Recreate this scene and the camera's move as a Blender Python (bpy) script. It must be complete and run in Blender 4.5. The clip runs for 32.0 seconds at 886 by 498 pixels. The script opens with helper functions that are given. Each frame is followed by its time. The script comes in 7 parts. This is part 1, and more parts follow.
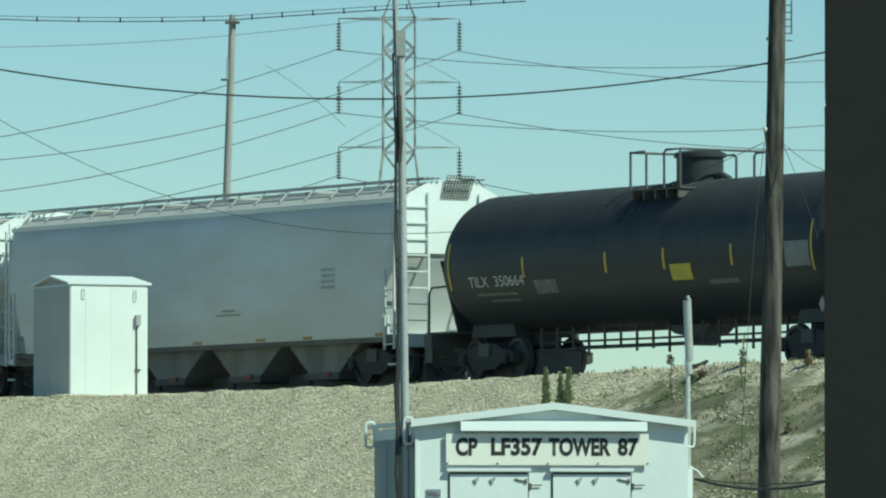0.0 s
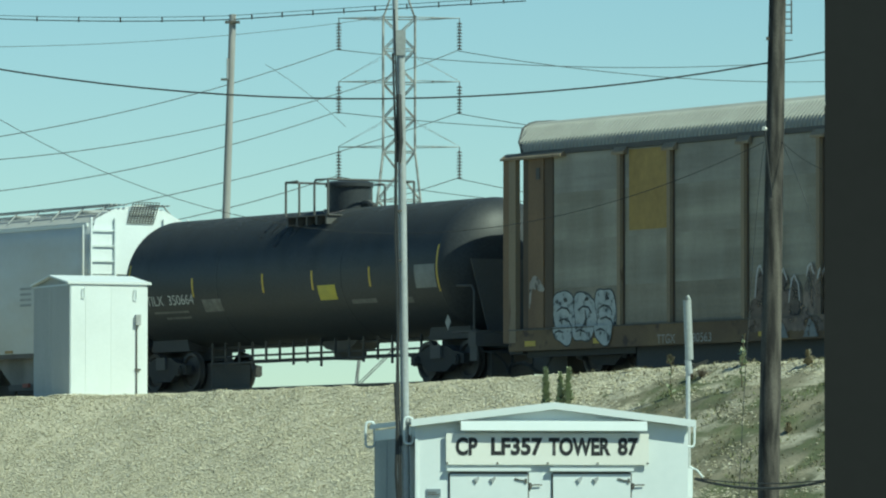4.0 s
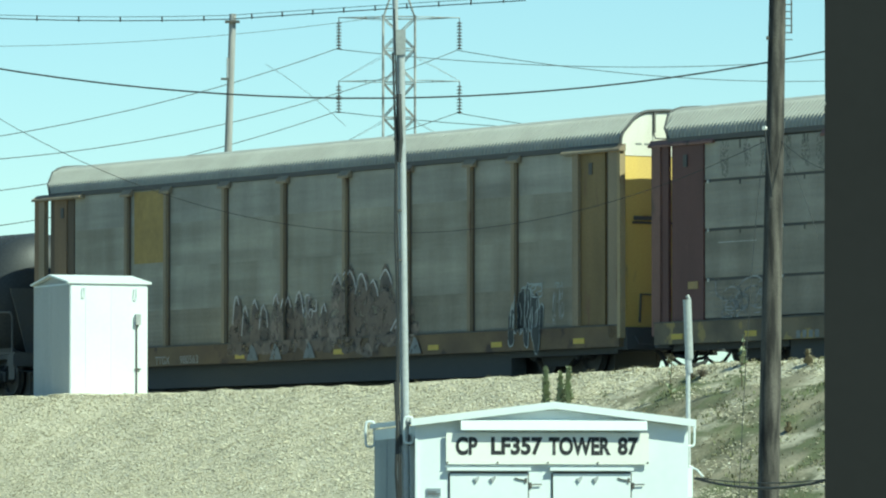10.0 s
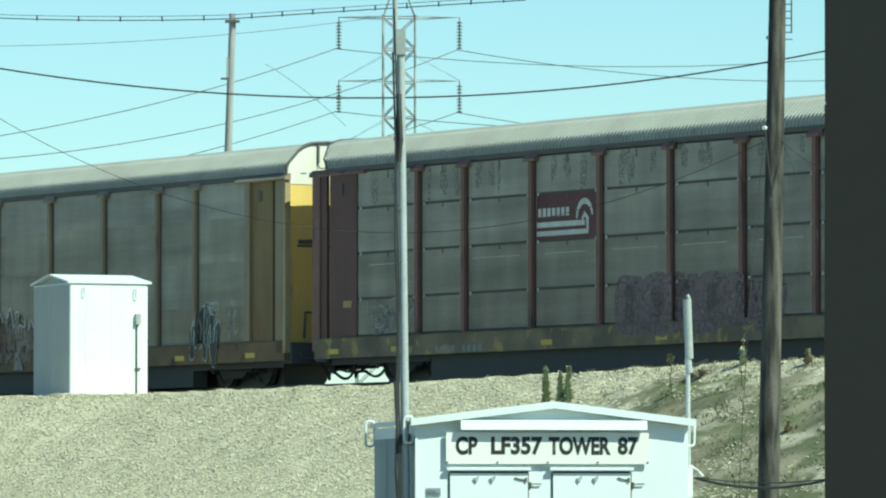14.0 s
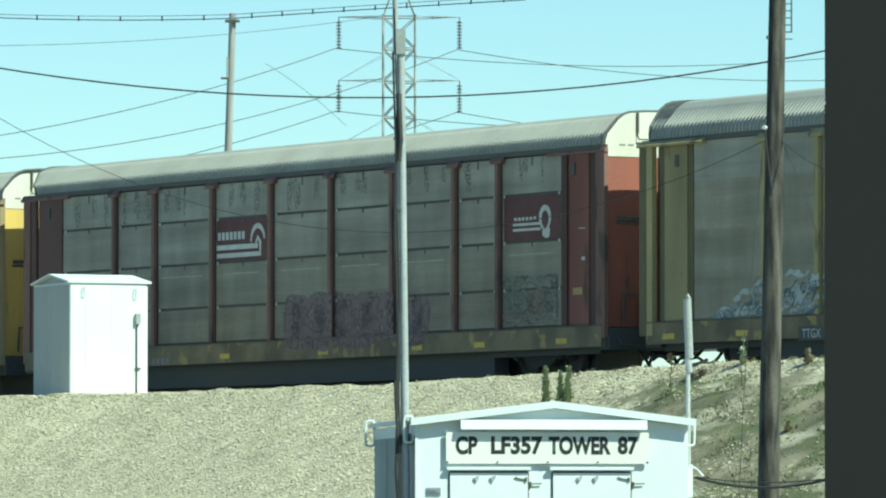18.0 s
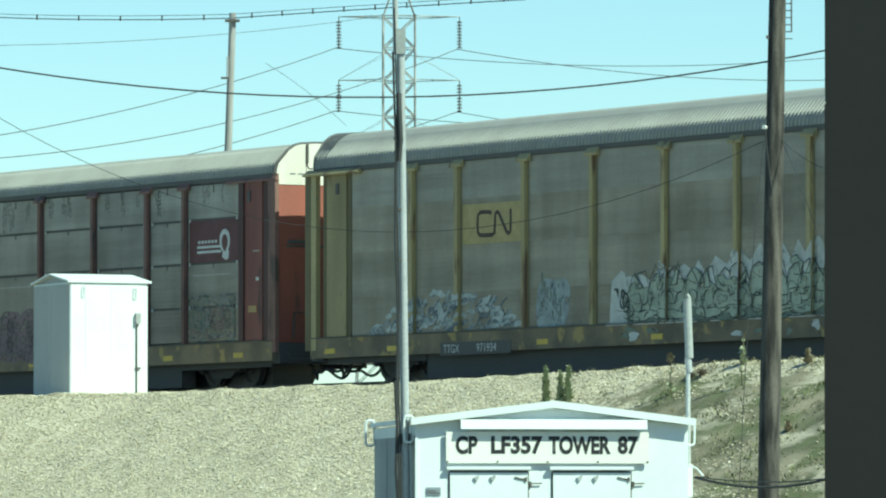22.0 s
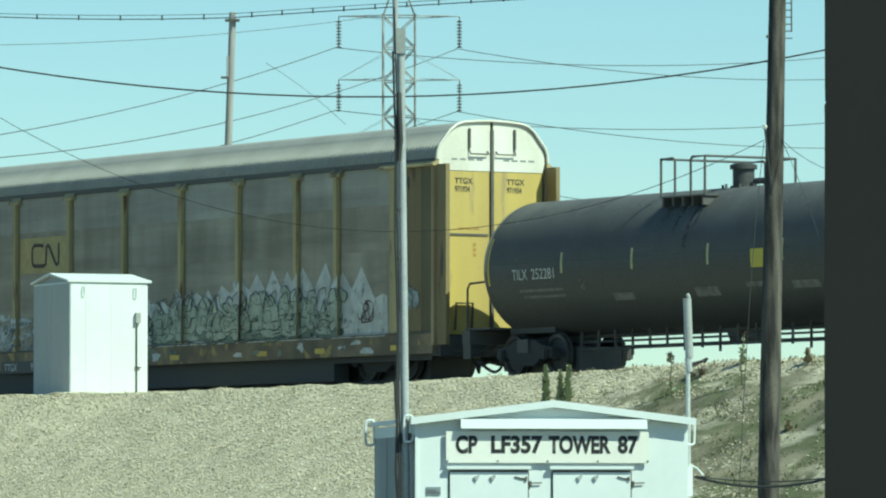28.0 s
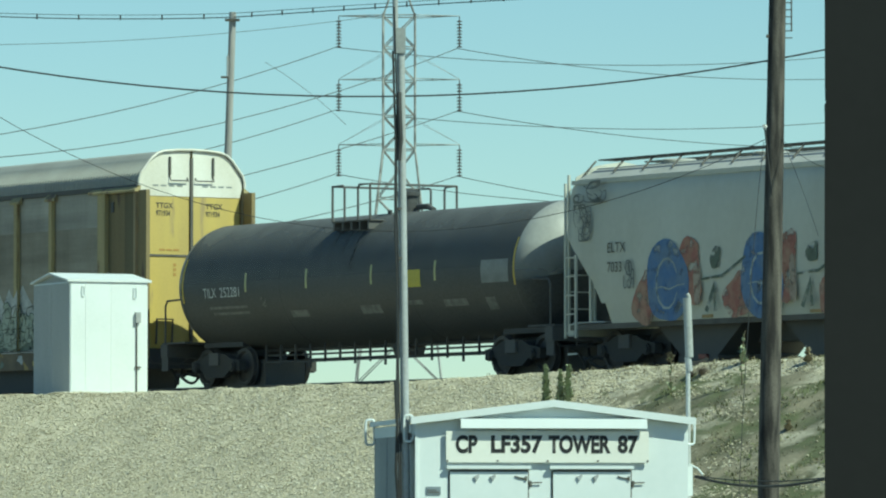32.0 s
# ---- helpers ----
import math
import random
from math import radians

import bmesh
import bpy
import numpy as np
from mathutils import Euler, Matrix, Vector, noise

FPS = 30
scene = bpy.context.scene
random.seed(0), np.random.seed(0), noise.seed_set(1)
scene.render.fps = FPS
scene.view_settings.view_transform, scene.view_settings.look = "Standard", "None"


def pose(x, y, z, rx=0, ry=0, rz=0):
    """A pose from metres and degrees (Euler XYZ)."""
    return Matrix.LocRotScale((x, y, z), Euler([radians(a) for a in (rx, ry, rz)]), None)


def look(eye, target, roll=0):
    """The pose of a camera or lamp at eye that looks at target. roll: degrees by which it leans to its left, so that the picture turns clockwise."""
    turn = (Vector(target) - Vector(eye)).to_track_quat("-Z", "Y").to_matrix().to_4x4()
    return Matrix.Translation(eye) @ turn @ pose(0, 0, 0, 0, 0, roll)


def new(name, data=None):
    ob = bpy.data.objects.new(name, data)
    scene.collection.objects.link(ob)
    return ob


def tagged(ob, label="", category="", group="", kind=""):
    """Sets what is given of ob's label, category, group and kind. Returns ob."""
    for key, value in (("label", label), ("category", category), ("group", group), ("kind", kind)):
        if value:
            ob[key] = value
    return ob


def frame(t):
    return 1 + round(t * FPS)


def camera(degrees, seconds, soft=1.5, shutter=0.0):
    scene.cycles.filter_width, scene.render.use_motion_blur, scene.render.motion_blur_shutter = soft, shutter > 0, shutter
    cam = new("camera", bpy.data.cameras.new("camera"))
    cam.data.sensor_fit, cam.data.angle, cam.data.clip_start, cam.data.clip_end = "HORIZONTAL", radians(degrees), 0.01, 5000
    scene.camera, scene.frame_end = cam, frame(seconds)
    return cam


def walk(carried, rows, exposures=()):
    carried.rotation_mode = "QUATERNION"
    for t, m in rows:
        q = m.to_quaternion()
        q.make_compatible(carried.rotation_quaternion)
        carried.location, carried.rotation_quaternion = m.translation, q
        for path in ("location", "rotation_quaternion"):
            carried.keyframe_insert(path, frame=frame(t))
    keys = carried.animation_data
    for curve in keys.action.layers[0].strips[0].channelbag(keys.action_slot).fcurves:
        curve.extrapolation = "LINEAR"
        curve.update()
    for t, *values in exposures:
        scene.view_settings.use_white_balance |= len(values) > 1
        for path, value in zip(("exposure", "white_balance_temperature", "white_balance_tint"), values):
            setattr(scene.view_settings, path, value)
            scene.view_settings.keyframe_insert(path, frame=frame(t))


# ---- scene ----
# Camera: long lens on a tripod, a slow downward creep over the clip
cam = camera(7.548, 32.0, soft=2.12)
walk(cam, [(0.0, pose(0, 0, 1.6, 92.4521, 0, 0)), (16.0, pose(0, 0, 1.6, 92.4412, 0, 0)), (32.0, pose(0, 0, 1.6, 92.4303, 0, 0))],
     exposures=[(t, e, 5680, -20.5) for t, e in ((0.0, -0.14), (3.5, -0.11), (6.0, 0.18), (9.0, 0.36), (14.0, 0.37), (21.0, 0.42), (25.0, 0.42), (28.0, 0.16), (32.0, -0.02))])

# Daylight: a high sun from the right, clear sky
SUN = Vector((0.82 * 0.695, -0.57 * 0.695, 0.72)).normalized()
world = bpy.data.worlds.new("sky")
scene.world = world
world.use_nodes = True
_n = world.node_tree.nodes
_sky = _n.new("ShaderNodeTexSky")
_sky.sky_type = "NISHITA"
_sky.sun_disc = False
_sky.sun_elevation = math.asin(SUN.z)
_sky.sun_rotation = math.atan2(SUN.x, SUN.y)
_sky.air_density, _sky.dust_density, _sky.ozone_density = 0.9, 0.02, 2.3
_n["Background"].inputs["Strength"].default_value = 0.098
world.node_tree.links.new(_sky.outputs["Color"], _n["Background"].inputs["Color"])
_sun = bpy.data.lights.new("sun", "SUN")
_sun.energy, _sun.angle, _sun.color = 5.3, radians(0.5), (1.0, 0.92, 0.76)
new("sun", _sun).matrix_world = look(SUN * 200, (0, 0, 0))

# The track's own axes: along (to the right and nearer), towards the viewer, up
TURN = -57.93
ALONG = Vector((math.sin(radians(32.07)), -math.cos(radians(32.07)), 0))
NEAR = Vector((-math.cos(radians(32.07)), -math.sin(radians(32.07)), 0))
MID = Vector((1.271, 154.776, 0))
RAIL = 5.2


def on_track(l, w, z):
    return MID + ALONG * l + NEAR * w + Vector((0, 0, z))


def travel(t):
    """Metres that the train has rolled to the left by t seconds."""
    c = (6.14831e-08, -6.36927e-06, 0.000247156, -0.00434879, 0.028213, 3.66143, -0.0201584)
    v = 0.0
    for k in c:
        v = v * t + k
    return v


# ---- materials ----
def surface(name, base, second=None, scale=3.0, rough=0.6, metal=0.0, bump=0.0, fine=30.0, streak=1.0, wave=0.0, contrast=0.5, grit=0.25, rust=None, rust_at=0.62, band=0.0, vary=0.0):
    """Two tones mixed by a broad noise (streak > 1 draws it out up and down), fine grain over it, optional ribs and rust."""
    m = bpy.data.materials.new(name)
    m.use_nodes = True
    nt = m.node_tree
    N, L = nt.nodes, nt.links.new
    bsdf = N["Principled BSDF"]
    co = N.new("ShaderNodeTexCoord")
    oi = N.new("ShaderNodeObjectInfo")
    add = N.new("ShaderNodeVectorMath")
    mul = N.new("ShaderNodeVectorMath")
    mul.operation = "SCALE"
    mul.inputs[0].default_value = (37.0, 19.0, 23.0)
    L(oi.outputs["Random"], mul.inputs["Scale"])
    L(co.outputs["Object"], add.inputs[0])
    L(mul.outputs[0], add.inputs[1])
    mp = N.new("ShaderNodeMapping")
    mp.inputs["Scale"].default_value = (1, 1, 1.0 / streak)
    L(add.outputs[0], mp.inputs["Vector"])
    broad = N.new("ShaderNodeTexNoise")
    broad.inputs["Scale"].default_value = scale
    broad.inputs["Detail"].default_value = 5
    L(mp.outputs[0], broad.inputs["Vector"])
    grain = N.new("ShaderNodeTexNoise")
    grain.inputs["Scale"].default_value = fine
    grain.inputs["Detail"].default_value = 3
    L(add.outputs[0], grain.inputs["Vector"])
    ramp = N.new("ShaderNodeValToRGB")
    ramp.color_ramp.elements[0].position = 0.5 - contrast * 0.4
    ramp.color_ramp.elements[1].position = 0.5 + contrast * 0.4
    L(broad.outputs["Fac"], ramp.inputs["Fac"])
    mix = N.new("ShaderNodeMix")
    mix.data_type = "RGBA"
    second = second or tuple(c * 0.72 for c in base)
    mix.inputs[6].default_value = (*base, 1)
    mix.inputs[7].default_value = (*second, 1)
    L(ramp.outputs["Color"], mix.inputs[0])
    last = mix.outputs[2]
    if rust:
        rn = N.new("ShaderNodeTexNoise")
        rn.inputs["Scale"].default_value = scale * 2.3
        rn.inputs["Detail"].default_value = 7
        L(mp.outputs[0], rn.inputs["Vector"])
        rr = N.new("ShaderNodeValToRGB")
        rr.color_ramp.elements[0].position = rust_at
        rr.color_ramp.elements[1].position = rust_at + 0.08
        L(rn.outputs["Fac"], rr.inputs["Fac"])
        rm = N.new("ShaderNodeMix")
        rm.data_type = "RGBA"
        rm.inputs[7].default_value = (*rust, 1)
        L(rr.outputs["Color"], rm.inputs[0])
        L(last, rm.inputs[6])
        last = rm.outputs[2]
    # Level bands of tone put corrugation glints into the panel colour.
    if band:
        bmap = N.new("ShaderNodeMapping")
        bmap.inputs["Scale"].default_value = (0.10, 0.10, 1.1)
        L(co.outputs["Object"], bmap.inputs["Vector"])
        bn = N.new("ShaderNodeTexNoise")
        bn.inputs["Scale"].default_value = 2.0
        bn.inputs["Detail"].default_value = 6
        L(bmap.outputs[0], bn.inputs["Vector"])
        bg = N.new("ShaderNodeMix")
        bg.data_type = "RGBA"
        bg.blend_type = "OVERLAY"
        bg.inputs[0].default_value = band
        L(last, bg.inputs[6])
        L(bn.outputs["Fac"], bg.inputs[7])
        last = bg.outputs[2]
    gm = N.new("ShaderNodeMix")
    gm.data_type = "RGBA"
    gm.blend_type = "OVERLAY"
    gm.inputs[0].default_value = grit
    L(last, gm.inputs[6])
    L(grain.outputs["Fac"], gm.inputs[7])
    last = gm.outputs[2]
    if vary:
        tone = N.new("ShaderNodeMapRange")
        tone.inputs["To Min"].default_value, tone.inputs["To Max"].default_value = 1 - vary, 1 + vary
        L(oi.outputs["Random"], tone.inputs["Value"])
        tm = N.new("ShaderNodeVectorMath")
        tm.operation = "SCALE"
        L(last, tm.inputs[0])
        L(tone.outputs[0], tm.inputs["Scale"])
        last = tm.outputs[0]
    L(last, bsdf.inputs["Base Color"])
    bsdf.inputs["Metallic"].default_value = metal
    rg = N.new("ShaderNodeMapRange")
    rg.inputs["To Min"].default_value = max(0.05, rough - 0.12)
    rg.inputs["To Max"].default_value = min(1.0, rough + 0.12)
    L(broad.outputs["Fac"], rg.inputs["Value"])
    L(rg.outputs[0], bsdf.inputs["Roughness"])
    if bump or wave:
        height = grain.outputs["Fac"]
        if wave:
            wv = N.new("ShaderNodeTexWave")
            wv.bands_direction = "Z"
            wv.inputs["Scale"].default_value = wave
            wv.inputs["Distortion"].default_value = 0.4
            L(co.outputs["Object"], wv.inputs["Vector"])
            height = wv.outputs["Fac"]
        bp = N.new("ShaderNodeBump")
        bp.inputs["Strength"].default_value = 0.5
        bp.inputs["Distance"].default_value = bump or 0.02
        L(height, bp.inputs["Height"])
        L(bp.outputs[0], bsdf.inputs["Normal"])
    return m


def colour_of(name, *a, **k):
    if name not in bpy.data.materials:
        surface(name, *a, **k)
    return bpy.data.materials[name]


M = {}
# Unseen outer ground, kept dark to cut light bounced onto upright faces.
M["dirt"] = surface("dark ground out of view", (0.13, 0.115, 0.075), (0.09, 0.09, 0.05), 0.3, 0.95, fine=5)
# Black raised towards grey, standing in for haze over the shade.
M["black"] = surface("grimy black steel lifted for haze", (0.088, 0.088, 0.086), (0.108, 0.105, 0.10), 2.0, 0.75, bump=0.004, fine=40)


def embankment():
    """Ballast that gives way to dry soil where the ground's cover value says it is overgrown."""
    m = bpy.data.materials.new("embankment of ballast and dry soil")
    m.use_nodes = True
    N, L = m.node_tree.nodes, m.node_tree.links.new
    co, at = N.new("ShaderNodeTexCoord"), N.new("ShaderNodeAttribute")
    at.attribute_name = "cover"

    def noise_of(scale, detail, stretch=(1, 1, 1)):
        mp, ns = N.new("ShaderNodeMapping"), N.new("ShaderNodeTexNoise")
        mp.inputs["Scale"].default_value = stretch
        ns.inputs["Scale"].default_value, ns.inputs["Detail"].default_value = scale, detail
        L(co.outputs["Object"], mp.inputs["Vector"])
        L(mp.outputs[0], ns.inputs["Vector"])
        return ns.outputs["Fac"]

    def ranged(value, lo, hi):
        rg = N.new("ShaderNodeMapRange")
        rg.inputs["From Min"].default_value, rg.inputs["From Max"].default_value = lo, hi
        L(value, rg.inputs["Value"])
        return rg.outputs[0]

    def blend(fac, a, b, kind="MIX"):
        mx = N.new("ShaderNodeMix")
        mx.data_type, mx.blend_type = "RGBA", kind
        for k, v in ((0, fac), (6, a), (7, b)):
            if isinstance(v, tuple):
                mx.inputs[k].default_value = (*v, 1)
            elif isinstance(v, float):
                mx.inputs[k].default_value = v
            else:
                L(v, mx.inputs[k])
        return mx.outputs[2]

    stone = blend(ranged(noise_of(1.6, 6), 0.35, 0.65), (0.57, 0.512, 0.38), (0.42, 0.378, 0.27))
    earth = blend(ranged(noise_of(0.9, 6), 0.38, 0.62), (0.285, 0.248, 0.168), (0.10, 0.10, 0.055))
    earth = blend(ranged(noise_of(0.8, 7), 0.50, 0.62), earth, (0.13, 0.14, 0.065))
    streaks = noise_of(2.0, 6, (0.25, 0.25, 1.3))
    earth = blend(ranged(streaks, 0.53, 0.63), earth, (0.45, 0.405, 0.30))
    mask = N.new("ShaderNodeMath")
    mask.operation = "ADD"
    L(at.outputs["Fac"], mask.inputs[0])
    L(ranged(noise_of(5.0, 6), 0.2, 0.8), mask.inputs[1])
    colour = blend(ranged(mask.outputs[0], 0.72, 0.95), stone, earth)
    grain = noise_of(18.0, 3)
    L(blend(0.5, colour, grain, "OVERLAY"), N["Principled BSDF"].inputs["Base Color"])
    N["Principled BSDF"].inputs["Roughness"].default_value = 0.95
    bp = N.new("ShaderNodeBump")
    bp.inputs["Strength"].default_value, bp.inputs["Distance"].default_value = 0.5, 0.012
    L(grain, bp.inputs["Height"])
    L(bp.outputs[0], N["Principled BSDF"].inputs["Normal"])
    return m


M["embankment"] = embankment()
M["tank"] = surface("black tank paint", (0.036, 0.040, 0.045), (0.046, 0.049, 0.053), 0.8, 0.48, fine=18, streak=3, grit=0.4)
M["tank_old"] = surface("faded black tank paint", (0.062, 0.063, 0.063), (0.078, 0.078, 0.077), 0.7, 0.5, fine=18, streak=3, grit=0.4)
for _k in ("tank", "tank_old"):
    M[_k].node_tree.nodes["Principled BSDF"].inputs["Specular IOR Level"].default_value = 0.24
# Shaded steel paler, sunlit castings darker: haze evened into the base colours.
M["under_black"] = surface("near-black underframe steel", (0.066, 0.068, 0.070), (0.078, 0.079, 0.08), 2.0, 0.8, fine=30)
M["cast"] = surface("cast bogie steel darkened against sun", (0.045, 0.045, 0.044), (0.06, 0.058, 0.055), 2.0, 0.85, fine=30)
# Courses graded by height: sky tone above, grime and shade darkening below.
M["rack_grey"] = surface("weathered galvanised panel", (0.355, 0.335, 0.275), (0.238, 0.222, 0.177), 1.1, 0.75, metal=0.0, wave=3.0, bump=0.006, streak=7, contrast=0.5, fine=10, grit=0.1, band=0.6, vary=0.04)
M["rack_dim"] = surface("dull dark galvanised panel", (0.345, 0.325, 0.278), (0.236, 0.222, 0.19), 1.1, 0.75, metal=0.0, wave=3.0, bump=0.006, streak=7, contrast=0.5, fine=10, grit=0.1, band=0.6, vary=0.04)
M["rack_murk"] = surface("murky olive-grey galvanised panel", (0.297, 0.274, 0.226), (0.20, 0.185, 0.152), 1.1, 0.78, wave=3.0, bump=0.006, streak=7, contrast=0.5, fine=10, grit=0.12, band=0.6, vary=0.04)
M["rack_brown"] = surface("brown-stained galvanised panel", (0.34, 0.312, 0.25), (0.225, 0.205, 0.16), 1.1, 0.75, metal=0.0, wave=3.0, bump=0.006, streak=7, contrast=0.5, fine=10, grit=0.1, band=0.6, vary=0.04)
M["rack_blue"] = surface("blue-grey top-course panel with sky tone", (0.375, 0.36, 0.315), (0.27, 0.258, 0.222), 1.1, 0.75, wave=3.0, bump=0.006, streak=7, contrast=0.5, fine=10, grit=0.1, band=0.6, vary=0.04)
M["rack_low"] = surface("grimy shaded lower-course panel", (0.318, 0.288, 0.226), (0.21, 0.188, 0.145), 1.1, 0.8, wave=3.0, bump=0.006, streak=7, contrast=0.5, fine=10, grit=0.15, band=0.6, vary=0.04)
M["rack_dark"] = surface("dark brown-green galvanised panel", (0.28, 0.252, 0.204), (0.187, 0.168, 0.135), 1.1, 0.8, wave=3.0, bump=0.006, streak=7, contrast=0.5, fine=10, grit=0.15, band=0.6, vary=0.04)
M["roof_grey"] = surface("galvanised roof sheet", (0.375, 0.375, 0.34), (0.315, 0.31, 0.28), 0.8, 0.75, metal=0.0, fine=12, grit=0.1)
M["white_a"] = surface("white end door paint", (0.74, 0.72, 0.65), (0.60, 0.57, 0.48), 1.0, 0.5, streak=3)
M["hopper_grey"] = surface("pale grey hopper paint", (0.59, 0.625, 0.64), (0.54, 0.545, 0.52), 0.4, 0.5, streak=0.3, fine=6, grit=0.06, contrast=0.45)
M["hopper_tan"] = surface("weathered cream hopper paint", (0.56, 0.565, 0.505), (0.47, 0.47, 0.41), 0.5, 0.6, streak=4, fine=6, grit=0.08)
M["roof_dust"] = surface("dusty grey hopper roof", (0.45, 0.45, 0.43), (0.36, 0.36, 0.34), 0.8, 0.8, fine=8, grit=0.15)
M["white"] = surface("white hut paint", (0.76, 0.80, 0.80), (0.70, 0.735, 0.73), 0.8, 0.5, fine=12, grit=0.12)
M["wood"] = surface("grey weathered pole wood", (0.13, 0.116, 0.098), (0.028, 0.025, 0.023), 10.0, 0.95, bump=0.012, streak=7, fine=45, contrast=0.35, grit=0.5)
M["pale_wood"] = surface("bleached grey pole wood", (0.41, 0.40, 0.385), (0.29, 0.28, 0.265), 3.0, 0.9, streak=10)
M["galv"] = surface("galvanised steel", (0.46, 0.47, 0.47), (0.36, 0.37, 0.37), 3.0, 0.5, metal=0.15)
M["dark_wall"] = surface("near-black wall", (0.006, 0.0065, 0.0065), (0.009, 0.009, 0.009), 2.0, 0.9, fine=30)
M["concrete"] = surface("grey concrete", (0.34, 0.33, 0.31), (0.26, 0.25, 0.23), 2.0, 0.9, bump=0.01)
M["board_white"] = surface("cream-white board paint", (0.84, 0.825, 0.76), (0.78, 0.765, 0.70), 1.5, 0.5, grit=0.1)
M["letter_black"] = surface("black letter paint", (0.015, 0.015, 0.018), (0.025, 0.025, 0.027), 2.0, 0.6)
M["plate_grey"] = surface("blue-grey plate", (0.26, 0.30, 0.33), (0.20, 0.23, 0.26), 4.0, 0.5)
# Greyed white for the shed's side and gable: their shade as colour.
M["shed_shade"] = surface("white shed paint darkened for shade", (0.46, 0.47, 0.46), (0.38, 0.39, 0.385), 0.9, 0.6, streak=4)
M["galv_light"] = surface("pale painted metal", (0.40, 0.41, 0.40), (0.33, 0.34, 0.33), 3.0, 0.5)
M["alu_white"] = surface("pale aluminium pole", (0.52, 0.53, 0.52), (0.44, 0.45, 0.44), 3.0, 0.5)
M["tower"] = surface("dull galvanised lattice steel", (0.44, 0.44, 0.42), (0.16, 0.16, 0.155), 0.9, 0.7, metal=0.1, contrast=0.25)
M["insulator"] = surface("dark glazed insulator", (0.10, 0.085, 0.08), (0.06, 0.055, 0.05), 2.0, 0.35)
M["side_shade"] = surface("white house paint darkened for shade", (0.34, 0.36, 0.365), (0.28, 0.295, 0.30), 1.2, 0.6, metal=0.1, streak=4)
M["axle"] = surface("worn wheel steel", (0.075, 0.07, 0.065), (0.055, 0.052, 0.05), 3.0, 0.7)
M["rail_grey"] = surface("dark weathered steel", (0.13, 0.123, 0.108), (0.08, 0.075, 0.065), 2.0, 0.7, streak=3)
# Chute grey holds the under-car shade, darker than the body paint.
M["chute_shade"] = surface("hopper grey darkened for chute shade", (0.26, 0.255, 0.24), (0.17, 0.165, 0.155), 1.5, 0.7, streak=3)
M["reflector"] = surface("yellow reflective tape", (0.62, 0.45, 0.05), (0.50, 0.36, 0.06), 3.0, 0.5)
M["placard"] = surface("yellow placard paint", (0.55, 0.47, 0.05), (0.45, 0.39, 0.07), 2.0, 0.6)
M["white_ink"] = surface("white stencil paint", (0.62, 0.63, 0.61), (0.50, 0.50, 0.48), 3.0, 0.6)
M["grey_ink"] = surface("faded grey stencil paint", (0.26, 0.27, 0.26), (0.19, 0.195, 0.19), 3.0, 0.6)
M["dim_ink"] = surface("dim grey stencil paint", (0.19, 0.19, 0.18), (0.09, 0.09, 0.088), 6.0, 0.6)
M["ink"] = surface("dark stencil paint", (0.05, 0.045, 0.035), (0.08, 0.07, 0.05), 4.0, 0.6)
M["pale_ink"] = surface("pale grey stencil paint", (0.45, 0.44, 0.41), (0.34, 0.33, 0.30), 3.0, 0.6)
M["dim_reflector"] = surface("dirty orange reflector", (0.38, 0.26, 0.10), (0.30, 0.22, 0.10), 3.0, 0.6)
M["rust_ink"] = surface("rust-red stencil paint", (0.36, 0.20, 0.05), (0.42, 0.26, 0.07), 4.0, 0.6)
M["handle_red"] = surface("faded red handle", (0.25, 0.07, 0.05), (0.16, 0.06, 0.05), 4.0, 0.6)
M["wire"] = surface("black cable sheath", (0.03, 0.03, 0.03), (0.05, 0.05, 0.05), 2.0, 0.6)
M["alu"] = surface("dull aluminium conductor", (0.11, 0.115, 0.115), (0.085, 0.09, 0.09), 2.0, 0.6, metal=0.3)
M["dusty_cable"] = surface("dusty black thin cable", (0.06, 0.058, 0.055), (0.05, 0.048, 0.045), 2.0, 0.7)


# ---- mesh helpers ----
def quad_box(bm, x0, x1, y0, y1, z0, z1):
    v = [bm.verts.new(p) for p in ((x0, y0, z0), (x1, y0, z0), (x1, y1, z0), (x0, y1, z0), (x0, y0, z1), (x1, y0, z1), (x1, y1, z1), (x0, y1, z1))]
    for f in ((3, 2, 1, 0), (4, 5, 6, 7), (0, 1, 5, 4), (1, 2, 6, 5), (2, 3, 7, 6), (3, 0, 4, 7)):
        bm.faces.new([v[i] for i in f])
    return v


def rod(bm, p, q, r, seg=8, r2=None):
    p, q = Vector(p), Vector(q)
    d = (q - p).normalized()
    a = d.orthogonal().normalized()
    b = d.cross(a)
    r2 = r if r2 is None else r2
    rings = []
    for c, rr in ((p, r), (q, r2)):
        rings.append([bm.verts.new(c + (a * math.cos(2 * math.pi * i / seg) + b * math.sin(2 * math.pi * i / seg)) * rr) for i in range(seg)])
    for i in range(seg):
        j = (i + 1) % seg
        bm.faces.new((rings[0][i], rings[0][j], rings[1][j], rings[1][i]))
    bm.faces.new(rings[0][::-1])
    bm.faces.new(rings[1])


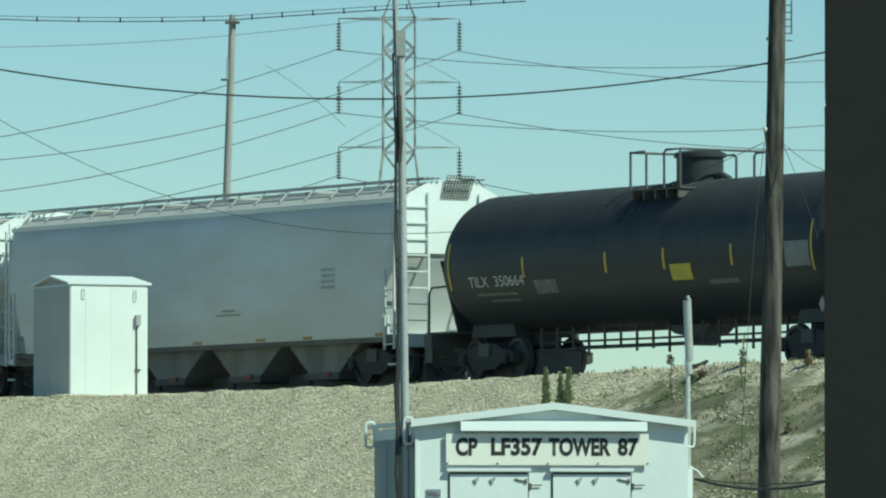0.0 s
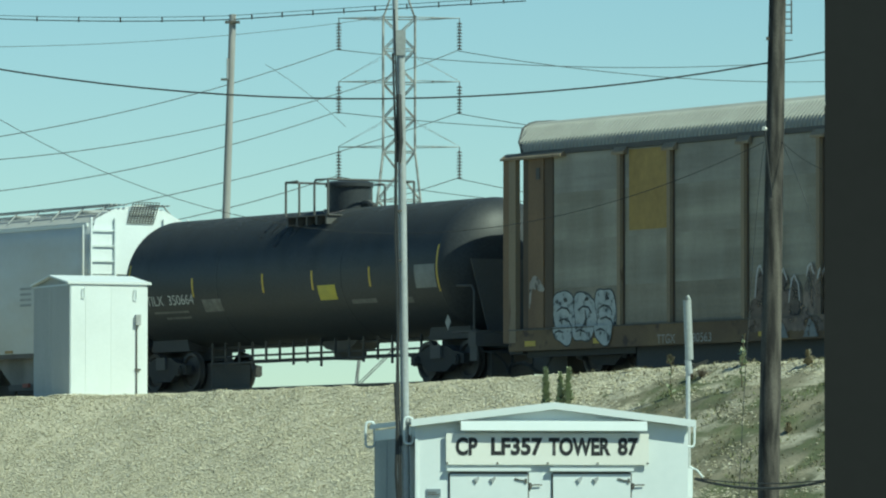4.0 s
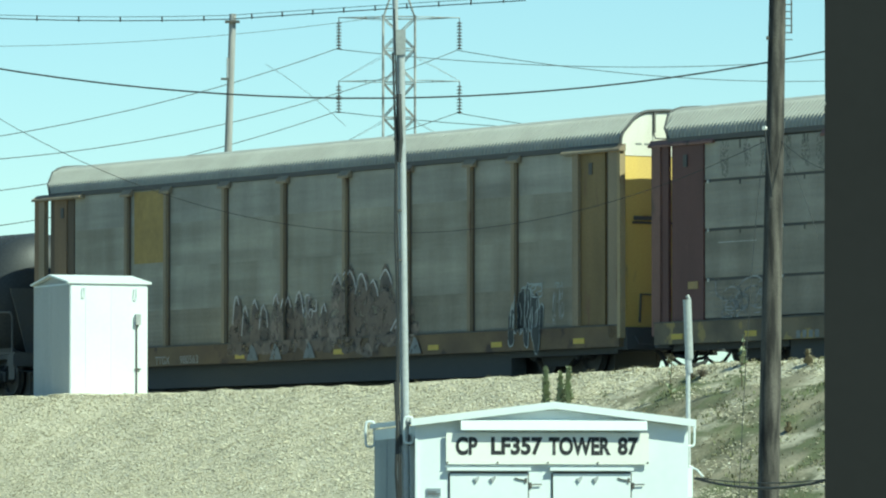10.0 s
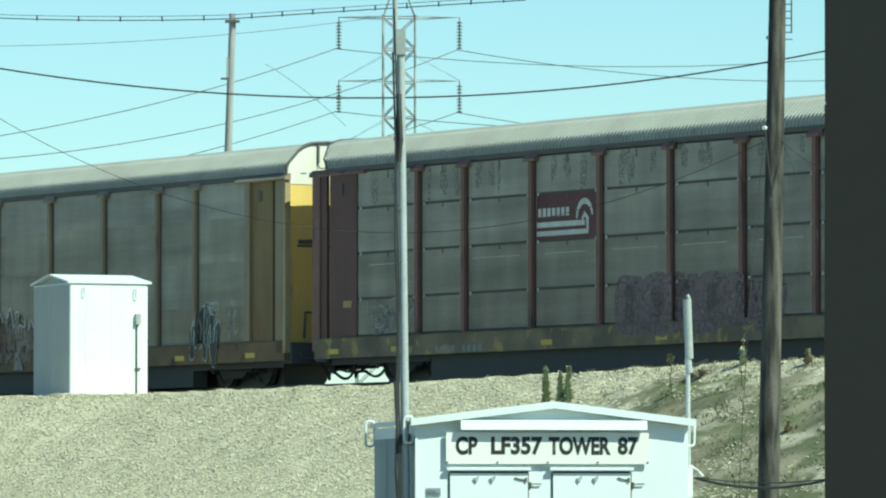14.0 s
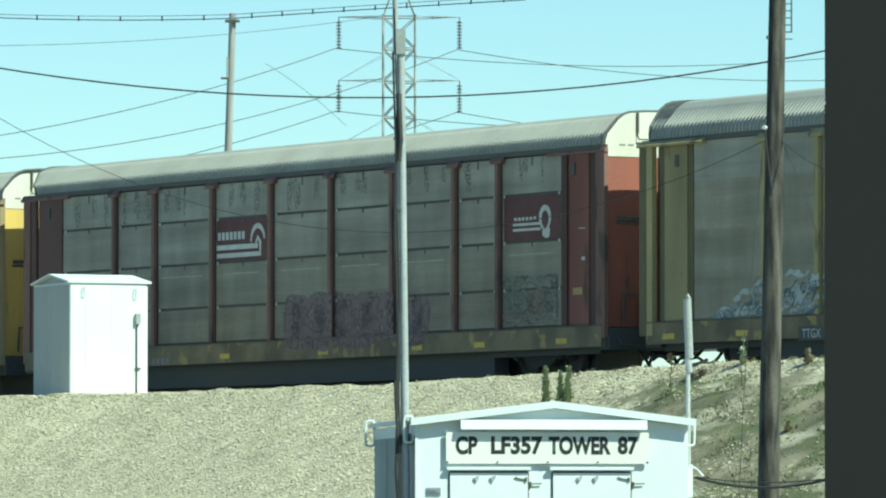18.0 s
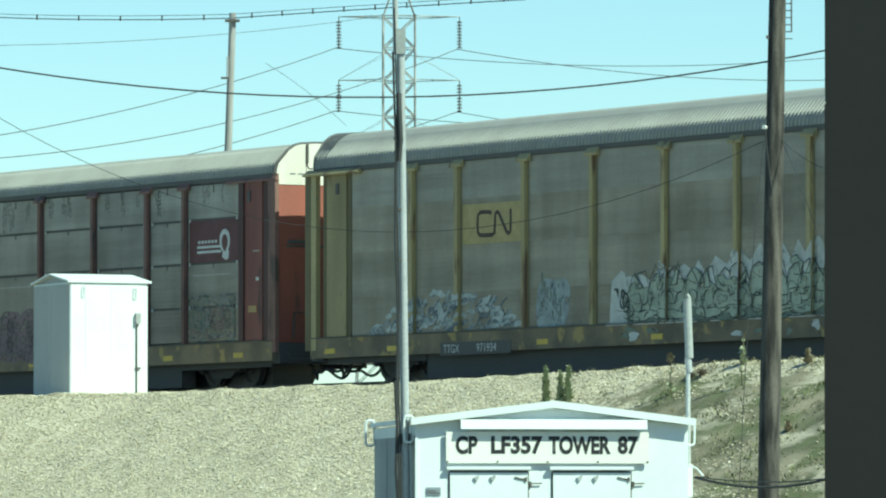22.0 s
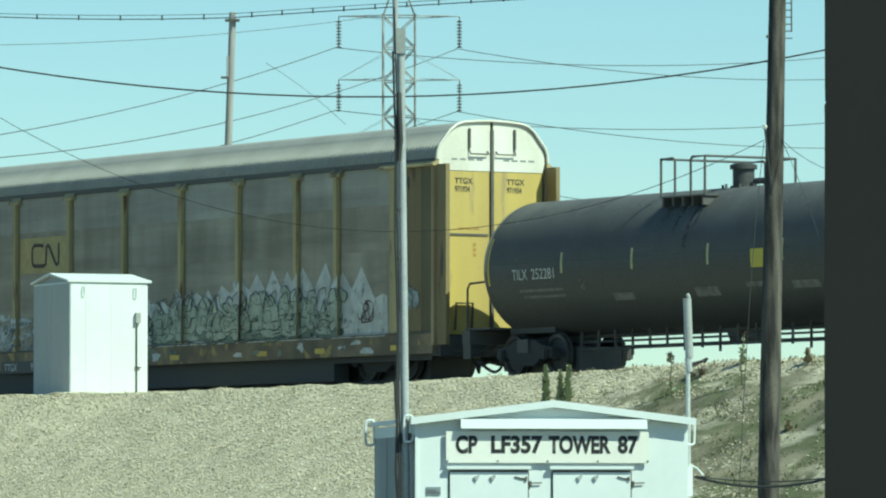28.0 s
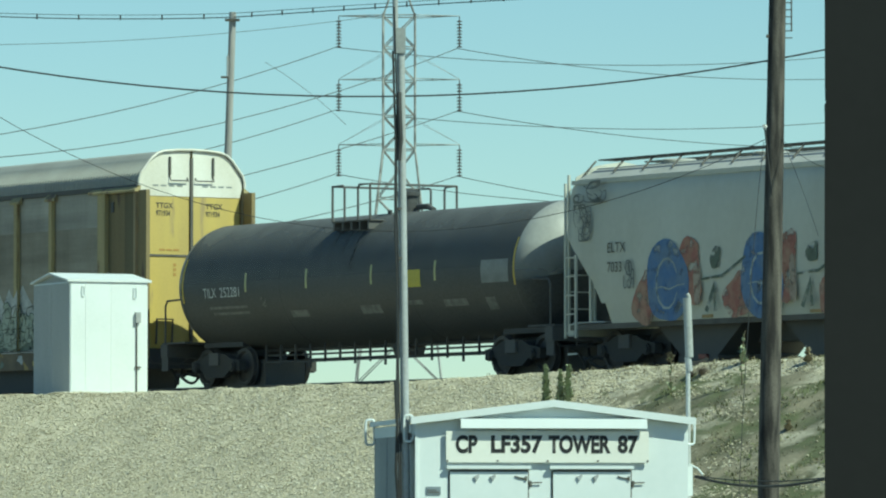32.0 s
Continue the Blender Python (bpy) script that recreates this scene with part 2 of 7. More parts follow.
def pipe(bm, pts, r, seg=6):
    """One unbroken tube along the points."""
    pts = [Vector(p) for p in pts]
    a = (pts[1] - pts[0]).normalized().orthogonal().normalized()
    rings = []
    for i, p in enumerate(pts):
        d = (pts[min(i + 1, len(pts) - 1)] - pts[max(i - 1, 0)]).normalized()
        a = a - d * a.dot(d)
        a = a.normalized() if a.length > 1e-6 else d.orthogonal().normalized()
        b = d.cross(a)
        rings.append([bm.verts.new(p + (a * math.cos(2 * math.pi * k / seg) + b * math.sin(2 * math.pi * k / seg)) * r) for k in range(seg)])
    for u, v in zip(rings, rings[1:]):
        for i in range(seg):
            j = (i + 1) % seg
            bm.faces.new((u[i], u[j], v[j], v[i]))
    bm.faces.new(rings[0][::-1])
    bm.faces.new(rings[-1])


def prism(bm, pts, lo, hi, axis="y"):
    """A flat outline (two coordinates) drawn out along axis from lo to hi."""
    def at(p, k):
        return {"x": (k, p[0], p[1]), "y": (p[0], k, p[1]), "z": (p[0], p[1], k)}[axis]
    a = [bm.verts.new(at(p, lo)) for p in pts]
    b = [bm.verts.new(at(p, hi)) for p in pts]
    n = len(pts)
    for i in range(n):
        j = (i + 1) % n
        bm.faces.new((a[i], a[j], b[j], b[i]))
    bm.faces.new(a[::-1])
    bm.faces.new(b)


def lathe(bm, profile, seg=32, axis="x", centre=(0, 0, 0)):
    """Turns (position, radius) pairs round an axis."""
    rings = []
    c = Vector(centre)
    for u, r in profile:
        ring = []
        for i in range(seg):
            a = 2 * math.pi * i / seg
            k, s = math.cos(a) * r, math.sin(a) * r
            ring.append(bm.verts.new(c + Vector({"x": (u, k, s), "y": (k, u, s), "z": (k, s, u)}[axis])))
        rings.append(ring)
    for r0, r1 in zip(rings, rings[1:]):
        for i in range(seg):
            j = (i + 1) % seg
            bm.faces.new((r0[i], r0[j], r1[j], r1[i]))
    bm.faces.new(rings[0][::-1])
    bm.faces.new(rings[-1])


def mesh_of(bm, name, mats, smooth=False):
    bmesh.ops.recalc_face_normals(bm, faces=bm.faces)
    me = bpy.data.meshes.new(name)
    bm.to_mesh(me)
    bm.free()
    for m in (mats if isinstance(mats, (list, tuple)) else [mats]):
        me.materials.append(m)
    if smooth:
        me.shade_smooth()
        me.set_sharp_from_angle(angle=radians(40))
    return me


def part(name, bm, mat, parent, label="", smooth=False):
    ob = new(name, mesh_of(bm, name, mat, smooth))
    ob.parent = parent
    if label:
        ob["label"] = label
    return ob


def thing(name, m, label, category, group="", kind=""):
    ob = new(name)
    ob.empty_display_size = 0.3
    ob.matrix_basis = m
    return tagged(ob, label, category, group, kind)


def boxes(name, mat, parent, *spans, label=""):
    bm = bmesh.new()
    for s in spans:
        quad_box(bm, *s)
    return part(name, bm, mat, parent, label)


def lettering(text, size, mat, parent, origin, squeeze=1.0, turn=(90, 0, 0), name="lettering", label="", thick=0.0):
    cu = bpy.data.curves.new("text", "FONT")
    cu.body, cu.size, cu.offset = text, size, thick
    tmp = bpy.data.objects.new("text", cu)
    scene.collection.objects.link(tmp)
    me = bpy.data.meshes.new_from_object(tmp.evaluated_get(bpy.context.evaluated_depsgraph_get()))
    bpy.data.objects.remove(tmp)
    me.transform(Matrix.Diagonal((squeeze, 1, 1, 1)))
    me.materials.clear()
    me.materials.append(mat)
    ob = new(name, me)
    ob.parent = parent
    ob.matrix_basis = pose(*origin, *turn)
    if label:
        ob["label"] = label
    return ob


# ---- ground and embankment ----
def ground_height(l, w):
    """Height of the ground l along the track and w towards the viewer from its middle."""
    hump = 0.22 * max(0.0, min(1.0, (l - 5) / 16))
    crest = 4.885 + hump
    edge = 6.3 + 1.7 * max(0.0, min(1.0, (-6.0 - l) / 4.0))
    if w < -12.0:
        z = 0.0
    elif w < -3.0:
        z = 4.9 * (w + 12.0) / 9.0
    elif w < 1.9:
        z = 5.0
    elif w < 2.6:
        z = 5.0 - 0.1 * (w - 1.9) / 0.7
    elif w < 6.3:
        z = 4.9 + (crest - 4.9) * (w - 2.6) / 3.7
    elif w < edge:
        z = crest
    elif w < 15.0:
        z = crest * (15.0 - w) / (15.0 - edge)
    else:
        z = 0.0
    if 3.0 < w < 16.0 or z == 0.0:
        z += 0.06 * noise.noise((l * 0.35, w * 0.35, 3.0)) + (0.05 * noise.noise((l * 1.3, w * 1.3, 8.0)) if 5.0 < w < 15.5 else 0.0)
    return z


def steps(spans):
    out = []
    for a, b, d in spans:
        k = max(1, round((b - a) / d))
        out += [a + (b - a) * i / k for i in range(k)]
    return out + [spans[-1][1]]


def skew(l, w):
    """Place along the crest from which a spot on the slope lies straight towards the viewer."""
    return l - 1.596 * (w - 6.3)


def grassy(l, w):
    """How far the embankment's flank is grown over, 0 to 1."""
    q = skew(l, w) + noise.noise((l * 0.45, w * 0.45, 1.0)) * 2.5
    if w < 6.9 + noise.noise((l * 0.6, 3.0, 2.0)) * 0.9:
        return max(0.0, min(0.25, (q - 15) / 8)) if w > 4 else 0.0
    return max(0.0, min(1.0, (q - 14.2 + (w - 6.6) * 0.25) / 2.6)) * (0.55 + 0.45 * (noise.noise((l * 0.9, w * 1.4, 6.0)) > -0.15))


def build_ground():
    ls = steps([(-4000, -400, 300), (-400, -60, 20), (-60, -34, 1.0), (-34, 36, 0.2), (36, 80, 1.0), (80, 400, 20), (400, 4000, 300)])
    ws = steps([(-4000, -200, 300), (-200, -12, 20), (-12, -3, 1.5), (-3, 4.5, 0.4), (4.5, 13.5, 0.2), (13.5, 20, 0.8), (20, 200, 15), (200, 4000, 300)])
    verts = [tuple(on_track(l, w, ground_height(l, w))) for l in ls for w in ws]
    nw = len(ws)
    faces = [(i * nw + j, (i + 1) * nw + j, (i + 1) * nw + j + 1, i * nw + j + 1) for i in range(len(ls) - 1) for j in range(nw - 1)]
    me = bpy.data.meshes.new("ground")
    me.from_pydata(verts, [], faces)
    me.materials.append(M["embankment"])
    me.materials.append(M["dirt"])
    inner = [-13 < w < 15.5 for w in ws]
    me.polygons.foreach_set("material_index", [0 if inner[j] else 1 for i in range(len(ls) - 1) for j in range(nw - 1)])
    me.attributes.new("cover", "FLOAT", "POINT").data.foreach_set("value", [grassy(l, w) if -40 < l < 60 and 3 < w < 15 else 0.0 for l in ls for w in ws])
    me.shade_smooth()
    ob = tagged(new("ground", me), "pale crushed-stone railway embankment with dry brown grass on one flank", "ground", kind="structure")
    return ob


build_ground()


def build_track():
    track = thing("railway_track", Matrix.Translation(on_track(0, 0, RAIL)) @ pose(0, 0, 0, 0, 0, TURN), "steel rails on timber sleepers in pale ballast", "track", kind="structure")
    for y in (-0.755, 0.755):
        boxes("rail", M["black"], track, (-160, 160, y - 0.07, y + 0.07, -0.17, -0.14), (-160, 160, y - 0.01, y + 0.01, -0.14, -0.04), (-160, 160, y - 0.036, y + 0.036, -0.04, 0))
    bm = bmesh.new()
    quad_box(bm, -0.11, 0.11, -1.3, 1.3, -0.36, -0.175)
    me = mesh_of(bm, "sleeper", M["wood"])
    for i in range(120):
        ob = new("sleeper", me)
        ob.parent = track
        ob.location = ((i - 60) * 0.55, 0, 0)


build_track()

# ---- rolling stock ----
ROLLING = []
WHEELS = []
WHEEL_R = 0.46


def make_truck(parent, x):
    """Two-axle bogie: side frames, bolster, springs and two turning wheelsets."""
    t = new("bogie")
    t.parent = parent
    t.location = (x, 0, 0)
    t["label"] = "grimy black two-axle freight bogie"
    for y in (-1.0, 1.0):
        bm = bmesh.new()
        pts = [(-1.15, 0.36), (-1.15, 0.6), (-0.7, 0.66), (-0.42, 0.78), (0.42, 0.78), (0.7, 0.66), (1.15, 0.6), (1.15, 0.36), (0.72, 0.4), (0.4, 0.2), (-0.4, 0.2), (-0.72, 0.4)]
        prism(bm, pts, y - 0.09, y + 0.09, "y")
        part("side_frame", bm, M["cast"], t)
        for bx in (-0.89, 0.89):
            bm = bmesh.new()
            rod(bm, (bx, y * 1.0, 0.46), (bx, y * 1.16, 0.46), 0.13, 12)
            rod(bm, (bx, y * 1.16, 0.46), (bx, y * 1.19, 0.46), 0.09, 12)
            part("axle_box", bm, M["cast"], t, smooth=True)
        for bx in (-0.16, 0.0, 0.16):
            bm = bmesh.new()
            rod(bm, (bx, y * 1.02, 0.26), (bx, y * 1.02, 0.6), 0.06, 8)
            part("spring", bm, M["black"], t)
    boxes("bolster", M["black"], t, (-0.22, 0.22, -1.15, 1.15, 0.5, 0.8))
    boxes("brake_beam", M["black"], t, (-0.42, -0.34, -0.8, 0.8, 0.3, 0.4))
    # Solid box added to block the bright sky between the wheels.
    boxes("brake_rigging", M["black"], t, (-1.5, 1.5, -0.55, 0.55, -0.02, 0.62))
    for bx in (-0.89, 0.89):
        bm = bmesh.new()
        rod(bm, (0, -0.95, 0), (0, 0.95, 0), 0.085, 10)
        for s in (-1, 1):
            lathe(bm, [(s * 0.66, 0.49), (s * 0.69, 0.49), (s * 0.70, WHEEL_R), (s * 0.80, WHEEL_R), (s * 0.80, 0.38), (s * 0.74, 0.34), (s * 0.76, 0.16), (s * 0.83, 0.13)], 24, "y")
        w = part("wheelset", bm, M["axle"], t, "worn steel wheel pair on one axle", True)
        w.location = (bx, 0, WHEEL_R)
        WHEELS.append((w, bx))
    return t


def make_coupler(parent, x, s):
    bm = bmesh.new()
    quad_box(bm, *sorted((x - s * 0.75, x - s * 0.2)), -0.09, 0.09, 0.76, 0.94)
    prism(bm, [(x - s * 0.24, -0.14), (x + s * 0.02, -0.16), (x + s * 0.06, 0.0), (x - s * 0.02, 0.16), (x - s * 0.24, 0.14)], 0.7, 1.0, "z")
    part("coupler", bm, M["black"], parent)
    for y, k, ph in ((-0.55, 1.0, 0.0), (-0.2, 0.75, 2.0), (0.3, 0.9, 1.0)):
        bm = bmesh.new()
        pts = []
        for i in range(15):
            u = i / 14
            pts.append((x - s * 1.0 + s * 1.04 * u, y + 0.12 * math.sin(u * 5 + ph), 0.6 - 0.42 * k * math.sin(u * math.pi * 0.8) ** 0.8 + 0.07 * math.sin(u * 9 + ph)))
        pipe(bm, pts, 0.036, 6)
        part("air_hose", bm, M["wire"], parent, "black rubber brake hose")
    bm = bmesh.new()
    pipe(bm, [(x - s * 0.65, -1.25, 0.86), (x - s * 0.5, -1.2, 0.62), (x - s * 0.42, -0.5, 0.58), (x - s * 0.3, -0.2, 0.8)], 0.018, 6)
    part("uncoupling_lever", bm, M["black"], parent)


def start_car(name, centre, label):
    car = thing(name, Matrix.Translation(on_track(centre, 0, RAIL)) @ pose(0, 0, 0, 0, 0, TURN), label, "railway car", "freight train")
    ROLLING.append((car, centre))
    return car


# flat decals on a car's near side: shapes are laid on the panels, the posts and the sill
def stroke(pts, width, even=0.35):
    """A ribbon outline along a polyline, tapering at both ends."""
    left, right = [], []
    n = len(pts)
    for i, p in enumerate(pts):
        a, b = Vector(pts[max(0, i - 1)]), Vector(pts[min(n - 1, i + 1)])
        d = (b - a).normalized()
        w = width * (even + (1 - even) * math.sin(math.pi * (i + 0.5) / n)) / 2
        left.append((p[0] - d.y * w, p[1] + d.x * w))
        right.append((p[0] + d.y * w, p[1] - d.x * w))
    return left + right[::-1]


def blob(cx, cz, w, h, rng, point=0.0, n=22, rough=0.12, square=3):
    """A swollen letter-like outline; point draws its top up to a tip."""
    ph = [rng.uniform(0, 6.28) for _ in range(3)]
    out = []
    for i in range(n):
        a = 2 * math.pi * i / n
        c, s = math.cos(a), math.sin(a)
        k = (abs(c) ** square + abs(s) ** square) ** (-1 / square)
        k *= 1 + rough * math.sin(2 * a + ph[0]) + rough * 0.7 * math.sin(3 * a + ph[1]) + rough * 0.5 * math.sin(5 * a + ph[2])
        x = c * k * w / 2
        z = s * k * h / 2
        if point and s > 0:
            x *= 1 - 0.75 * s ** 2
            z *= 1 + point * s ** 4
        out.append((cx + x, cz + z))
    return out


def lay(name, parent, shapes, mats, label, near=-1.494, posts=(), post_y=-1.604, sill=None):
    """Thin paint shapes: (outline, material slot, layer). They follow panel, post and sill faces. Shapes that touch make one part."""
    groups = []
    for sh in shapes:
        xs, zs = [p[0] for p in sh[0]], [p[1] for p in sh[0]]
        box, members = [min(xs), max(xs), min(zs), max(zs)], [sh]
        for g in groups[:]:
            b = g[0]
            if b[0] < box[1] and b[1] > box[0] and b[2] < box[3] and b[3] > box[2]:
                box = [min(b[0], box[0]), max(b[1], box[1]), min(b[2], box[2]), max(b[3], box[3])]
                members = g[1] + members
                groups.remove(g)
        groups.append((box, members))
    for box, members in groups:
        ob = lay_one(name, parent, members, mats, label, near, [p for p in posts if box[0] - 0.2 < p < box[1] + 0.2], post_y, sill)
    return ob


def lay_one(name, parent, shapes, mats, label, near, posts, post_y, sill):
    bm = bmesh.new()
    zones = [(near, None, None)]
    for px in posts:
        zones.append((post_y, px - 0.14, px + 0.14))
    for y, x0, x1 in zones:
        tmp = bmesh.new()
        for outline, slot, layer in shapes:
            f = tmp.faces.new([tmp.verts.new((px, 0.0, pz)) for px, pz in outline])
            f.material_index = slot
            for v in f.verts:
                v.co.y = -0.003 * layer
        if x0 is not None:
            for co, no in (((x0, 0, 0), (-1, 0, 0)), ((x1, 0, 0), (1, 0, 0))):
                bmesh.ops.bisect_plane(tmp, geom=tmp.verts[:] + tmp.edges[:] + tmp.faces[:], plane_co=co, plane_no=no, clear_outer=True)
        for lower in ((False, True) if sill is not None else (None,)):
            cut = tmp.copy()
            if lower is not None:
                bmesh.ops.bisect_plane(cut, geom=cut.verts[:] + cut.edges[:] + cut.faces[:], plane_co=(0, 0, 1.06), plane_no=(0, 0, 1 if lower else -1), clear_outer=True)
            if lower and x0 is not None:
                cut.free()
                continue
            base = sill if lower else y
            for f in cut.faces:
                g = bm.faces.new([bm.verts.new((v.co.x, v.co.y + base, v.co.z)) for v in f.verts])
                g.material_index = f.material_index
        tmp.free()
    me = bpy.data.meshes.new(name)
    bm.to_mesh(me)
    bm.free()
    for m in mats:
        me.materials.append(m)
    ob = new(name, me)
    ob.parent = parent
    ob["label"] = label
    return ob


def letters(x0, x1, z0, z1, n, rng, fill, line, layer=1, tips=0.0, border=0.07, strokes=2, overlap=1.1, rough=0.12):
    """A row of n swollen shapes with dark rims and inner strokes."""
    out = []
    step = (x1 - x0) / n
    for i in range(n):
        h = (z1 - z0) * rng.uniform(0.82, 1.0)
        cx, cz = x0 + (i + 0.5) * step, z0 + h / 2
        w = step * overlap
        seed = rng.random()
        a = blob(cx, cz, w, h, random.Random(seed), tips, rough=rough)
        b = blob(cx, cz, max(0.1, w - 2 * border), max(0.1, h - 2 * border), random.Random(seed), tips, rough=rough)
        out.append((a, line, layer + i % 2 * 2))
        out.append((b, fill, layer + 1 + i % 2 * 2))
        for _ in range(strokes):
            ax, az = cx + rng.uniform(-0.3, 0.3) * w, cz + rng.uniform(-0.35, 0.35) * h
            pts = [(ax, az)]
            ang = rng.uniform(0, 6.28)
            for _k in range(7):
                ang += rng.uniform(-0.2, 0.75)
                pts.append((pts[-1][0] + 0.09 * w * math.cos(ang) * 1.3, pts[-1][1] + 0.07 * h * math.sin(ang) * 1.3))
            out.append((stroke(pts, border * 0.75), line, layer + 5))
    return out


def scribble(x0, x1, z0, z1, n, rng, slot, width=0.03, layer=6, length=12):
    out = []
    for _ in range(n):
        p = [(rng.uniform(x0, x1), rng.uniform(z0, z1))]
        ang = rng.uniform(0, 6.28)
        turn = rng.choice((-1, 1)) * rng.uniform(0.2, 0.6)
        for _k in range(length):
            ang += turn + rng.uniform(-0.25, 0.25)
            q = (p[-1][0] + 0.075 * (x1 - x0) * math.cos(ang), p[-1][1] + 0.11 * (z1 - z0) * math.sin(ang))
            p.append((min(x1, max(x0, q[0])), min(z1, max(z0, q[1]))))
        p = [a for i, a in enumerate(p) if i == 0 or (Vector(a) - Vector(p[i - 1])).length > 0.01]
        if len(p) > 3:
            out.append((stroke(p, width), slot, layer))
    return out


def rect(x0, x1, z0, z1):
    return [(x0, z0), (x1, z0), (x1, z1), (x0, z1)]


def paint(name, base, second=None, rough=0.65, scale=2.5, contrast=0.6, worn=None):
    """Brushed or sprayed paint; worn = (share left, grain per metre) lets the panel show through in patches."""
    m = colour_of(name, base, second, scale, rough, contrast=contrast, grit=0.22, fine=7)
    if worn:
        N, L = m.node_tree.nodes, m.node_tree.links.new
        co, ns, rg = N.new("ShaderNodeTexCoord"), N.new("ShaderNodeTexNoise"), N.new("ShaderNodeMapRange")
        ns.inputs["Scale"].default_value, ns.inputs["Detail"].default_value = worn[1], 6
        L(co.outputs["Object"], ns.inputs["Vector"])
        rg.inputs["From Min"].default_value, rg.inputs["From Max"].default_value = 0.6 - 0.4 * worn[0], 0.8 - 0.4 * worn[0]
        L(ns.outputs["Fac"], rg.inputs["Value"])
        L(rg.outputs[0], N["Principled BSDF"].inputs["Alpha"])
    return m


def wedge(bm, x0, x1, y_in, y_out, z_low, z_high):
    """A bar whose outer face leans back: full height inside, low outside."""
    prism(bm, [(y_in, z_low), (y_out, z_low), (y_out, z_low + (z_high - z_low) * 0.3), (y_in, z_high)], x0, x1, "x")


POSTS = (-8.78, -6.82, -3.98, -1.19, 1.65, 4.42, 7.15, 9.0)
RACK_HALF = [(-1.5, 5.02), (-1.49, 5.15), (-1.44, 5.28), (-1.14, 5.6), (-0.97, 5.71), (-0.8, 5.76), (-0.4, 5.79)]
RACK_SIDE = RACK_HALF + [(0.0, 5.8)] + [(-y, z) for y, z in RACK_HALF[::-1]]
ROWS = (1.06, 1.93, 3.0, 4.06, 4.93)


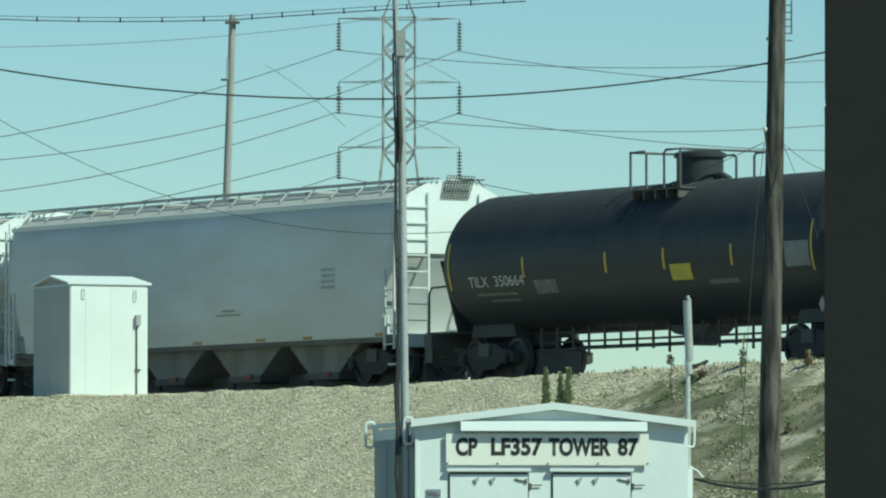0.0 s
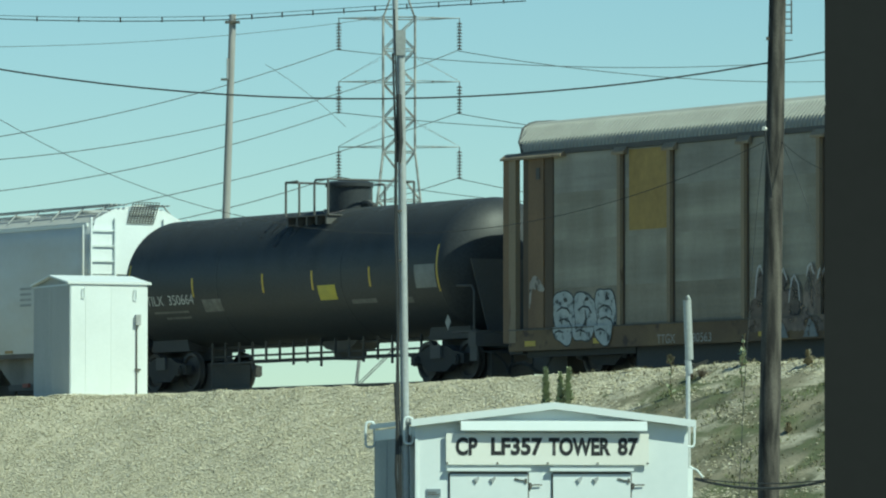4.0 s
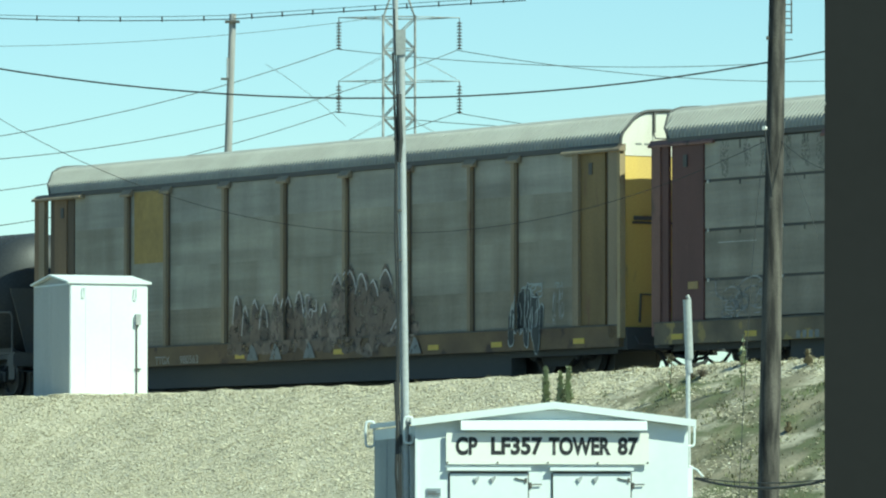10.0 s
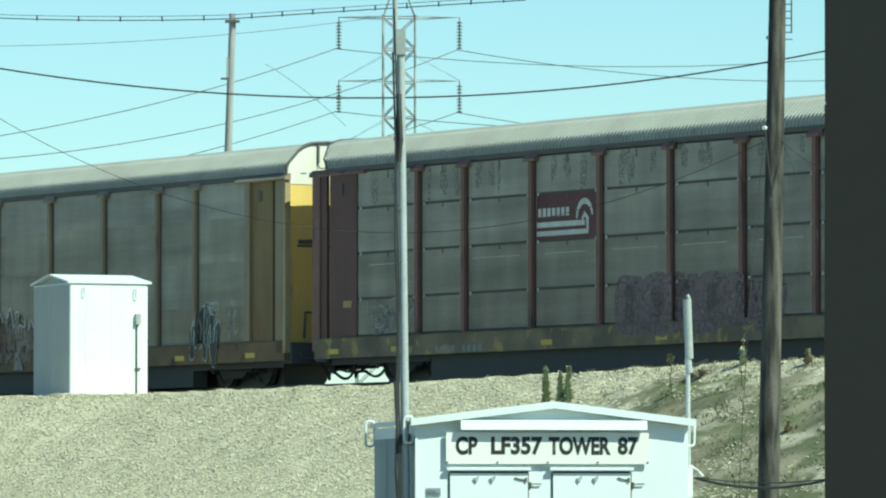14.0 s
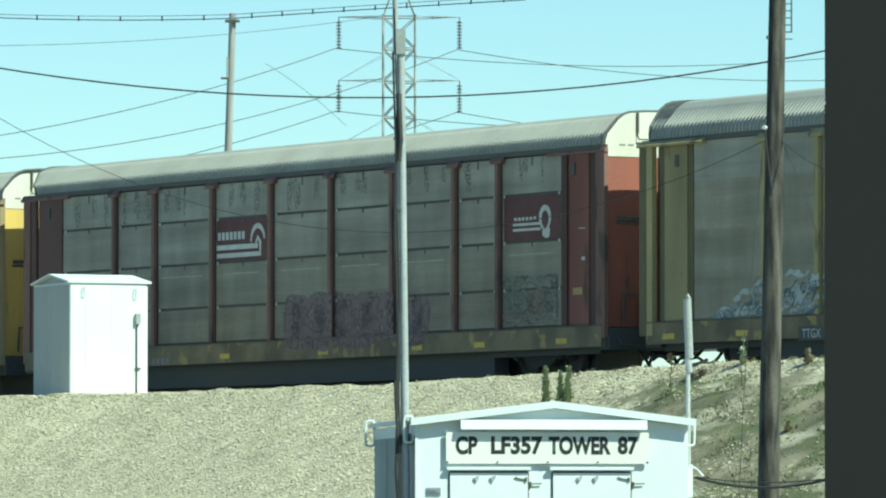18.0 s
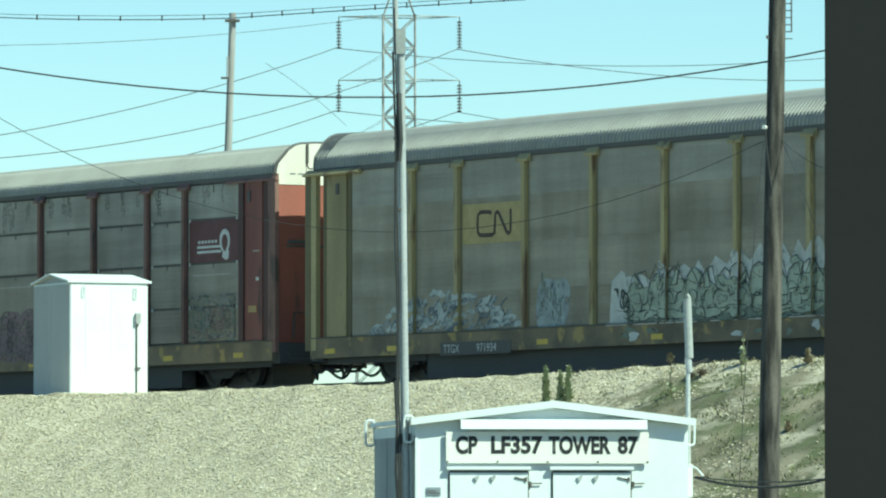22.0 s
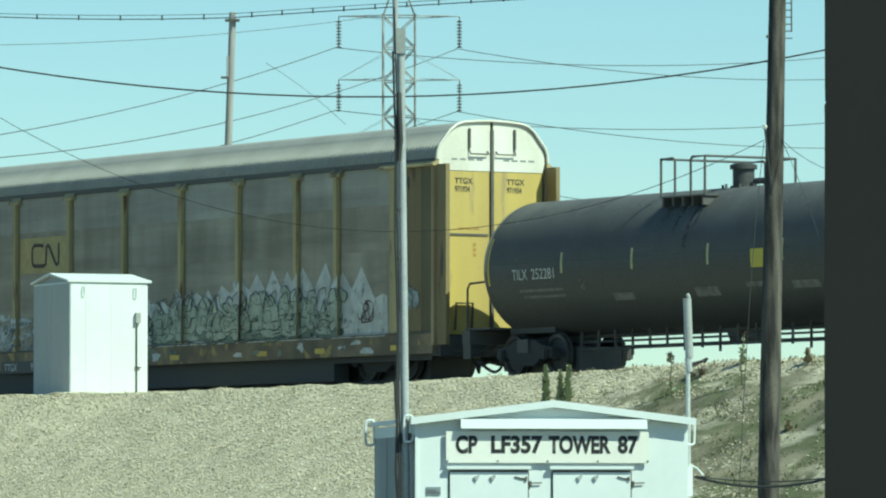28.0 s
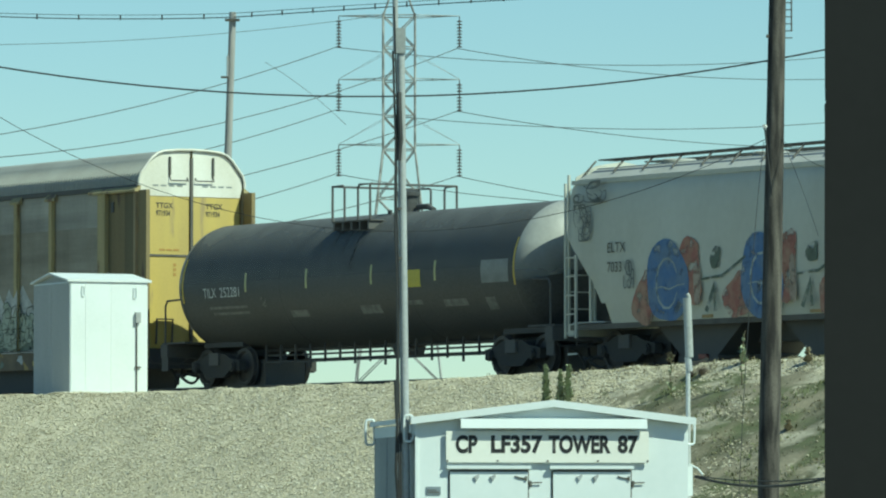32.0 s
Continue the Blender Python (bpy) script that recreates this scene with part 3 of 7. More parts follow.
def make_autorack(centre, label, post_mat, sill_mat, end_mat, gap, slim, panel_mats, rear_cols, front_cols, posts=POSTS, end_text=False, eave=12.82, nose=0.08, lift=1.0, flange=M["black"], front=13.3, arm=0.15, belly=0.0):
    """panel_mats runs from the lowest course up; the columns at either end are (from, to, how far proud, material)."""
    RACK_PROFILE = [(y, 5.02 + (z - 5.02) * lift) for y, z in RACK_SIDE]

    def rear(z):
        return eave + (13.35 - eave) * max(0.0, min(1.0, (z - 5.1) / 0.45))
    car = start_car("autorack_car", centre, label)
    # ribbed roof
    bm = bmesh.new()
    prev = None
    x, k = -13.6, 0
    while x < front - 0.01:
        up = 0.0 if k % 4 in (0, 3) else 0.032
        ring = []
        for y, z in RACK_PROFILE:
            rib = up if z < 5.65 and x > -rear(z) else 0.0
            ring.append(bm.verts.new((max(x, -rear(z)), y * (1 + rib * 0.7), z + (rib * 0.8 if z < 5.65 else 0.008))))
        if prev:
            for i in range(len(ring) - 1):
                bm.faces.new((prev[i], prev[i + 1], ring[i + 1], ring[i]))
        prev = ring
        x += (0.02, 0.05, 0.02, 0.05)[k % 4]
        k += 1
    part("roof", bm, M["roof_grey"], car, "ribbed galvanised steel roof")
    for s in (-1, 1):
        bm = bmesh.new()
        ends = [front if s > 0 else rear(z) for y, z in RACK_PROFILE]
        for p, q, e, g in zip(RACK_PROFILE, RACK_PROFILE[1:], ends, ends[1:]):
            rod(bm, (s * e, p[0] * 1.01, p[1] + 0.01), (s * g, q[0] * 1.01, q[1] + 0.01), 0.035, 6)
        part("roof_end_rim", bm, M["white_a"] if s > 0 and lift > 1 else M["black"], car)
    for y, f in ((-1.5, -1), (1.5, 1)):
        # Black here stands for the dark gap below the roof edge.
        boxes("roof_rail", M["black"], car, (-eave, front - 0.1, y - 0.03, y + 0.03, 4.94, 5.05))
        boxes("side_sill", sill_mat, car, (-13.3, 13.3, y - 0.07, y + 0.07, 0.56, 1.02))
        boxes("sill_lip", M["rail_grey"], car, (-13.3, 13.3, y - 0.09, y + 0.09, 1.022, 1.05))
    for px in posts:
        for y, f in ((-1.5, -1), (1.5, 1)):
            bm = bmesh.new()
            quad_box(bm, px - slim, px + slim, *sorted((y, y + f * 0.1)), 1.05, 4.9)
            post = part("post", bm, post_mat, car)
            for k in (-1, 1):
                boxes("post_flange", flange, post, (*sorted((px + k * slim, px + k * (slim + 0.035))), *sorted((y, y + f * 0.012)), 1.06, 4.9))
            bm = bmesh.new()
            wedge(bm, px - 0.24, px + 0.24, y + f * 0.02, y + f * 0.13, 4.80, 4.99)
            part("post_head", bm, post_mat, post)
    edges = (rear_cols[-1][1] - 0.08,) + posts + (front_cols[0][0] + 0.08,)
    for a, b in zip(edges, edges[1:]):
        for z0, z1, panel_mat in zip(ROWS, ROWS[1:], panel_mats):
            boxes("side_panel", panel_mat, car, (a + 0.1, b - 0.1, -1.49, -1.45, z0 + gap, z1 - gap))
        boxes("far_panel", M["rack_grey"], car, (a + 0.1, b - 0.1, 1.45, 1.49, 1.06, 4.93))
    for y in (-1.42, 1.42):
        boxes("inner_wall", M["black"], car, (-12.7, 13.0, y - 0.015, y + 0.015, 1.0, 4.98))
    for s in (-1, 1):
        o = nose if s > 0 else 0.53
        for y, f in ((-1.5, -1), (1.5, 1)):
            for x0, x1, out, mat in (front_cols if s > 0 else rear_cols):
                narrow = x1 - x0 < 0.45
                boxes("end_post" if narrow else "end_panel", mat, car, (x0, x1, *sorted((y * 0.97, y + f * out)), 0.75 if abs(x0 + x1) > 25.5 else 1.06, 4.9))
            bm = bmesh.new()
            wedge(bm, *sorted((s * 11.05, s * (13.55 if s < 0 else 13.45))), y - f * 0.02, y + f * arm, 4.87, 5.03)
            part("top_arm", bm, post_mat, car)
        boxes("latch", M["black"], car, (*sorted((s * 12.06, s * 12.2)), -1.55, -1.531, 4.4, 4.66))
        # end doors: two leaves
        pts = [(-1.4 if s > 0 else -1.2, 1.0), (-1.4 if s > 0 else -1.2, 4.9)] + [(y * 0.975, z - 0.01) for y, z in RACK_PROFILE] + [(1.4, 4.9), (1.4, 1.0)]
        white = [(-1.4 if s > 0 else -1.2, 4.78)] + [(y * 0.975, z + 0.0) for y, z in RACK_PROFILE] + [(1.4, 4.78)]
        for half in (-1, 1):
            def clip(outline):
                out = []
                for p, q in zip(outline, outline[1:] + outline[:1]):
                    if p[0] * half >= 0.04:
                        out.append(p)
                    if (p[0] * half - 0.04) * (q[0] * half - 0.04) < 0:
                        u = (0.04 * half - p[0]) / (q[0] - p[0])
                        out.append((0.04 * half, p[1] + (q[1] - p[1]) * u))
                return out
            bm = bmesh.new()
            prism(bm, clip(pts), *sorted((s * (13.25 - o), s * (13.33 - o))), "x")
            d = part("end_door", bm, end_mat, car)
            bm = bmesh.new()
            prism(bm, clip(white), *sorted((s * (13.335 - o), s * (13.345 - o))), "x")
            part("white_band", bm, M["white_a"], d, "white painted upper band")
            boxes("door_bar", M["rail_grey"], d, (*sorted((s * (13.345 - o), s * (13.40 - o))), half * 0.62 - 0.02, half * 0.62 + 0.02, 5.3, 5.76))
            bm = bmesh.new()
            pipe(bm, [(s * (13.345 - o), half * 0.12, 5.24), (s * (13.42 - o), half * 0.12, 5.17), (s * (13.42 - o), half * 0.62, 5.17), (s * (13.345 - o), half * 0.62, 5.3)], 0.018)
            part("door_handle", bm, M["black"], d)
            boxes("door_seam", M["rail_grey"], d, (*sorted((s * (13.33 - o), s * (13.352 - o))), *sorted((half * 0.1, half * 1.18)), 3.28, 3.33))
            if s > 0:
                side = 90
                y0 = -1.0 if half < 0 else 0.42
                if end_text:
                    lettering("TTGX", 0.19, M["ink"], d, (13.338 - nose, y0, 4.48), 0.95, (90, 0, side), thick=0.004)
                    lettering("971934", 0.19, M["ink"], d, (13.338 - nose, y0, 4.29), 0.72, (90, 0, side), thick=0.004)
                for i in range(4):
                    boxes("stencil_bar", M["grey_ink"], d, (13.347 - nose, 13.35 - nose, y0 - 0.1 + i * 0.23, y0 + 0.06 + i * 0.23, 5.02, 5.06), label="faded dark stencil mark")
                for i in range(3):
                    boxes("stencil_bar", M["rust_ink"], d, (13.335 - nose, 13.338 - nose, y0 + 0.1 + i * 0.2, y0 + 0.26 + i * 0.2, 3.42, 3.47), label="faded rust-brown stencil mark")
                    boxes("stencil_bar", M["rust_ink"], d, (13.335 - nose, 13.338 - nose, y0 + 0.5, y0 + 0.58, 2.8 + i * 0.12, 2.87 + i * 0.12), label="faded rust-brown stencil mark")
        if s > 0 and lift == 1.0:
            boxes("door_latch", M["black"], car, (13.335 - nose, 13.36 - nose, -1.15, -0.55, 3.36, 3.45), label="black latch bar across the end door")
        boxes("door_centre_bar", M["rail_grey"], car, (*sorted((s * (13.26 - o), s * (13.39 - o))), -0.035, 0.035, 1.0, 5.74))
        bm = bmesh.new()
        pipe(bm, [(s * (13.35 - o), -1.0, 1.1), (s * (13.4 - o), -1.0, 1.72), (s * (13.4 - o), -0.55, 1.72), (s * (13.35 - o), -0.55, 1.1)], 0.03)
        part("end_grab", bm, M["rail_grey"], car)
        make_coupler(car, s * 14.05, s)
        boxes("end_sill", M["under_black"], car, (*sorted((s * 12.9, s * 13.45)), -1.45, 1.45, 0.5, 0.98))
        make_truck(car, s * 10.1)
    if lift > 1:
        bm = bmesh.new()
        cap = [(y * 1.012, z + 0.022) for y, z in RACK_PROFILE if z > 5.2]
        rows = [[bm.verts.new((max(x, -rear(z)), y, z)) for y, z in cap] for x in (-13.3, -12.95, -12.7)]
        for p, q in zip(rows, rows[1:]):
            for i in range(len(cap) - 1):
                bm.faces.new((p[i], p[i + 1], q[i + 1], q[i]))
        part("roof_patch", bm, paint("dark roof-end tone", (0.10, 0.10, 0.095), (0.17, 0.165, 0.15), worn=(0.95, 5.0)), car, "dark band across the roof end")
    boxes("centre_sill", M["black"], car, (-13.2, 13.2, -0.35, 0.35, 0.5, 0.98))
    # Girder and beams drawn low, end sheets added, to close sky gaps underneath.
    boxes("belly_girder", M["under_black"], car, (-8.5, 8.5, -0.5, 0.5, belly, 0.499))
    for y in (-1.1, 1.1):
        boxes("under_beam", M["under_black"], car, (-8.5, 8.5, y - 0.2, y + 0.2, belly, 0.9))
    for y in (-1.27, 1.27):
        for s in (-1, 1):
            boxes("end_skirt", M["under_black"], car, (*sorted((s * 8.5, s * 12.9)), y - 0.06, y + 0.06, 0.42, 0.9))
    boxes("floor_deck", M["black"], car, (-13.2, 13.2, -1.40, 1.40, 0.985, 1.03))
    for mx in (-12.4, -9.6, -3.2, 1.4, 5.6, 8.3, 11.7):
        boxes("reflector", M["reflector"], car, (mx - 0.22, mx + 0.22, -1.582, -1.571, 0.66, 0.78))
    return car


def on_shell(me, R, zc):
    """Bends a mesh that lies in the x-z plane onto a tank's near side."""
    for v in me.vertices:
        v.co.y = -math.sqrt(max(0.0, (R + 0.008) ** 2 - (v.co.z - zc) ** 2)) + v.co.y


def shell_patch(name, parent, R, zc, x0, x1, z0, z1, mat, label=""):
    bm = bmesh.new()
    n = 8
    rows = [[bm.verts.new((x, -math.sqrt((R + 0.007) ** 2 - (z0 + (z1 - z0) * i / n - zc) ** 2), z0 + (z1 - z0) * i / n)) for x in (x0, x1)] for i in range(n + 1)]
    for a, b in zip(rows, rows[1:]):
        bm.faces.new((a[0], a[1], b[1], b[0]))
    return part(name, bm, mat, parent, label, True)


def make_tank(centre, half, label, mat, mark, mark_x, mark_z, dashes, placard, panel, bars, deck, dome, shield, R=1.6, zc=2.62, lit_shell=None, tape=None, under=0.0, lit_head=None):
    car = start_car("tank_car", centre, label)
    top = zc + R - 4.22
    bm = bmesh.new()
    prof = []
    for i in range(11):
        a = math.pi / 2 * i / 10
        prof.append((-half - 0.78 * math.cos(a), max(0.02, R * math.sin(a))))
    prof += [(-half + 2 * half * i / 10, R) for i in range(1, 10)]
    for i in range(11):
        a = math.pi / 2 * (10 - i) / 10
        prof.append((half + 0.78 * math.cos(a), max(0.02, R * math.sin(a))))
    lathe(bm, prof, 64, "x", (0, 0, zc))
    tank = part("tank", bm, mat, car, smooth=True)
    for sx in (-half + 0.02, -2.9, 2.9, half - 0.02):
        bm = bmesh.new()
        lathe(bm, [(sx - 0.03, R), (sx - 0.02, R + 0.006), (sx + 0.02, R + 0.006), (sx + 0.03, R)], 64, "x", (0, 0, zc))
        part("weld_seam", bm, mat, tank, smooth=True)
    # pale film that paints the light from above onto the upper shell
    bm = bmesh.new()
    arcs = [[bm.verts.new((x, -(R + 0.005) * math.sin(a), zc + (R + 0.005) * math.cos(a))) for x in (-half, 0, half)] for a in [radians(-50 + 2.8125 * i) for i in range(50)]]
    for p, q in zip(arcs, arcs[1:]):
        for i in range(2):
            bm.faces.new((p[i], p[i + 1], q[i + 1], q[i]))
    part("dust_film", bm, lit_shell, tank, "pale film putting top light on the upper shell", True)
    # the same painted sunlight on the upper heads of the older tank
    for s in (-1, 1) if under > 0.2 else ():
        bm = bmesh.new()
        rings = []
        for i in range(1, 11):
            a = math.pi / 2 * i / 10
            rr = (R + 0.008) * math.sin(a)
            rings.append([bm.verts.new((s * (half + 0.79 * math.cos(a)), rr * math.sin(b), zc + rr * math.cos(b))) for b in [radians(-101.25 + 2.8125 * k) for k in range(73)]])
        for p, q in zip(rings, rings[1:]):
            for k in range(72):
                bm.faces.new((p[k], p[k + 1], q[k + 1], q[k]))
        part("dust_film", bm, lit_head, tank, "pale film putting sunlight on the tank head", True)
    # markings
    for s in (-1, 1):
        shell_patch("reflector", tank, R, zc, s * (half - 0.06) - 0.035, s * (half - 0.06) + 0.035, 2.02, 3.1, M["reflector"], "curved yellow reflective stripe")
    for dx in dashes:
        shell_patch("reflector", tank, R, zc, dx - 0.04, dx + 0.04, 2.22, 2.68, tape or M["reflector"], "short yellow reflective dash")
    shell_patch("placard", tank, R, zc, *placard, M["placard"], "yellow placard")
    shell_patch("data_panel", tank, R, zc, *panel, M["grey_ink"], "pale grey faded data panel")
    span = mark_x[1] - mark_x[0]
    for word, x0, x1 in ((mark.split()[0], mark_x[0], mark_x[0] + 0.36 * span), (mark.split()[1], mark_x[0] + 0.46 * span, mark_x[1])):
        ob = lettering(word, 0.34, M["white_ink"], tank, (0, 0, 0), 1.0, (0, 0, 0), label="white stencilled reporting mark")
        w = max(v.co.x for v in ob.data.vertices)
        ob.data.transform(Matrix.Translation((x0, 0, mark_z)) @ Matrix.Diagonal(((x1 - x0) / w, 1, 1, 1)) @ Matrix.Rotation(radians(90), 4, "X"))
        on_shell(ob.data, R, zc)
    for x0, x1, z, h in bars:
        shell_patch("stencil_bar", tank, R, zc, x0, x1, z, z + h, M["dim_ink"], "dim grey line of small stencilling")
    # platform round the dome
    c, L = deck
    for y in (-0.95, 0.95):
        bm = bmesh.new()
        quad_box(bm, c - L / 2, c + L / 2, y - 0.27, y + 0.27, top + 4.0, top + 4.03)
        p = part("platform", bm, M["black"], car)
        for i in range(5):
            bx = c - L / 2 + 0.08 + (L - 0.16) * i / 4
            boxes("bracket", M["black"], p, (bx - 0.03, bx + 0.03, y - 0.26, y + 0.26, top + 3.8, top + 4.0))
    for y, f in ((-1.2, -1), (1.2, 1)):
        bm = bmesh.new()
        a, b = c - L / 2, c + L / 2
        pipe(bm, [(a, y, top + 4.03), (a, y, top + 4.86), (a + L * 0.28, y, top + 4.86), (a + L * 0.32, y, top + 4.8), (a + L * 0.32, y, top + 4.03)], 0.03)
        part("handrail", bm, M["black"], car)
        bm = bmesh.new()
        pipe(bm, [(b, y, top + 4.03), (b, y, top + 4.86), (b - L * 0.28, y, top + 4.86), (b - L * 0.32, y, top + 4.8), (b - L * 0.32, y, top + 4.03)], 0.03)
        part("handrail", bm, M["black"], car)
    for x in (c - L / 2, c + L / 2):
        bm = bmesh.new()
        pipe(bm, [(x, -1.2, top + 4.86), (x, 1.2, top + 4.86)], 0.028)
        part("handrail", bm, M["black"], car)
    bm = bmesh.new()
    lathe(bm, [(top + 4.1, dome[1] + 0.1), (top + 4.2, dome[1] + 0.1), (top + 4.2, dome[1]), (dome[2] - 0.13, dome[1]), (dome[2] - 0.14, dome[1] + 0.06), (dome[2] - 0.05, dome[1] + 0.06), (dome[2], dome[1] - 0.06)], 28, "z", (dome[0], 0, 0))
    part("dome", bm, mat, car, "bolted valve dome", True)
    for i in range(8):
        a = i * math.pi / 4
        bm = bmesh.new()
        rod(bm, (dome[0] + 0.46 * math.cos(a), 0.46 * math.sin(a), top + 4.12), (dome[0] + 0.46 * math.cos(a), 0.46 * math.sin(a), top + 4.27), 0.03, 6)
        part("bolt", bm, M["black"], car)
    bm = bmesh.new()
    pipe(bm, [(dome[0] + 0.3, 0.1, top + 4.34), (dome[0] + 0.75, 0.1, top + 4.34), (dome[0] + 1.0, 0.1, top + 4.24)], 0.07, 8)
    part("vent_pipe", bm, M["black"], car)
    # belly
    for y, z in ((-0.45, 0.93 - under), (-0.55, 0.76 - under), (0.5, 0.85 - under)):
        bm = bmesh.new()
        rod(bm, (-half + 2.1, y, z), (half - 2.1, y, z), 0.026, 8)
        part("brake_rod", bm, M["black"], car)
    for i in range(16):
        hx = -half + 2.4 + (2 * half - 4.8) * i / 15
        boxes("hanger", M["black"], car, (hx - 0.02, hx + 0.02, -0.58, -0.53, (0.74, 0.66, 0.70, 0.6, 0.73)[i % 5] - under, zc - math.sqrt(R * R - 0.3) + 0.04))
    bm = bmesh.new()
    prism(bm, [(dome[0] - 0.95, 1.1), (dome[0] + 1.05, 1.1), (dome[0] + 0.6, 0.86), (dome[0] + 0.25, 0.82), (dome[0] + 0.15, 0.6), (dome[0] - 0.02, 0.6), (dome[0] - 0.15, 0.82), (dome[0] - 0.5, 0.88)], -0.35, 0.35, "y")
    part("bottom_outlet", bm, M["black"], car)
    boxes("underframe", M["under_black"], car, (-half + 1.4, half - 1.4, -0.28, 0.28, zc - R - 0.03, 1.45))
    for s in (-1, 1):
        boxes("stub_sill", M["under_black"], car, (*sorted((s * (half - 1.9), s * (half + 1.25))), -0.3, 0.3, 0.72, 1.1))
        boxes("end_beam", M["black"], car, (*sorted((s * (half + 0.98), s * (half + 1.3))), -1.4, 1.4, 0.74, 1.05))
        bm = bmesh.new()
        prism(bm, [(s * (half - 1.7), 0.95), (s * (half + 0.2), 0.95), (s * (half - 0.1), 2.0), (s * (half - 1.3), 2.0)], -0.8, 0.8, "y")
        part("saddle", bm, M["under_black"], car)
        boxes("end_deck", M["black"], car, (*sorted((s * (half + 0.2), s * (half + 1.3))), -1.35, 1.35, 1.06, 1.1))
        if shield:
            bm = bmesh.new()
            prism(bm, [(-0.75, 1.05), (0.75, 1.05), (1.25, 2.75), (-1.25, 2.75)], *sorted((s * (half + 0.82), s * (half + 0.86))), "x")
            part("head_shield", bm, M["under_black"], car)
        for y in (-1.35, 1.35):
            bm = bmesh.new()
            x = s * (half + 1.15)
            pipe(bm, [(x, y, 1.05), (x, y, 2.0), (x - s * 0.1, y, 2.12), (x - s * 0.75, y, 2.14)], 0.026)
            part("end_handrail", bm, M["black"], car)
            boxes("side_step", M["black"], car, (*sorted((s * (half + 1.0), s * (half + 1.3))), y - 0.02, y + 0.02, 0.4, 0.74))
        make_coupler(car, s * (half + 1.75), s)
        make_truck(car, s * (half - 0.85))
    return car


def make_hopper(centre, half, label, mat, chute_mat, chutes, roof_mat, walk_mat=M["galv_light"], sill_mat=M["rail_grey"], over=0.12, rake=1.0):
    car = start_car("hopper_car", centre, label)
    prof = [(-1.40, 1.0), (-1.50, 1.5), (-1.54, 2.0), (-1.55, 2.7), (-1.53, 3.4), (-1.48, 3.9), (-1.42, 4.16), (-1.33, 4.26), (-0.75, 4.53), (0, 4.64), (0.75, 4.53), (1.33, 4.26), (1.42, 4.16), (1.48, 3.9), (1.53, 3.4), (1.55, 2.7), (1.54, 2.0), (1.50, 1.5), (1.40, 1.0)]
    bm = bmesh.new()
    rings = []
    xs = [-half, -half + 0.3 * rake, -half + 0.9 * rake, -half + 1.4 * rake, -half + 1.7 * rake, half - 1.7 * rake, half - 1.4 * rake, half - 0.9 * rake, half - 0.3 * rake, half]
    lows = [3.0, 2.75, 2.15, 1.5, 1.0, 1.0, 1.5, 2.15, 2.75, 3.0]
    for x, lo in zip(xs, lows):
        taper = 0.05 if abs(x) > half - 0.1 else 0.0
        rings.append([bm.verts.new((x, y * (1 - taper), max(z, lo) - (taper if z > 4 else 0))) for y, z in prof])
    for a, b in zip(rings, rings[1:]):
        for i in range(len(prof)):
            j = (i + 1) % len(prof)
            bm.faces.new((a[i], a[j], b[j], b[i]))
    bm.faces.new(rings[0][::-1])
    bm.faces.new(rings[-1])
    part("body", bm, mat, car, smooth=True)
    for s in (-1, 1):
        bm = bmesh.new()
        prism(bm, [(y * 0.935, max(z, 3.05) + (0.1 if z > 4.2 else -0.07)) for y, z in prof], *sorted((s * (half + 0.003), s * (half + 0.02))), "x")
        part("end_wall", bm, roof_mat, car)
    for y, f in ((-1.41, -1), (1.41, 1)):
        boxes("eave_strip", roof_mat, car, (-half + 0.1, half - 0.1, *sorted((y - f * 0.02, y + f * 0.035)), 4.17, 4.26))
        boxes("side_sill", sill_mat, car, (-half, half, *sorted((y - f * 0.14, y + f * 0.0)), 0.93, 1.05))
        bm = bmesh.new()
        prism(bm, [(y * 0.93, 4.275), (y * 0.53, 4.55), (y * 0.53, 4.56), (y * 0.93, 4.285)], -half + 0.15, half - 0.15, "x")
        part("roof_sheet", bm, M["roof_dust"], car, "dusty grey roof sheet")
    # roof walkway on brackets
    for y, f in ((-0.62, -1), (0.62, 1)):
        bm = bmesh.new()
        for k in range(4):
            quad_box(bm, -half - over, half + over, y - 0.24 + k * 0.14, y - 0.18 + k * 0.14, 4.72, 4.75)
        w = part("roof_walkway", bm, walk_mat, car, "galvanised roof walkway grating")
        n = int(2 * half / 1.15)
        for i in range(n + 1):
            bx = -half + 0.15 + (2 * half - 0.3) * i / n
            bm = bmesh.new()
            pipe(bm, [(bx, y + f * 0.2, 4.72), (bx, y + f * 0.5, 4.42)], 0.022)
            part("walkway_bracket", bm, walk_mat, w)
    for i in range(5):
        hx = (i - 2) * half * 0.38
        bm = bmesh.new()
        lathe(bm, [(4.58, 0.42), (4.66, 0.42), (4.69, 0.36)], 20, "z", (hx, 0, 0))
        part("roof_hatch", bm, M["roof_dust"], car, smooth=True)
    # chutes
    for cx in chutes:
        bm = bmesh.new()
        prism(bm, [(cx - 1.7, 1.0), (cx + 1.7, 1.0), (cx + 0.7, 0.28), (cx - 0.7, 0.28)], -1.05, 1.05, "y")
        ch = part("chute", bm, chute_mat, car, "sloping discharge chute")
        # The long second box is added to hide the strip of sky below.
        boxes("gate", M["black"], ch, (cx - 0.75, cx + 0.75, -1.1, 1.1, 0.12, 0.28), (cx - 1.75, cx + 1.75, -0.3, 0.3, 0.0, 0.3))
        boxes("gate_handle", M["handle_red"], ch, (cx + 0.1, cx + 0.4, -1.16, -1.1, 0.2, 0.3))
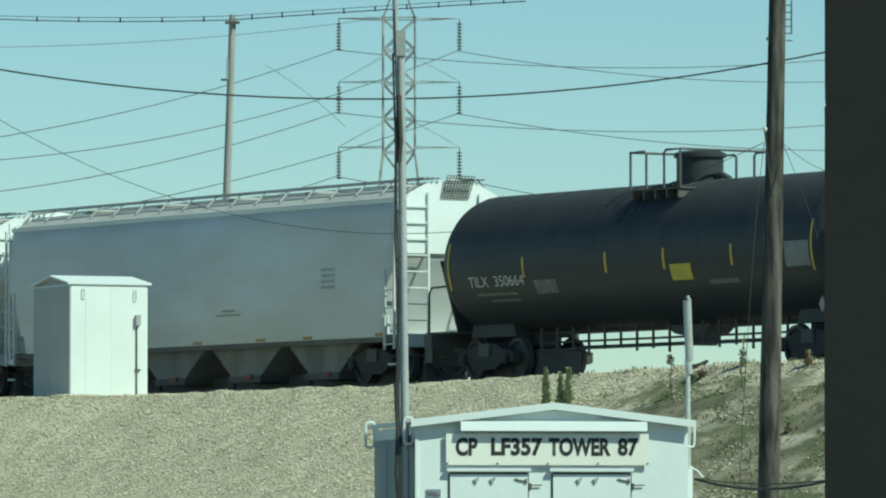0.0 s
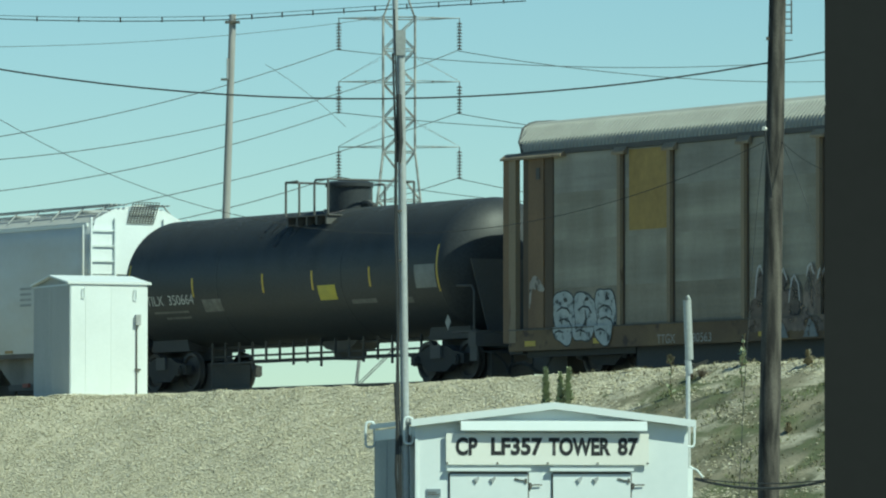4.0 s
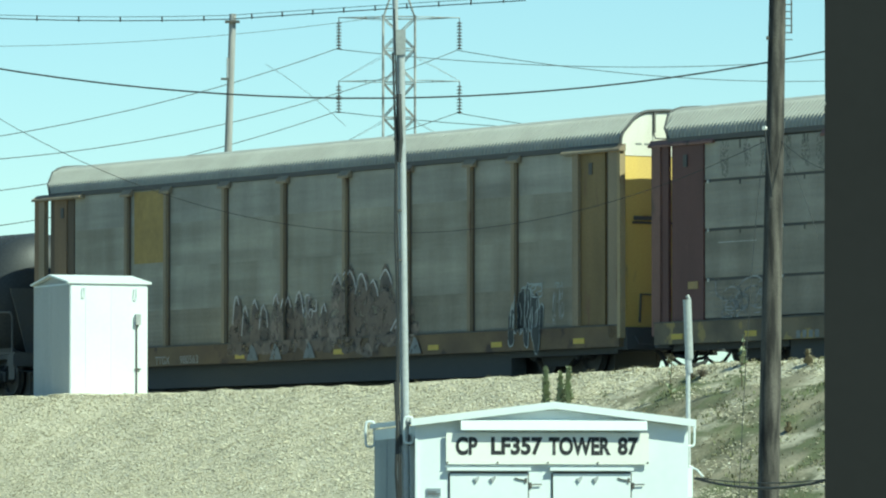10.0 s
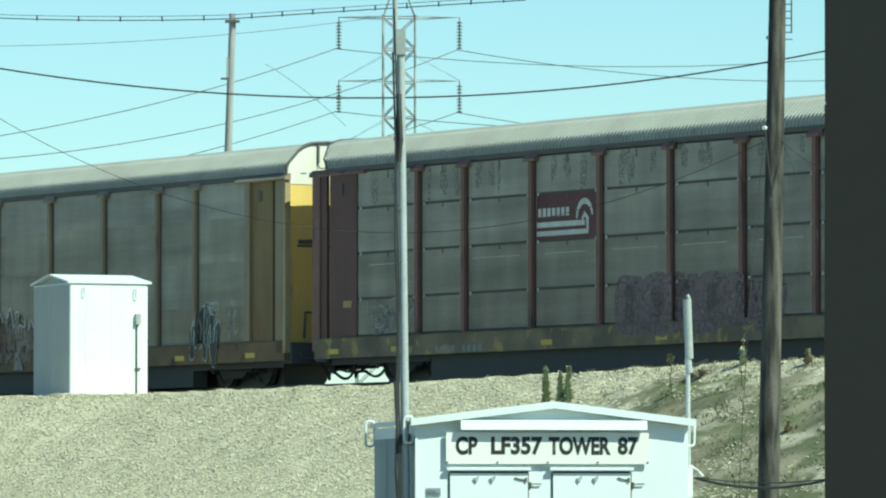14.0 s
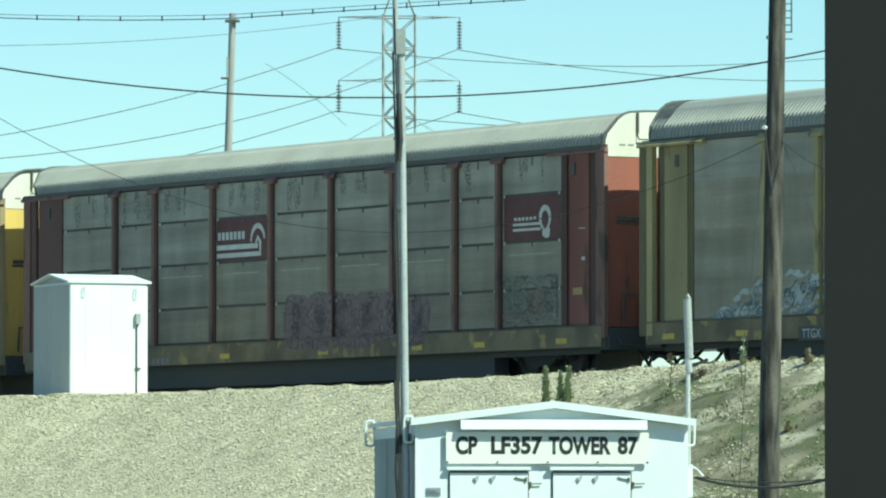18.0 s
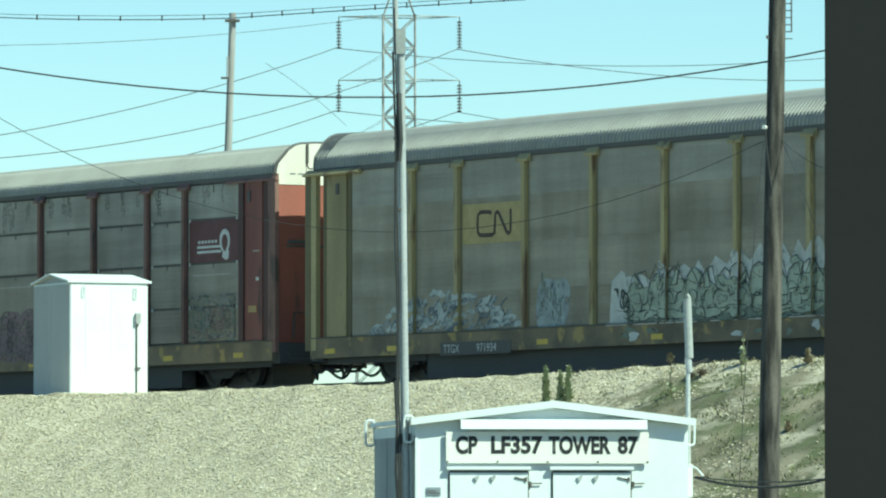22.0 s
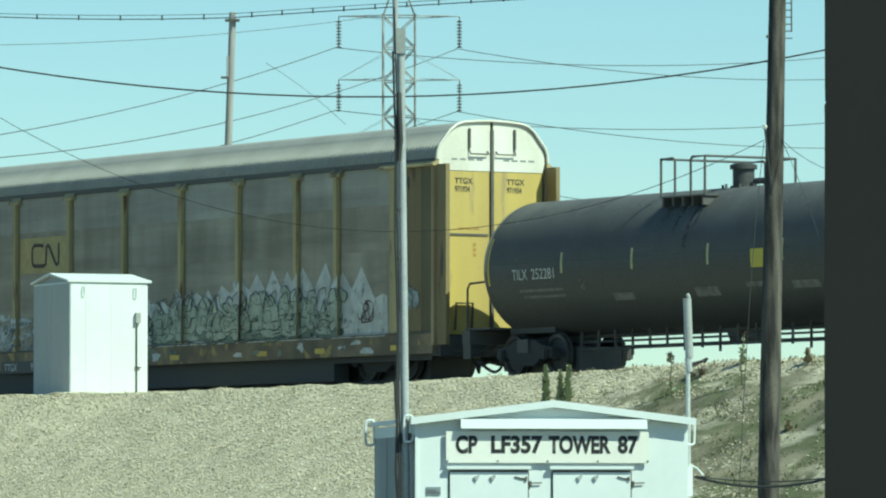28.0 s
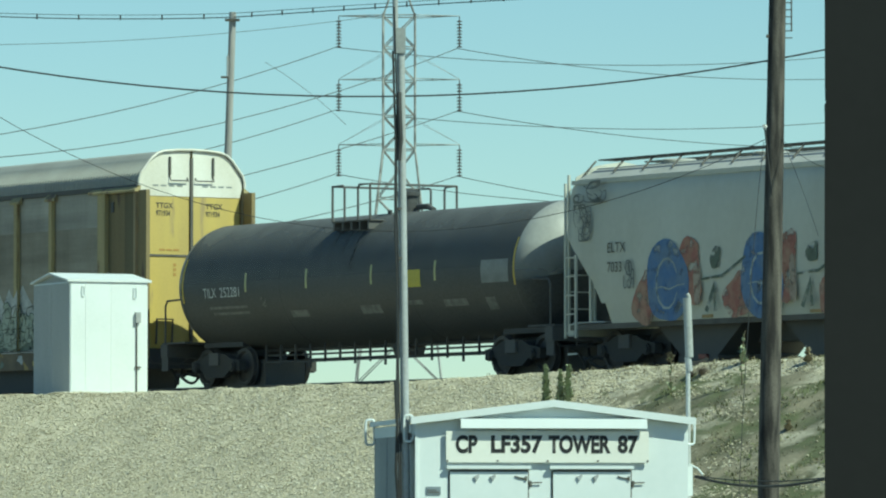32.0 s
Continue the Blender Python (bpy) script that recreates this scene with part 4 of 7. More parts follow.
    boxes("centre_sill", M["black"], car, (-half - 0.1, half + 0.1, -0.3, 0.3, 0.55, 0.95))
    for mx in (-half + 3.0, -half * 0.42, 0.1, half * 0.33, half * 0.56, half - 0.9):
        boxes("reflector", M["dim_reflector"], car, (mx - 0.2, mx + 0.2, -1.445, -1.423, 1.07, 1.14))
    for s in (-1, 1):
        boxes("end_sill", mat, car, (*sorted((s * (half - 0.12), s * (half + 0.12))), -1.4, 1.4, 0.8, 1.08))
        boxes("end_platform", M["galv"], car, (*sorted((s * (half - 1.3), s * half)), -1.35, 1.35, 1.08, 1.11))
        bm = bmesh.new()
        prism(bm, [(s * (half - 2.0), 1.0), (s * (half - 0.5), 2.75), (s * (half - 0.6), 2.8), (s * (half - 2.1), 1.05)], -1.25, 1.25, "y")
        part("slope_sheet", bm, M["rail_grey"], car)
        for y in (-1.33, 1.33):
            boxes("corner_stay", mat, car, (*sorted((s * (half - 0.75), s * (half - 0.68))), y - 0.03, y + 0.03, 1.1, 2.3))
        # side ladder and end ladder
        for y, f in ((-1.5, -1), (1.5, 1)):
            bm = bmesh.new()
            for sx in (half - 0.02, half - 0.44):
                quad_box(bm, *sorted((s * sx, s * (sx - 0.05))), y - 0.03 + f * 0.06, y + 0.02 + f * 0.06, 0.75, 4.2 if sx > half - 0.1 else 2.6)
            lad = part("ladder", bm, mat, car)
            for i in range(5):
                boxes("rung", mat, lad, (*sorted((s * (half - 0.46), s * (half - 0.04))), y - 0.02 + f * 0.06, y + 0.01 + f * 0.06, 0.85 + i * 0.42, 0.88 + i * 0.42))
            bm = bmesh.new()
            for ly in (y * 0.93, y * 0.47):
                quad_box(bm, *sorted((s * (half + 0.05), s * (half + 0.1))), ly - 0.025, ly + 0.025, 1.08, 4.4)
            lad = part("end_ladder", bm, roof_mat, car)
            for i in range(8):
                boxes("rung", roof_mat, lad, (*sorted((s * (half + 0.06), s * (half + 0.09))), *sorted((y * 0.93, y * 0.47)), 1.4 + i * 0.38, 1.43 + i * 0.38))
            boxes("side_step", mat, car, (*sorted((s * (half - 0.4), s * (half - 0.05))), y - 0.02, y + 0.02, 0.38, 0.42))
        bm = bmesh.new()
        for i in range(10 if over > 0 or s > 0 else 0):
            u = i / 9
            rod(bm, (s * (half + 0.05), -0.34 + 0.75 * u, 4.28), (s * (half + 0.14), -0.22 + 0.75 * u, 4.8), 0.011, 5)
            rod(bm, (s * (half + 0.05 + 0.09 * u), -0.34 + 0.12 * u, 4.28 + 0.52 * u), (s * (half + 0.05 + 0.09 * u), 0.41 + 0.12 * u, 4.28 + 0.52 * u), 0.011, 5)
        if over > 0 or s > 0:
            part("end_grating", bm, M["rail_grey"], car, "dark steel grating step at the roof end")
        make_coupler(car, s * (half + 0.55), s)
        make_truck(car, s * (half - 1.75))
    return car


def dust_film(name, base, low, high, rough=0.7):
    """Painted top light that thins out down the shell between two heights, broken by run-down streaks."""
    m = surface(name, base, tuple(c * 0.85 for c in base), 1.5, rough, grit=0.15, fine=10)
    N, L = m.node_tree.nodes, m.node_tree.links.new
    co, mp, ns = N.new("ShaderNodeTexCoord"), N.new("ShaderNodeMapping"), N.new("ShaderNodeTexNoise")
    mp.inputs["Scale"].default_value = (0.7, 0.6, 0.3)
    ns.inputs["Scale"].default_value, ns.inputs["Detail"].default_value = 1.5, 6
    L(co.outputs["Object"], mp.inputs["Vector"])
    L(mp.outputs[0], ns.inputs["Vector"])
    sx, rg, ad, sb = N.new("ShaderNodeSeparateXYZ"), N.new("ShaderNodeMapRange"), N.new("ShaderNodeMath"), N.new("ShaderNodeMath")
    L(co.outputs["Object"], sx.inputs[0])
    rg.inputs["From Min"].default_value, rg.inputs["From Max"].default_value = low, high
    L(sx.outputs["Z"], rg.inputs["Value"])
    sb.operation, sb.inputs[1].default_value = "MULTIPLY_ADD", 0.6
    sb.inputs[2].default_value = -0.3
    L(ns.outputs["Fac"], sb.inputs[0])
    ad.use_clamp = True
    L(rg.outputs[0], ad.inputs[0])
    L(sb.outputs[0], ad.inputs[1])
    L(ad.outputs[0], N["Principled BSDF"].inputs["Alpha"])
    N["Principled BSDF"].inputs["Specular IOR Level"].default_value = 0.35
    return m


tan_post = surface("faded tan rack paint", (0.31, 0.25, 0.165), (0.23, 0.18, 0.12), 1.2, 0.65, streak=5, rust=(0.13, 0.075, 0.045), rust_at=0.6)
red_post = surface("oxide red rack paint", (0.225, 0.123, 0.10), (0.16, 0.09, 0.077), 1.2, 0.7, streak=4, rust=(0.085, 0.06, 0.05), rust_at=0.56)
olive_post = surface("faded yellow rack paint", (0.44, 0.365, 0.18), (0.32, 0.265, 0.135), 1.2, 0.65, streak=5, rust=(0.17, 0.115, 0.065), rust_at=0.57)
yellow_end = surface("yellow end door paint", (0.72, 0.52, 0.14), (0.60, 0.43, 0.14), 1.0, 0.5, streak=4, rust=(0.36, 0.26, 0.13), rust_at=0.6)
orange_end = surface("red-orange end door paint", (0.31, 0.105, 0.076), (0.245, 0.09, 0.07), 1.0, 0.5, streak=4, rust=(0.15, 0.075, 0.06), rust_at=0.62)
tan_sill = surface("rusty tan side sill", (0.20, 0.14, 0.07), (0.12, 0.085, 0.055), 0.9, 0.75, rust=(0.07, 0.05, 0.04), rust_at=0.58)
yellow_sill = surface("flaking yellow side sill", (0.225, 0.18, 0.115), (0.135, 0.112, 0.08), 1.1, 0.8, rust=(0.36, 0.275, 0.11), rust_at=0.58, contrast=0.3)

make_hopper(-31.6, 9.5, "white covered hopper car coupled ahead of a grey one", M["hopper_grey"], M["hopper_grey"], (-5.5, -1.85, 1.8, 5.45), M["white"])
hop_a = make_hopper(-11.5, 9.5, "pale grey covered hopper car with roof walkway and four chutes", M["hopper_grey"], M["chute_shade"], (-5.5, -1.85, 1.8, 5.45), M["white"], rake=0.5)
tank_a = make_tank(7.55, 7.25, "black tank car with yellow reflective dashes and a valve dome", M["tank"], "TILX  350664", (-6.41, -4.1), 2.06,
                   (-4.05, -0.69, 1.61, 4.21), (1.82, 2.62, 1.97, 2.32), (6.2, 7.1, 2.12, 2.66), ((-6.2, -4.5, 1.86, 0.05), (-5.7, -4.5, 1.72, 0.05), (-3.7, -2.8, 1.85, 0.3), (3.2, 4.3, 1.85, 0.1), (5.2, 5.9, 1.8, 0.14)), (0.72, 1.95), (0.7, 0.52, 4.88), True, lit_shell=dust_film("thin grey top-light tone", (0.068, 0.072, 0.074), 3.0, 4.6), under=0.14)
bm = bmesh.new()
prism(bm, [(6.9, 1.32), (7.02, 1.5), (7.14, 1.32), (7.02, 1.14)], -1.19, -1.17, "y")
part("placard_holder", bm, M["pale_ink"], tank_a, "small pale diamond placard holder")
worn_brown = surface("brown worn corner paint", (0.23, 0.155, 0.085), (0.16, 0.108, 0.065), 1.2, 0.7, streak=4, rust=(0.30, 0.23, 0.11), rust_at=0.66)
# dark_brown, dark_maroon and dark_olive hold recess shade; lit_tan holds sunlit edges
dark_brown = surface("brown darkened for recess shade", (0.12, 0.088, 0.058), (0.085, 0.064, 0.046), 1.5, 0.75, streak=4)
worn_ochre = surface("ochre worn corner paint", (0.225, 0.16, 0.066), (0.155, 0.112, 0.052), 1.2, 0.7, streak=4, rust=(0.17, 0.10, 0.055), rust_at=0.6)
lit_tan = surface("tan lightened for sunlit edges", (0.38, 0.30, 0.17), (0.28, 0.21, 0.11), 1.5, 0.65, streak=4, rust=(0.20, 0.12, 0.06), rust_at=0.64)
rack_a = make_autorack(31.06, "autorack with weathered grey panels, faded tan posts and graffiti", tan_post, tan_sill, yellow_end, 0.001, 0.06, (M["rack_low"], M["rack_grey"], M["rack_grey"], M["rack_blue"]),
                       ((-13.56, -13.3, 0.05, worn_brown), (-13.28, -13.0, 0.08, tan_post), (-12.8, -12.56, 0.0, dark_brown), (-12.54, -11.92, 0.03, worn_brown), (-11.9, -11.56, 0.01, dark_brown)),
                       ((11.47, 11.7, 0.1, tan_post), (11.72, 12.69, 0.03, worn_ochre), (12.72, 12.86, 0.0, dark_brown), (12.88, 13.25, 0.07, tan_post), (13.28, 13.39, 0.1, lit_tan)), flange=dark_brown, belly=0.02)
# Black box added here to shut out the sky below the car end.
boxes("draft_gear", M["black"], rack_a, (-14.0, -12.6, -0.45, 0.45, 0.08, 0.95), label="black filler box under the car end")
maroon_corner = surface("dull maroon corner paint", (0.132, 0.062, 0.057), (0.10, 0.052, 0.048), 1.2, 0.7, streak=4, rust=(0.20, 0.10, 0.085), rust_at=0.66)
dark_maroon = surface("maroon darkened for recess shade", (0.085, 0.042, 0.04), (0.065, 0.036, 0.034), 1.2, 0.75, streak=4)
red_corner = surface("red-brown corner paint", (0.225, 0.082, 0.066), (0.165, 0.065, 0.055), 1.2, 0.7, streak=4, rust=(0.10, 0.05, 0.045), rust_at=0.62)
POSTS_B = (-8.7, -6.7, -3.86, -1.08, 1.70, 4.46, 7.18, 9.04)
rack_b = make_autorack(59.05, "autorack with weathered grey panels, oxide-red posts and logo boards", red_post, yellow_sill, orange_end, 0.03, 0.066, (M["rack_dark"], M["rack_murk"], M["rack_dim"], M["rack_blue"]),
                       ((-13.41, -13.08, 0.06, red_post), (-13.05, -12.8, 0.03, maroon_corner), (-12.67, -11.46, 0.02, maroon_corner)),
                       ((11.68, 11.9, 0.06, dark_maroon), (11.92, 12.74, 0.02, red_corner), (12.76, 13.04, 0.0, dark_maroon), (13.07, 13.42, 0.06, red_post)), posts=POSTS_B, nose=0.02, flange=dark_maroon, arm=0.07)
dirty_end = surface("dirty pale yellow end door paint", (0.54, 0.415, 0.11), (0.44, 0.335, 0.11), 0.9, 0.6, streak=5, rust=(0.33, 0.25, 0.12), rust_at=0.63, contrast=0.35, grit=0.1)
dark_olive = surface("olive darkened for recess shade", (0.15, 0.128, 0.066), (0.105, 0.09, 0.052), 1.4, 0.75, streak=4)
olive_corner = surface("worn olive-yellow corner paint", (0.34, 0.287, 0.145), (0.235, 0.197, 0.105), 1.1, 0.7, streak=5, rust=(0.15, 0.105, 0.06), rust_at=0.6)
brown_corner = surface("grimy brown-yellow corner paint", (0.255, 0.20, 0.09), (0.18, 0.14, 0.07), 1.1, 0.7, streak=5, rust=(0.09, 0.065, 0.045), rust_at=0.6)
rack_c = make_autorack(87.43, "autorack with weathered grey panels, yellow posts and large pale green graffiti", olive_post, yellow_sill, dirty_end, 0.001, 0.07, (M["rack_low"], M["rack_brown"], M["rack_brown"], M["rack_blue"]),
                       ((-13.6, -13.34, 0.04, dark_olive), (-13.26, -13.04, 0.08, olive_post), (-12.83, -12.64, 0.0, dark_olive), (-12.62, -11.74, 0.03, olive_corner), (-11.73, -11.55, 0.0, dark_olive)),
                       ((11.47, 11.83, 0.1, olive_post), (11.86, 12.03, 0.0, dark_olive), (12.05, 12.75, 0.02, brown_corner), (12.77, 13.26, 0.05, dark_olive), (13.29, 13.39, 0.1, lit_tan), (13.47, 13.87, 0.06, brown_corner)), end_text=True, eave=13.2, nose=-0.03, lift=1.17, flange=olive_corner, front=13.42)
tank_b = make_tank(110.6, 7.55, "faded black tank car with a yellow placard and valve dome", M["tank_old"], "TILX 252281", (-6.5, -4.78), 2.12,
                   (-4.46, -1.63, 1.32, 4.13), (2.94, 3.49, 2.1, 2.5), (6.1, 7.25, 2.1, 2.62), ((-6.3, -4.5, 1.84, 0.06), (-6.2, -4.5, 1.7, 0.06), (-2.6, -1.8, 1.56, 0.16), (0.6, 1.5, 1.55, 0.2), (2.6, 3.4, 1.7, 0.1), (4.3, 5.3, 1.62, 0.16), (6.1, 6.5, 1.5, 0.28)), (-0.15, 1.7), (0.44, 0.24, 4.5), False, 1.56, 2.41, dust_film("strong grey top-light tone", (0.185, 0.188, 0.18), 1.7, 4.9, 0.55), paint("pale worn tape", (0.50, 0.50, 0.24), (0.40, 0.40, 0.22)), 0.22, dust_film("pale sunlit tone for the tank heads", (0.36, 0.365, 0.35), 1.7, 3.0, 0.4))
grime_black = paint("black run-down grime", (0.03, 0.03, 0.028), worn=(0.6, 5.0))
for x0, w, z0 in ((-1.35, 0.16, 3.5), (-0.95, 0.3, 3.62), (-0.45, 0.22, 3.3), (0.0, 0.3, 3.55)):
    shell_patch("spill_stain", tank_a, 1.6, 2.62, x0, x0 + w, z0, 4.05, grime_black, "dark spill stain run down from the platform")
shell_patch("spill_stain", tank_a, 1.6, 2.62, 0.8, 1.25, 3.8, 4.17, paint("pale dried residue", (0.16, 0.14, 0.135), worn=(0.6, 4.0)), "pale dried residue beside the dome")
for k, (x0, w, z0) in enumerate(((-0.75, 0.1, 3.2), (-0.2, 0.08, 3.0), (0.3, 0.14, 2.6), (0.55, 0.06, 3.1))):
    shell_patch("spill_stain", tank_b, 1.56, 2.41, x0, x0 + w, z0, 3.9, grime_black, "dark spill stain run down from the dome")
sh = scribble(-4.0, -3.3, 1.62, 2.05, 6, random.Random(5), 0, 0.035, 6, 6)
scrawl = lay("graffiti", tank_b, sh, [M["dim_ink"]], "pale scrawled tag on the shell", near=0.0)
on_shell(scrawl.data, 1.56, 2.41)
hop_b = make_hopper(129.6, 9.4, "cream covered hopper car with blue and red graffiti", M["hopper_tan"], M["black"], (-4.8, 0.0, 4.8), M["hopper_tan"], M["rail_grey"], over=-0.3)

# paint on the train
rng = random.Random(11)
pale, dark = paint("white graffiti paint", (0.50, 0.53, 0.52), (0.38, 0.41, 0.41), worn=(0.8, 6.0)), paint("dark graffiti line", (0.045, 0.05, 0.05))
green = paint("pale green graffiti paint", (0.43, 0.468, 0.375), (0.30, 0.335, 0.265), contrast=0.4, worn=(0.9, 5.0))
blue, sky_blue = paint("strong blue graffiti paint", (0.075, 0.15, 0.33), (0.14, 0.20, 0.31), contrast=0.3, worn=(0.85, 3.0)), paint("dusty blue graffiti paint", (0.37, 0.415, 0.425), (0.25, 0.285, 0.295), contrast=0.3, worn=(0.85, 5.0))
brown, purple = paint("burnt brown graffiti paint", (0.14, 0.105, 0.082), (0.19, 0.145, 0.112), worn=(0.75, 4.0)), paint("dull purple graffiti paint", (0.165, 0.112, 0.127), (0.185, 0.137, 0.147), worn=(0.68, 7.0))
red, teal = paint("faded red graffiti paint", (0.29, 0.11, 0.08), (0.36, 0.23, 0.16), contrast=0.3, worn=(0.75, 3.0)), paint("teal graffiti paint", (0.14, 0.21, 0.19), (0.19, 0.18, 0.14), worn=(0.7, 6.0))
maroon, brown_ink = paint("maroon logo board", (0.11, 0.035, 0.04), (0.09, 0.035, 0.035)), paint("dark brown logo ink", (0.06, 0.04, 0.03))
board = paint("faded yellow logo board", (0.43, 0.35, 0.155), (0.36, 0.295, 0.14))
mustard = paint("faded mustard board", (0.38, 0.265, 0.075), (0.30, 0.21, 0.07))
white_ink = M["white_ink"]
grime = paint("sooty run-down grime", (0.235, 0.228, 0.198), (0.275, 0.266, 0.23), worn=(0.36, 19.0))

# first autorack: yellow board, number, bubble letters, scorched flames
boxes("yellow_board", mustard, rack_a, (-8.5, -6.95, -1.5, -1.492, 3.12, 4.9), label="faded yellow painted board")
lettering("TTGX", 0.28, M["pale_ink"], rack_a, (-7.3, -1.578, 0.6), 0.95, label="grey stencilled reporting mark")
lettering("980563", 0.28, M["pale_ink"], rack_a, (-6.1, -1.578, 0.6), 1.1, label="grey stencilled number")
sh = []
for i, (cx, w, top) in enumerate(((-11.1, 0.92, 1.9), (-10.24, 0.94, 1.84), (-9.42, 0.88, 1.86))):
    h = top - 0.68
    for r, slot, lift in ((0.0, 1, 1), (0.055, 0, 1.5)):
        sh.append((blob(cx, 0.68 + h / 2, w - r, h - r, random.Random(i + 40), 0, n=36, rough=0.1, square=3.2), slot, lift + i))
    sh.append((stroke([(cx - 0.3, 1.42), (cx - 0.1, 1.5), (cx + 0.12, 1.47), (cx + 0.26, 1.34)], 0.05), 1, 6))
    sh.append((stroke([(cx - 0.22, 1.2), (cx, 1.24), (cx + 0.2, 1.18), (cx + 0.3, 1.06)] if i != 1 else [(cx, 1.42), (cx + 0.02, 1.1), (cx - 0.08, 0.84)], 0.05), 1, 6))
    sh.append((stroke([(cx - 0.26, 0.94), (cx - 0.08, 0.98), (cx + 0.1, 0.93)], 0.045), 1, 6))
    sh.append((blob(cx + 0.05, 1.66, 0.16, 0.09, random.Random(i + 48), 0), 1, 6))
lay("graffiti", rack_a, sh, [pale, dark], "white bubble graffiti with dark rims", sill=-1.58, posts=())
flame = random.Random(23)
sh = []
for i in range(17):
    x = -3.4 + i * 0.49
    sh.append((blob(x, flame.uniform(0.95, 1.1), flame.uniform(0.6, 0.95), flame.uniform(0.5, 0.7), random.Random(i + 300), 0, rough=0.16), flame.choice((0, 1, 2)), 1 + i % 3))
    sh.append((blob(x + flame.uniform(-0.2, 0.2), flame.uniform(1.3, 1.5), flame.uniform(0.3, 0.6), flame.uniform(0.4, 0.8), random.Random(i + 330), 0, rough=0.25), flame.choice((0, 1, 2, 2)), 4 + i % 3))
x = -3.6
while x < 4.3:
    big = 1.0 if 0.7 < x < 3.5 else 0.0
    w = 0.62 * flame.uniform(0.85, 1.2) if big else flame.uniform(0.32, 0.5)
    top = (2.42 if big else 1.98) + flame.uniform(-0.16, 0.14)
    low = top - (0.4 if big else 0.55) + flame.uniform(-0.12, 0.08)
    sh.append((blob(x + w / 2, (0.9 + top) / 2, w * 1.05, top - 0.9, random.Random(int(x * 50)), 0.0, rough=0.13, square=2.4), flame.choice((0, 1, 2)), 7 + flame.randint(0, 2)))
    sh.append((blob(x + w / 2, top - 0.28, w * 0.6, 0.36, random.Random(int(x * 50) + 1), 0.0, rough=0.13), 1, 10))
    rim = [(x - 0.02, low), (x + w * 0.12, top - 0.18), (x + w * 0.3, top - 0.02), (x + w * 0.5, top + 0.06), (x + w * 0.62, top - 0.04), (x + w * 0.8, top - 0.16), (x + w * 0.9, low + 0.05)]
    if flame.random() < (0.9 if big else 0.65):
        cut = flame.choice((0, 1, 2))
        sh.append((stroke([(a + flame.uniform(-0.02, 0.02), b + flame.uniform(-0.03, 0.03)) for a, b in rim[cut:len(rim) - flame.choice((0, 1))]], 0.05, 0.6), 4, 11))
    x += w * 0.92 if big else w * flame.uniform(1.0, 1.5)
sh += scribble(-0.4, 0.3, 1.5, 2.1, 5, flame, 4, 0.045, 11.5, 9)
for x in (-2.55, -1.45, 0.1, 4.85):
    sh.append(([(x - 0.28, 0.6), (x + 0.28, 0.6), (x + 0.12, 0.88), (x - 0.04, 1.0)], 3, 9.5))
sh.append((stroke([(3.65, 1.15), (3.95, 1.45), (4.1, 1.75), (4.08, 2.05), (3.95, 2.3)], 0.07), 4, 12))
sh.append((stroke([(3.85, 1.2), (4.15, 1.5), (4.25, 1.7)], 0.06), 4, 12))
lay("graffiti", rack_a, sh, [brown, paint("sooty graffiti", (0.17, 0.135, 0.108), (0.095, 0.078, 0.066), contrast=0.3, worn=(0.7, 4.0)), paint("taupe graffiti", (0.30, 0.24, 0.195), (0.17, 0.135, 0.112), contrast=0.3, worn=(0.65, 4.0)), paint("smoke grey graffiti", (0.25, 0.26, 0.26), worn=(0.9, 5.0)), paint("pale rim graffiti", (0.66, 0.63, 0.62), worn=(0.95, 5.0))], "scorched brown flame-shaped graffiti with pale rims", sill=-1.58, posts=POSTS[2:6])
sh = []
for cx, cz, w, h, sd in ((8.95, 1.1, 0.34, 0.8, 2), (9.25, 1.42, 0.34, 1.2, 3), (9.52, 1.35, 0.3, 1.25, 5), (9.78, 1.45, 0.32, 1.0, 4), (9.98, 1.05, 0.42, 0.9, 6)):
    sh += [(blob(cx, cz, w, h, random.Random(sd), 0, rough=0.2, square=2.6), 0, sd), (blob(cx, cz, w - 0.05, h - 0.06, random.Random(sd), 0, rough=0.2, square=2.6), 1, sd + 0.5)]
for k in range(9):
    x, z = 8.95 + 0.13 * k, rng.uniform(0.9, 1.3)
    sh.append((stroke([(x, z), (x + rng.uniform(-0.05, 0.08), z + 0.25), (x + rng.uniform(-0.04, 0.1), z + rng.uniform(0.4, 0.75))], 0.035), 0, 8))
sh += scribble(9.1, 10.1, 1.75, 2.05, 6, rng, 0, 0.04) + scribble(10.55, 11.0, 1.1, 2.05, 9, rng, 0, 0.022)
lay("graffiti", rack_a, sh, [pale, dark], "dark graffiti shapes with white rims", sill=-1.58, posts=POSTS[7:8])

lay("worn_patch", rack_a, [(blob(-12.2, 2.05, 0.5, 0.3, random.Random(61), 0, rough=0.25), 0, 1), (blob(-12.45, 1.85, 0.12, 0.5, random.Random(62), 0, rough=0.25), 0, 1)], [paint("scuffed bare patch", (0.42, 0.38, 0.33), worn=(0.75, 6.0))], "pale scuffed patch on the corner panel", near=-1.534)

# second autorack: logo boards, panel catches, faint paint
boxes("logo_board", maroon, rack_b, (-3.72, -1.22, -1.5, -1.493, 3.02, 4.04), label="maroon logo board")
boxes("logo_board", maroon, rack_b, (9.22, 11.56, -1.5, -1.493, 3.02, 4.04), label="maroon logo board")
sh = [(rect(-3.7, -1.75, 3.29, 3.41), 0, 1), (rect(-3.7, -1.6, 3.1, 3.21), 0, 1)]
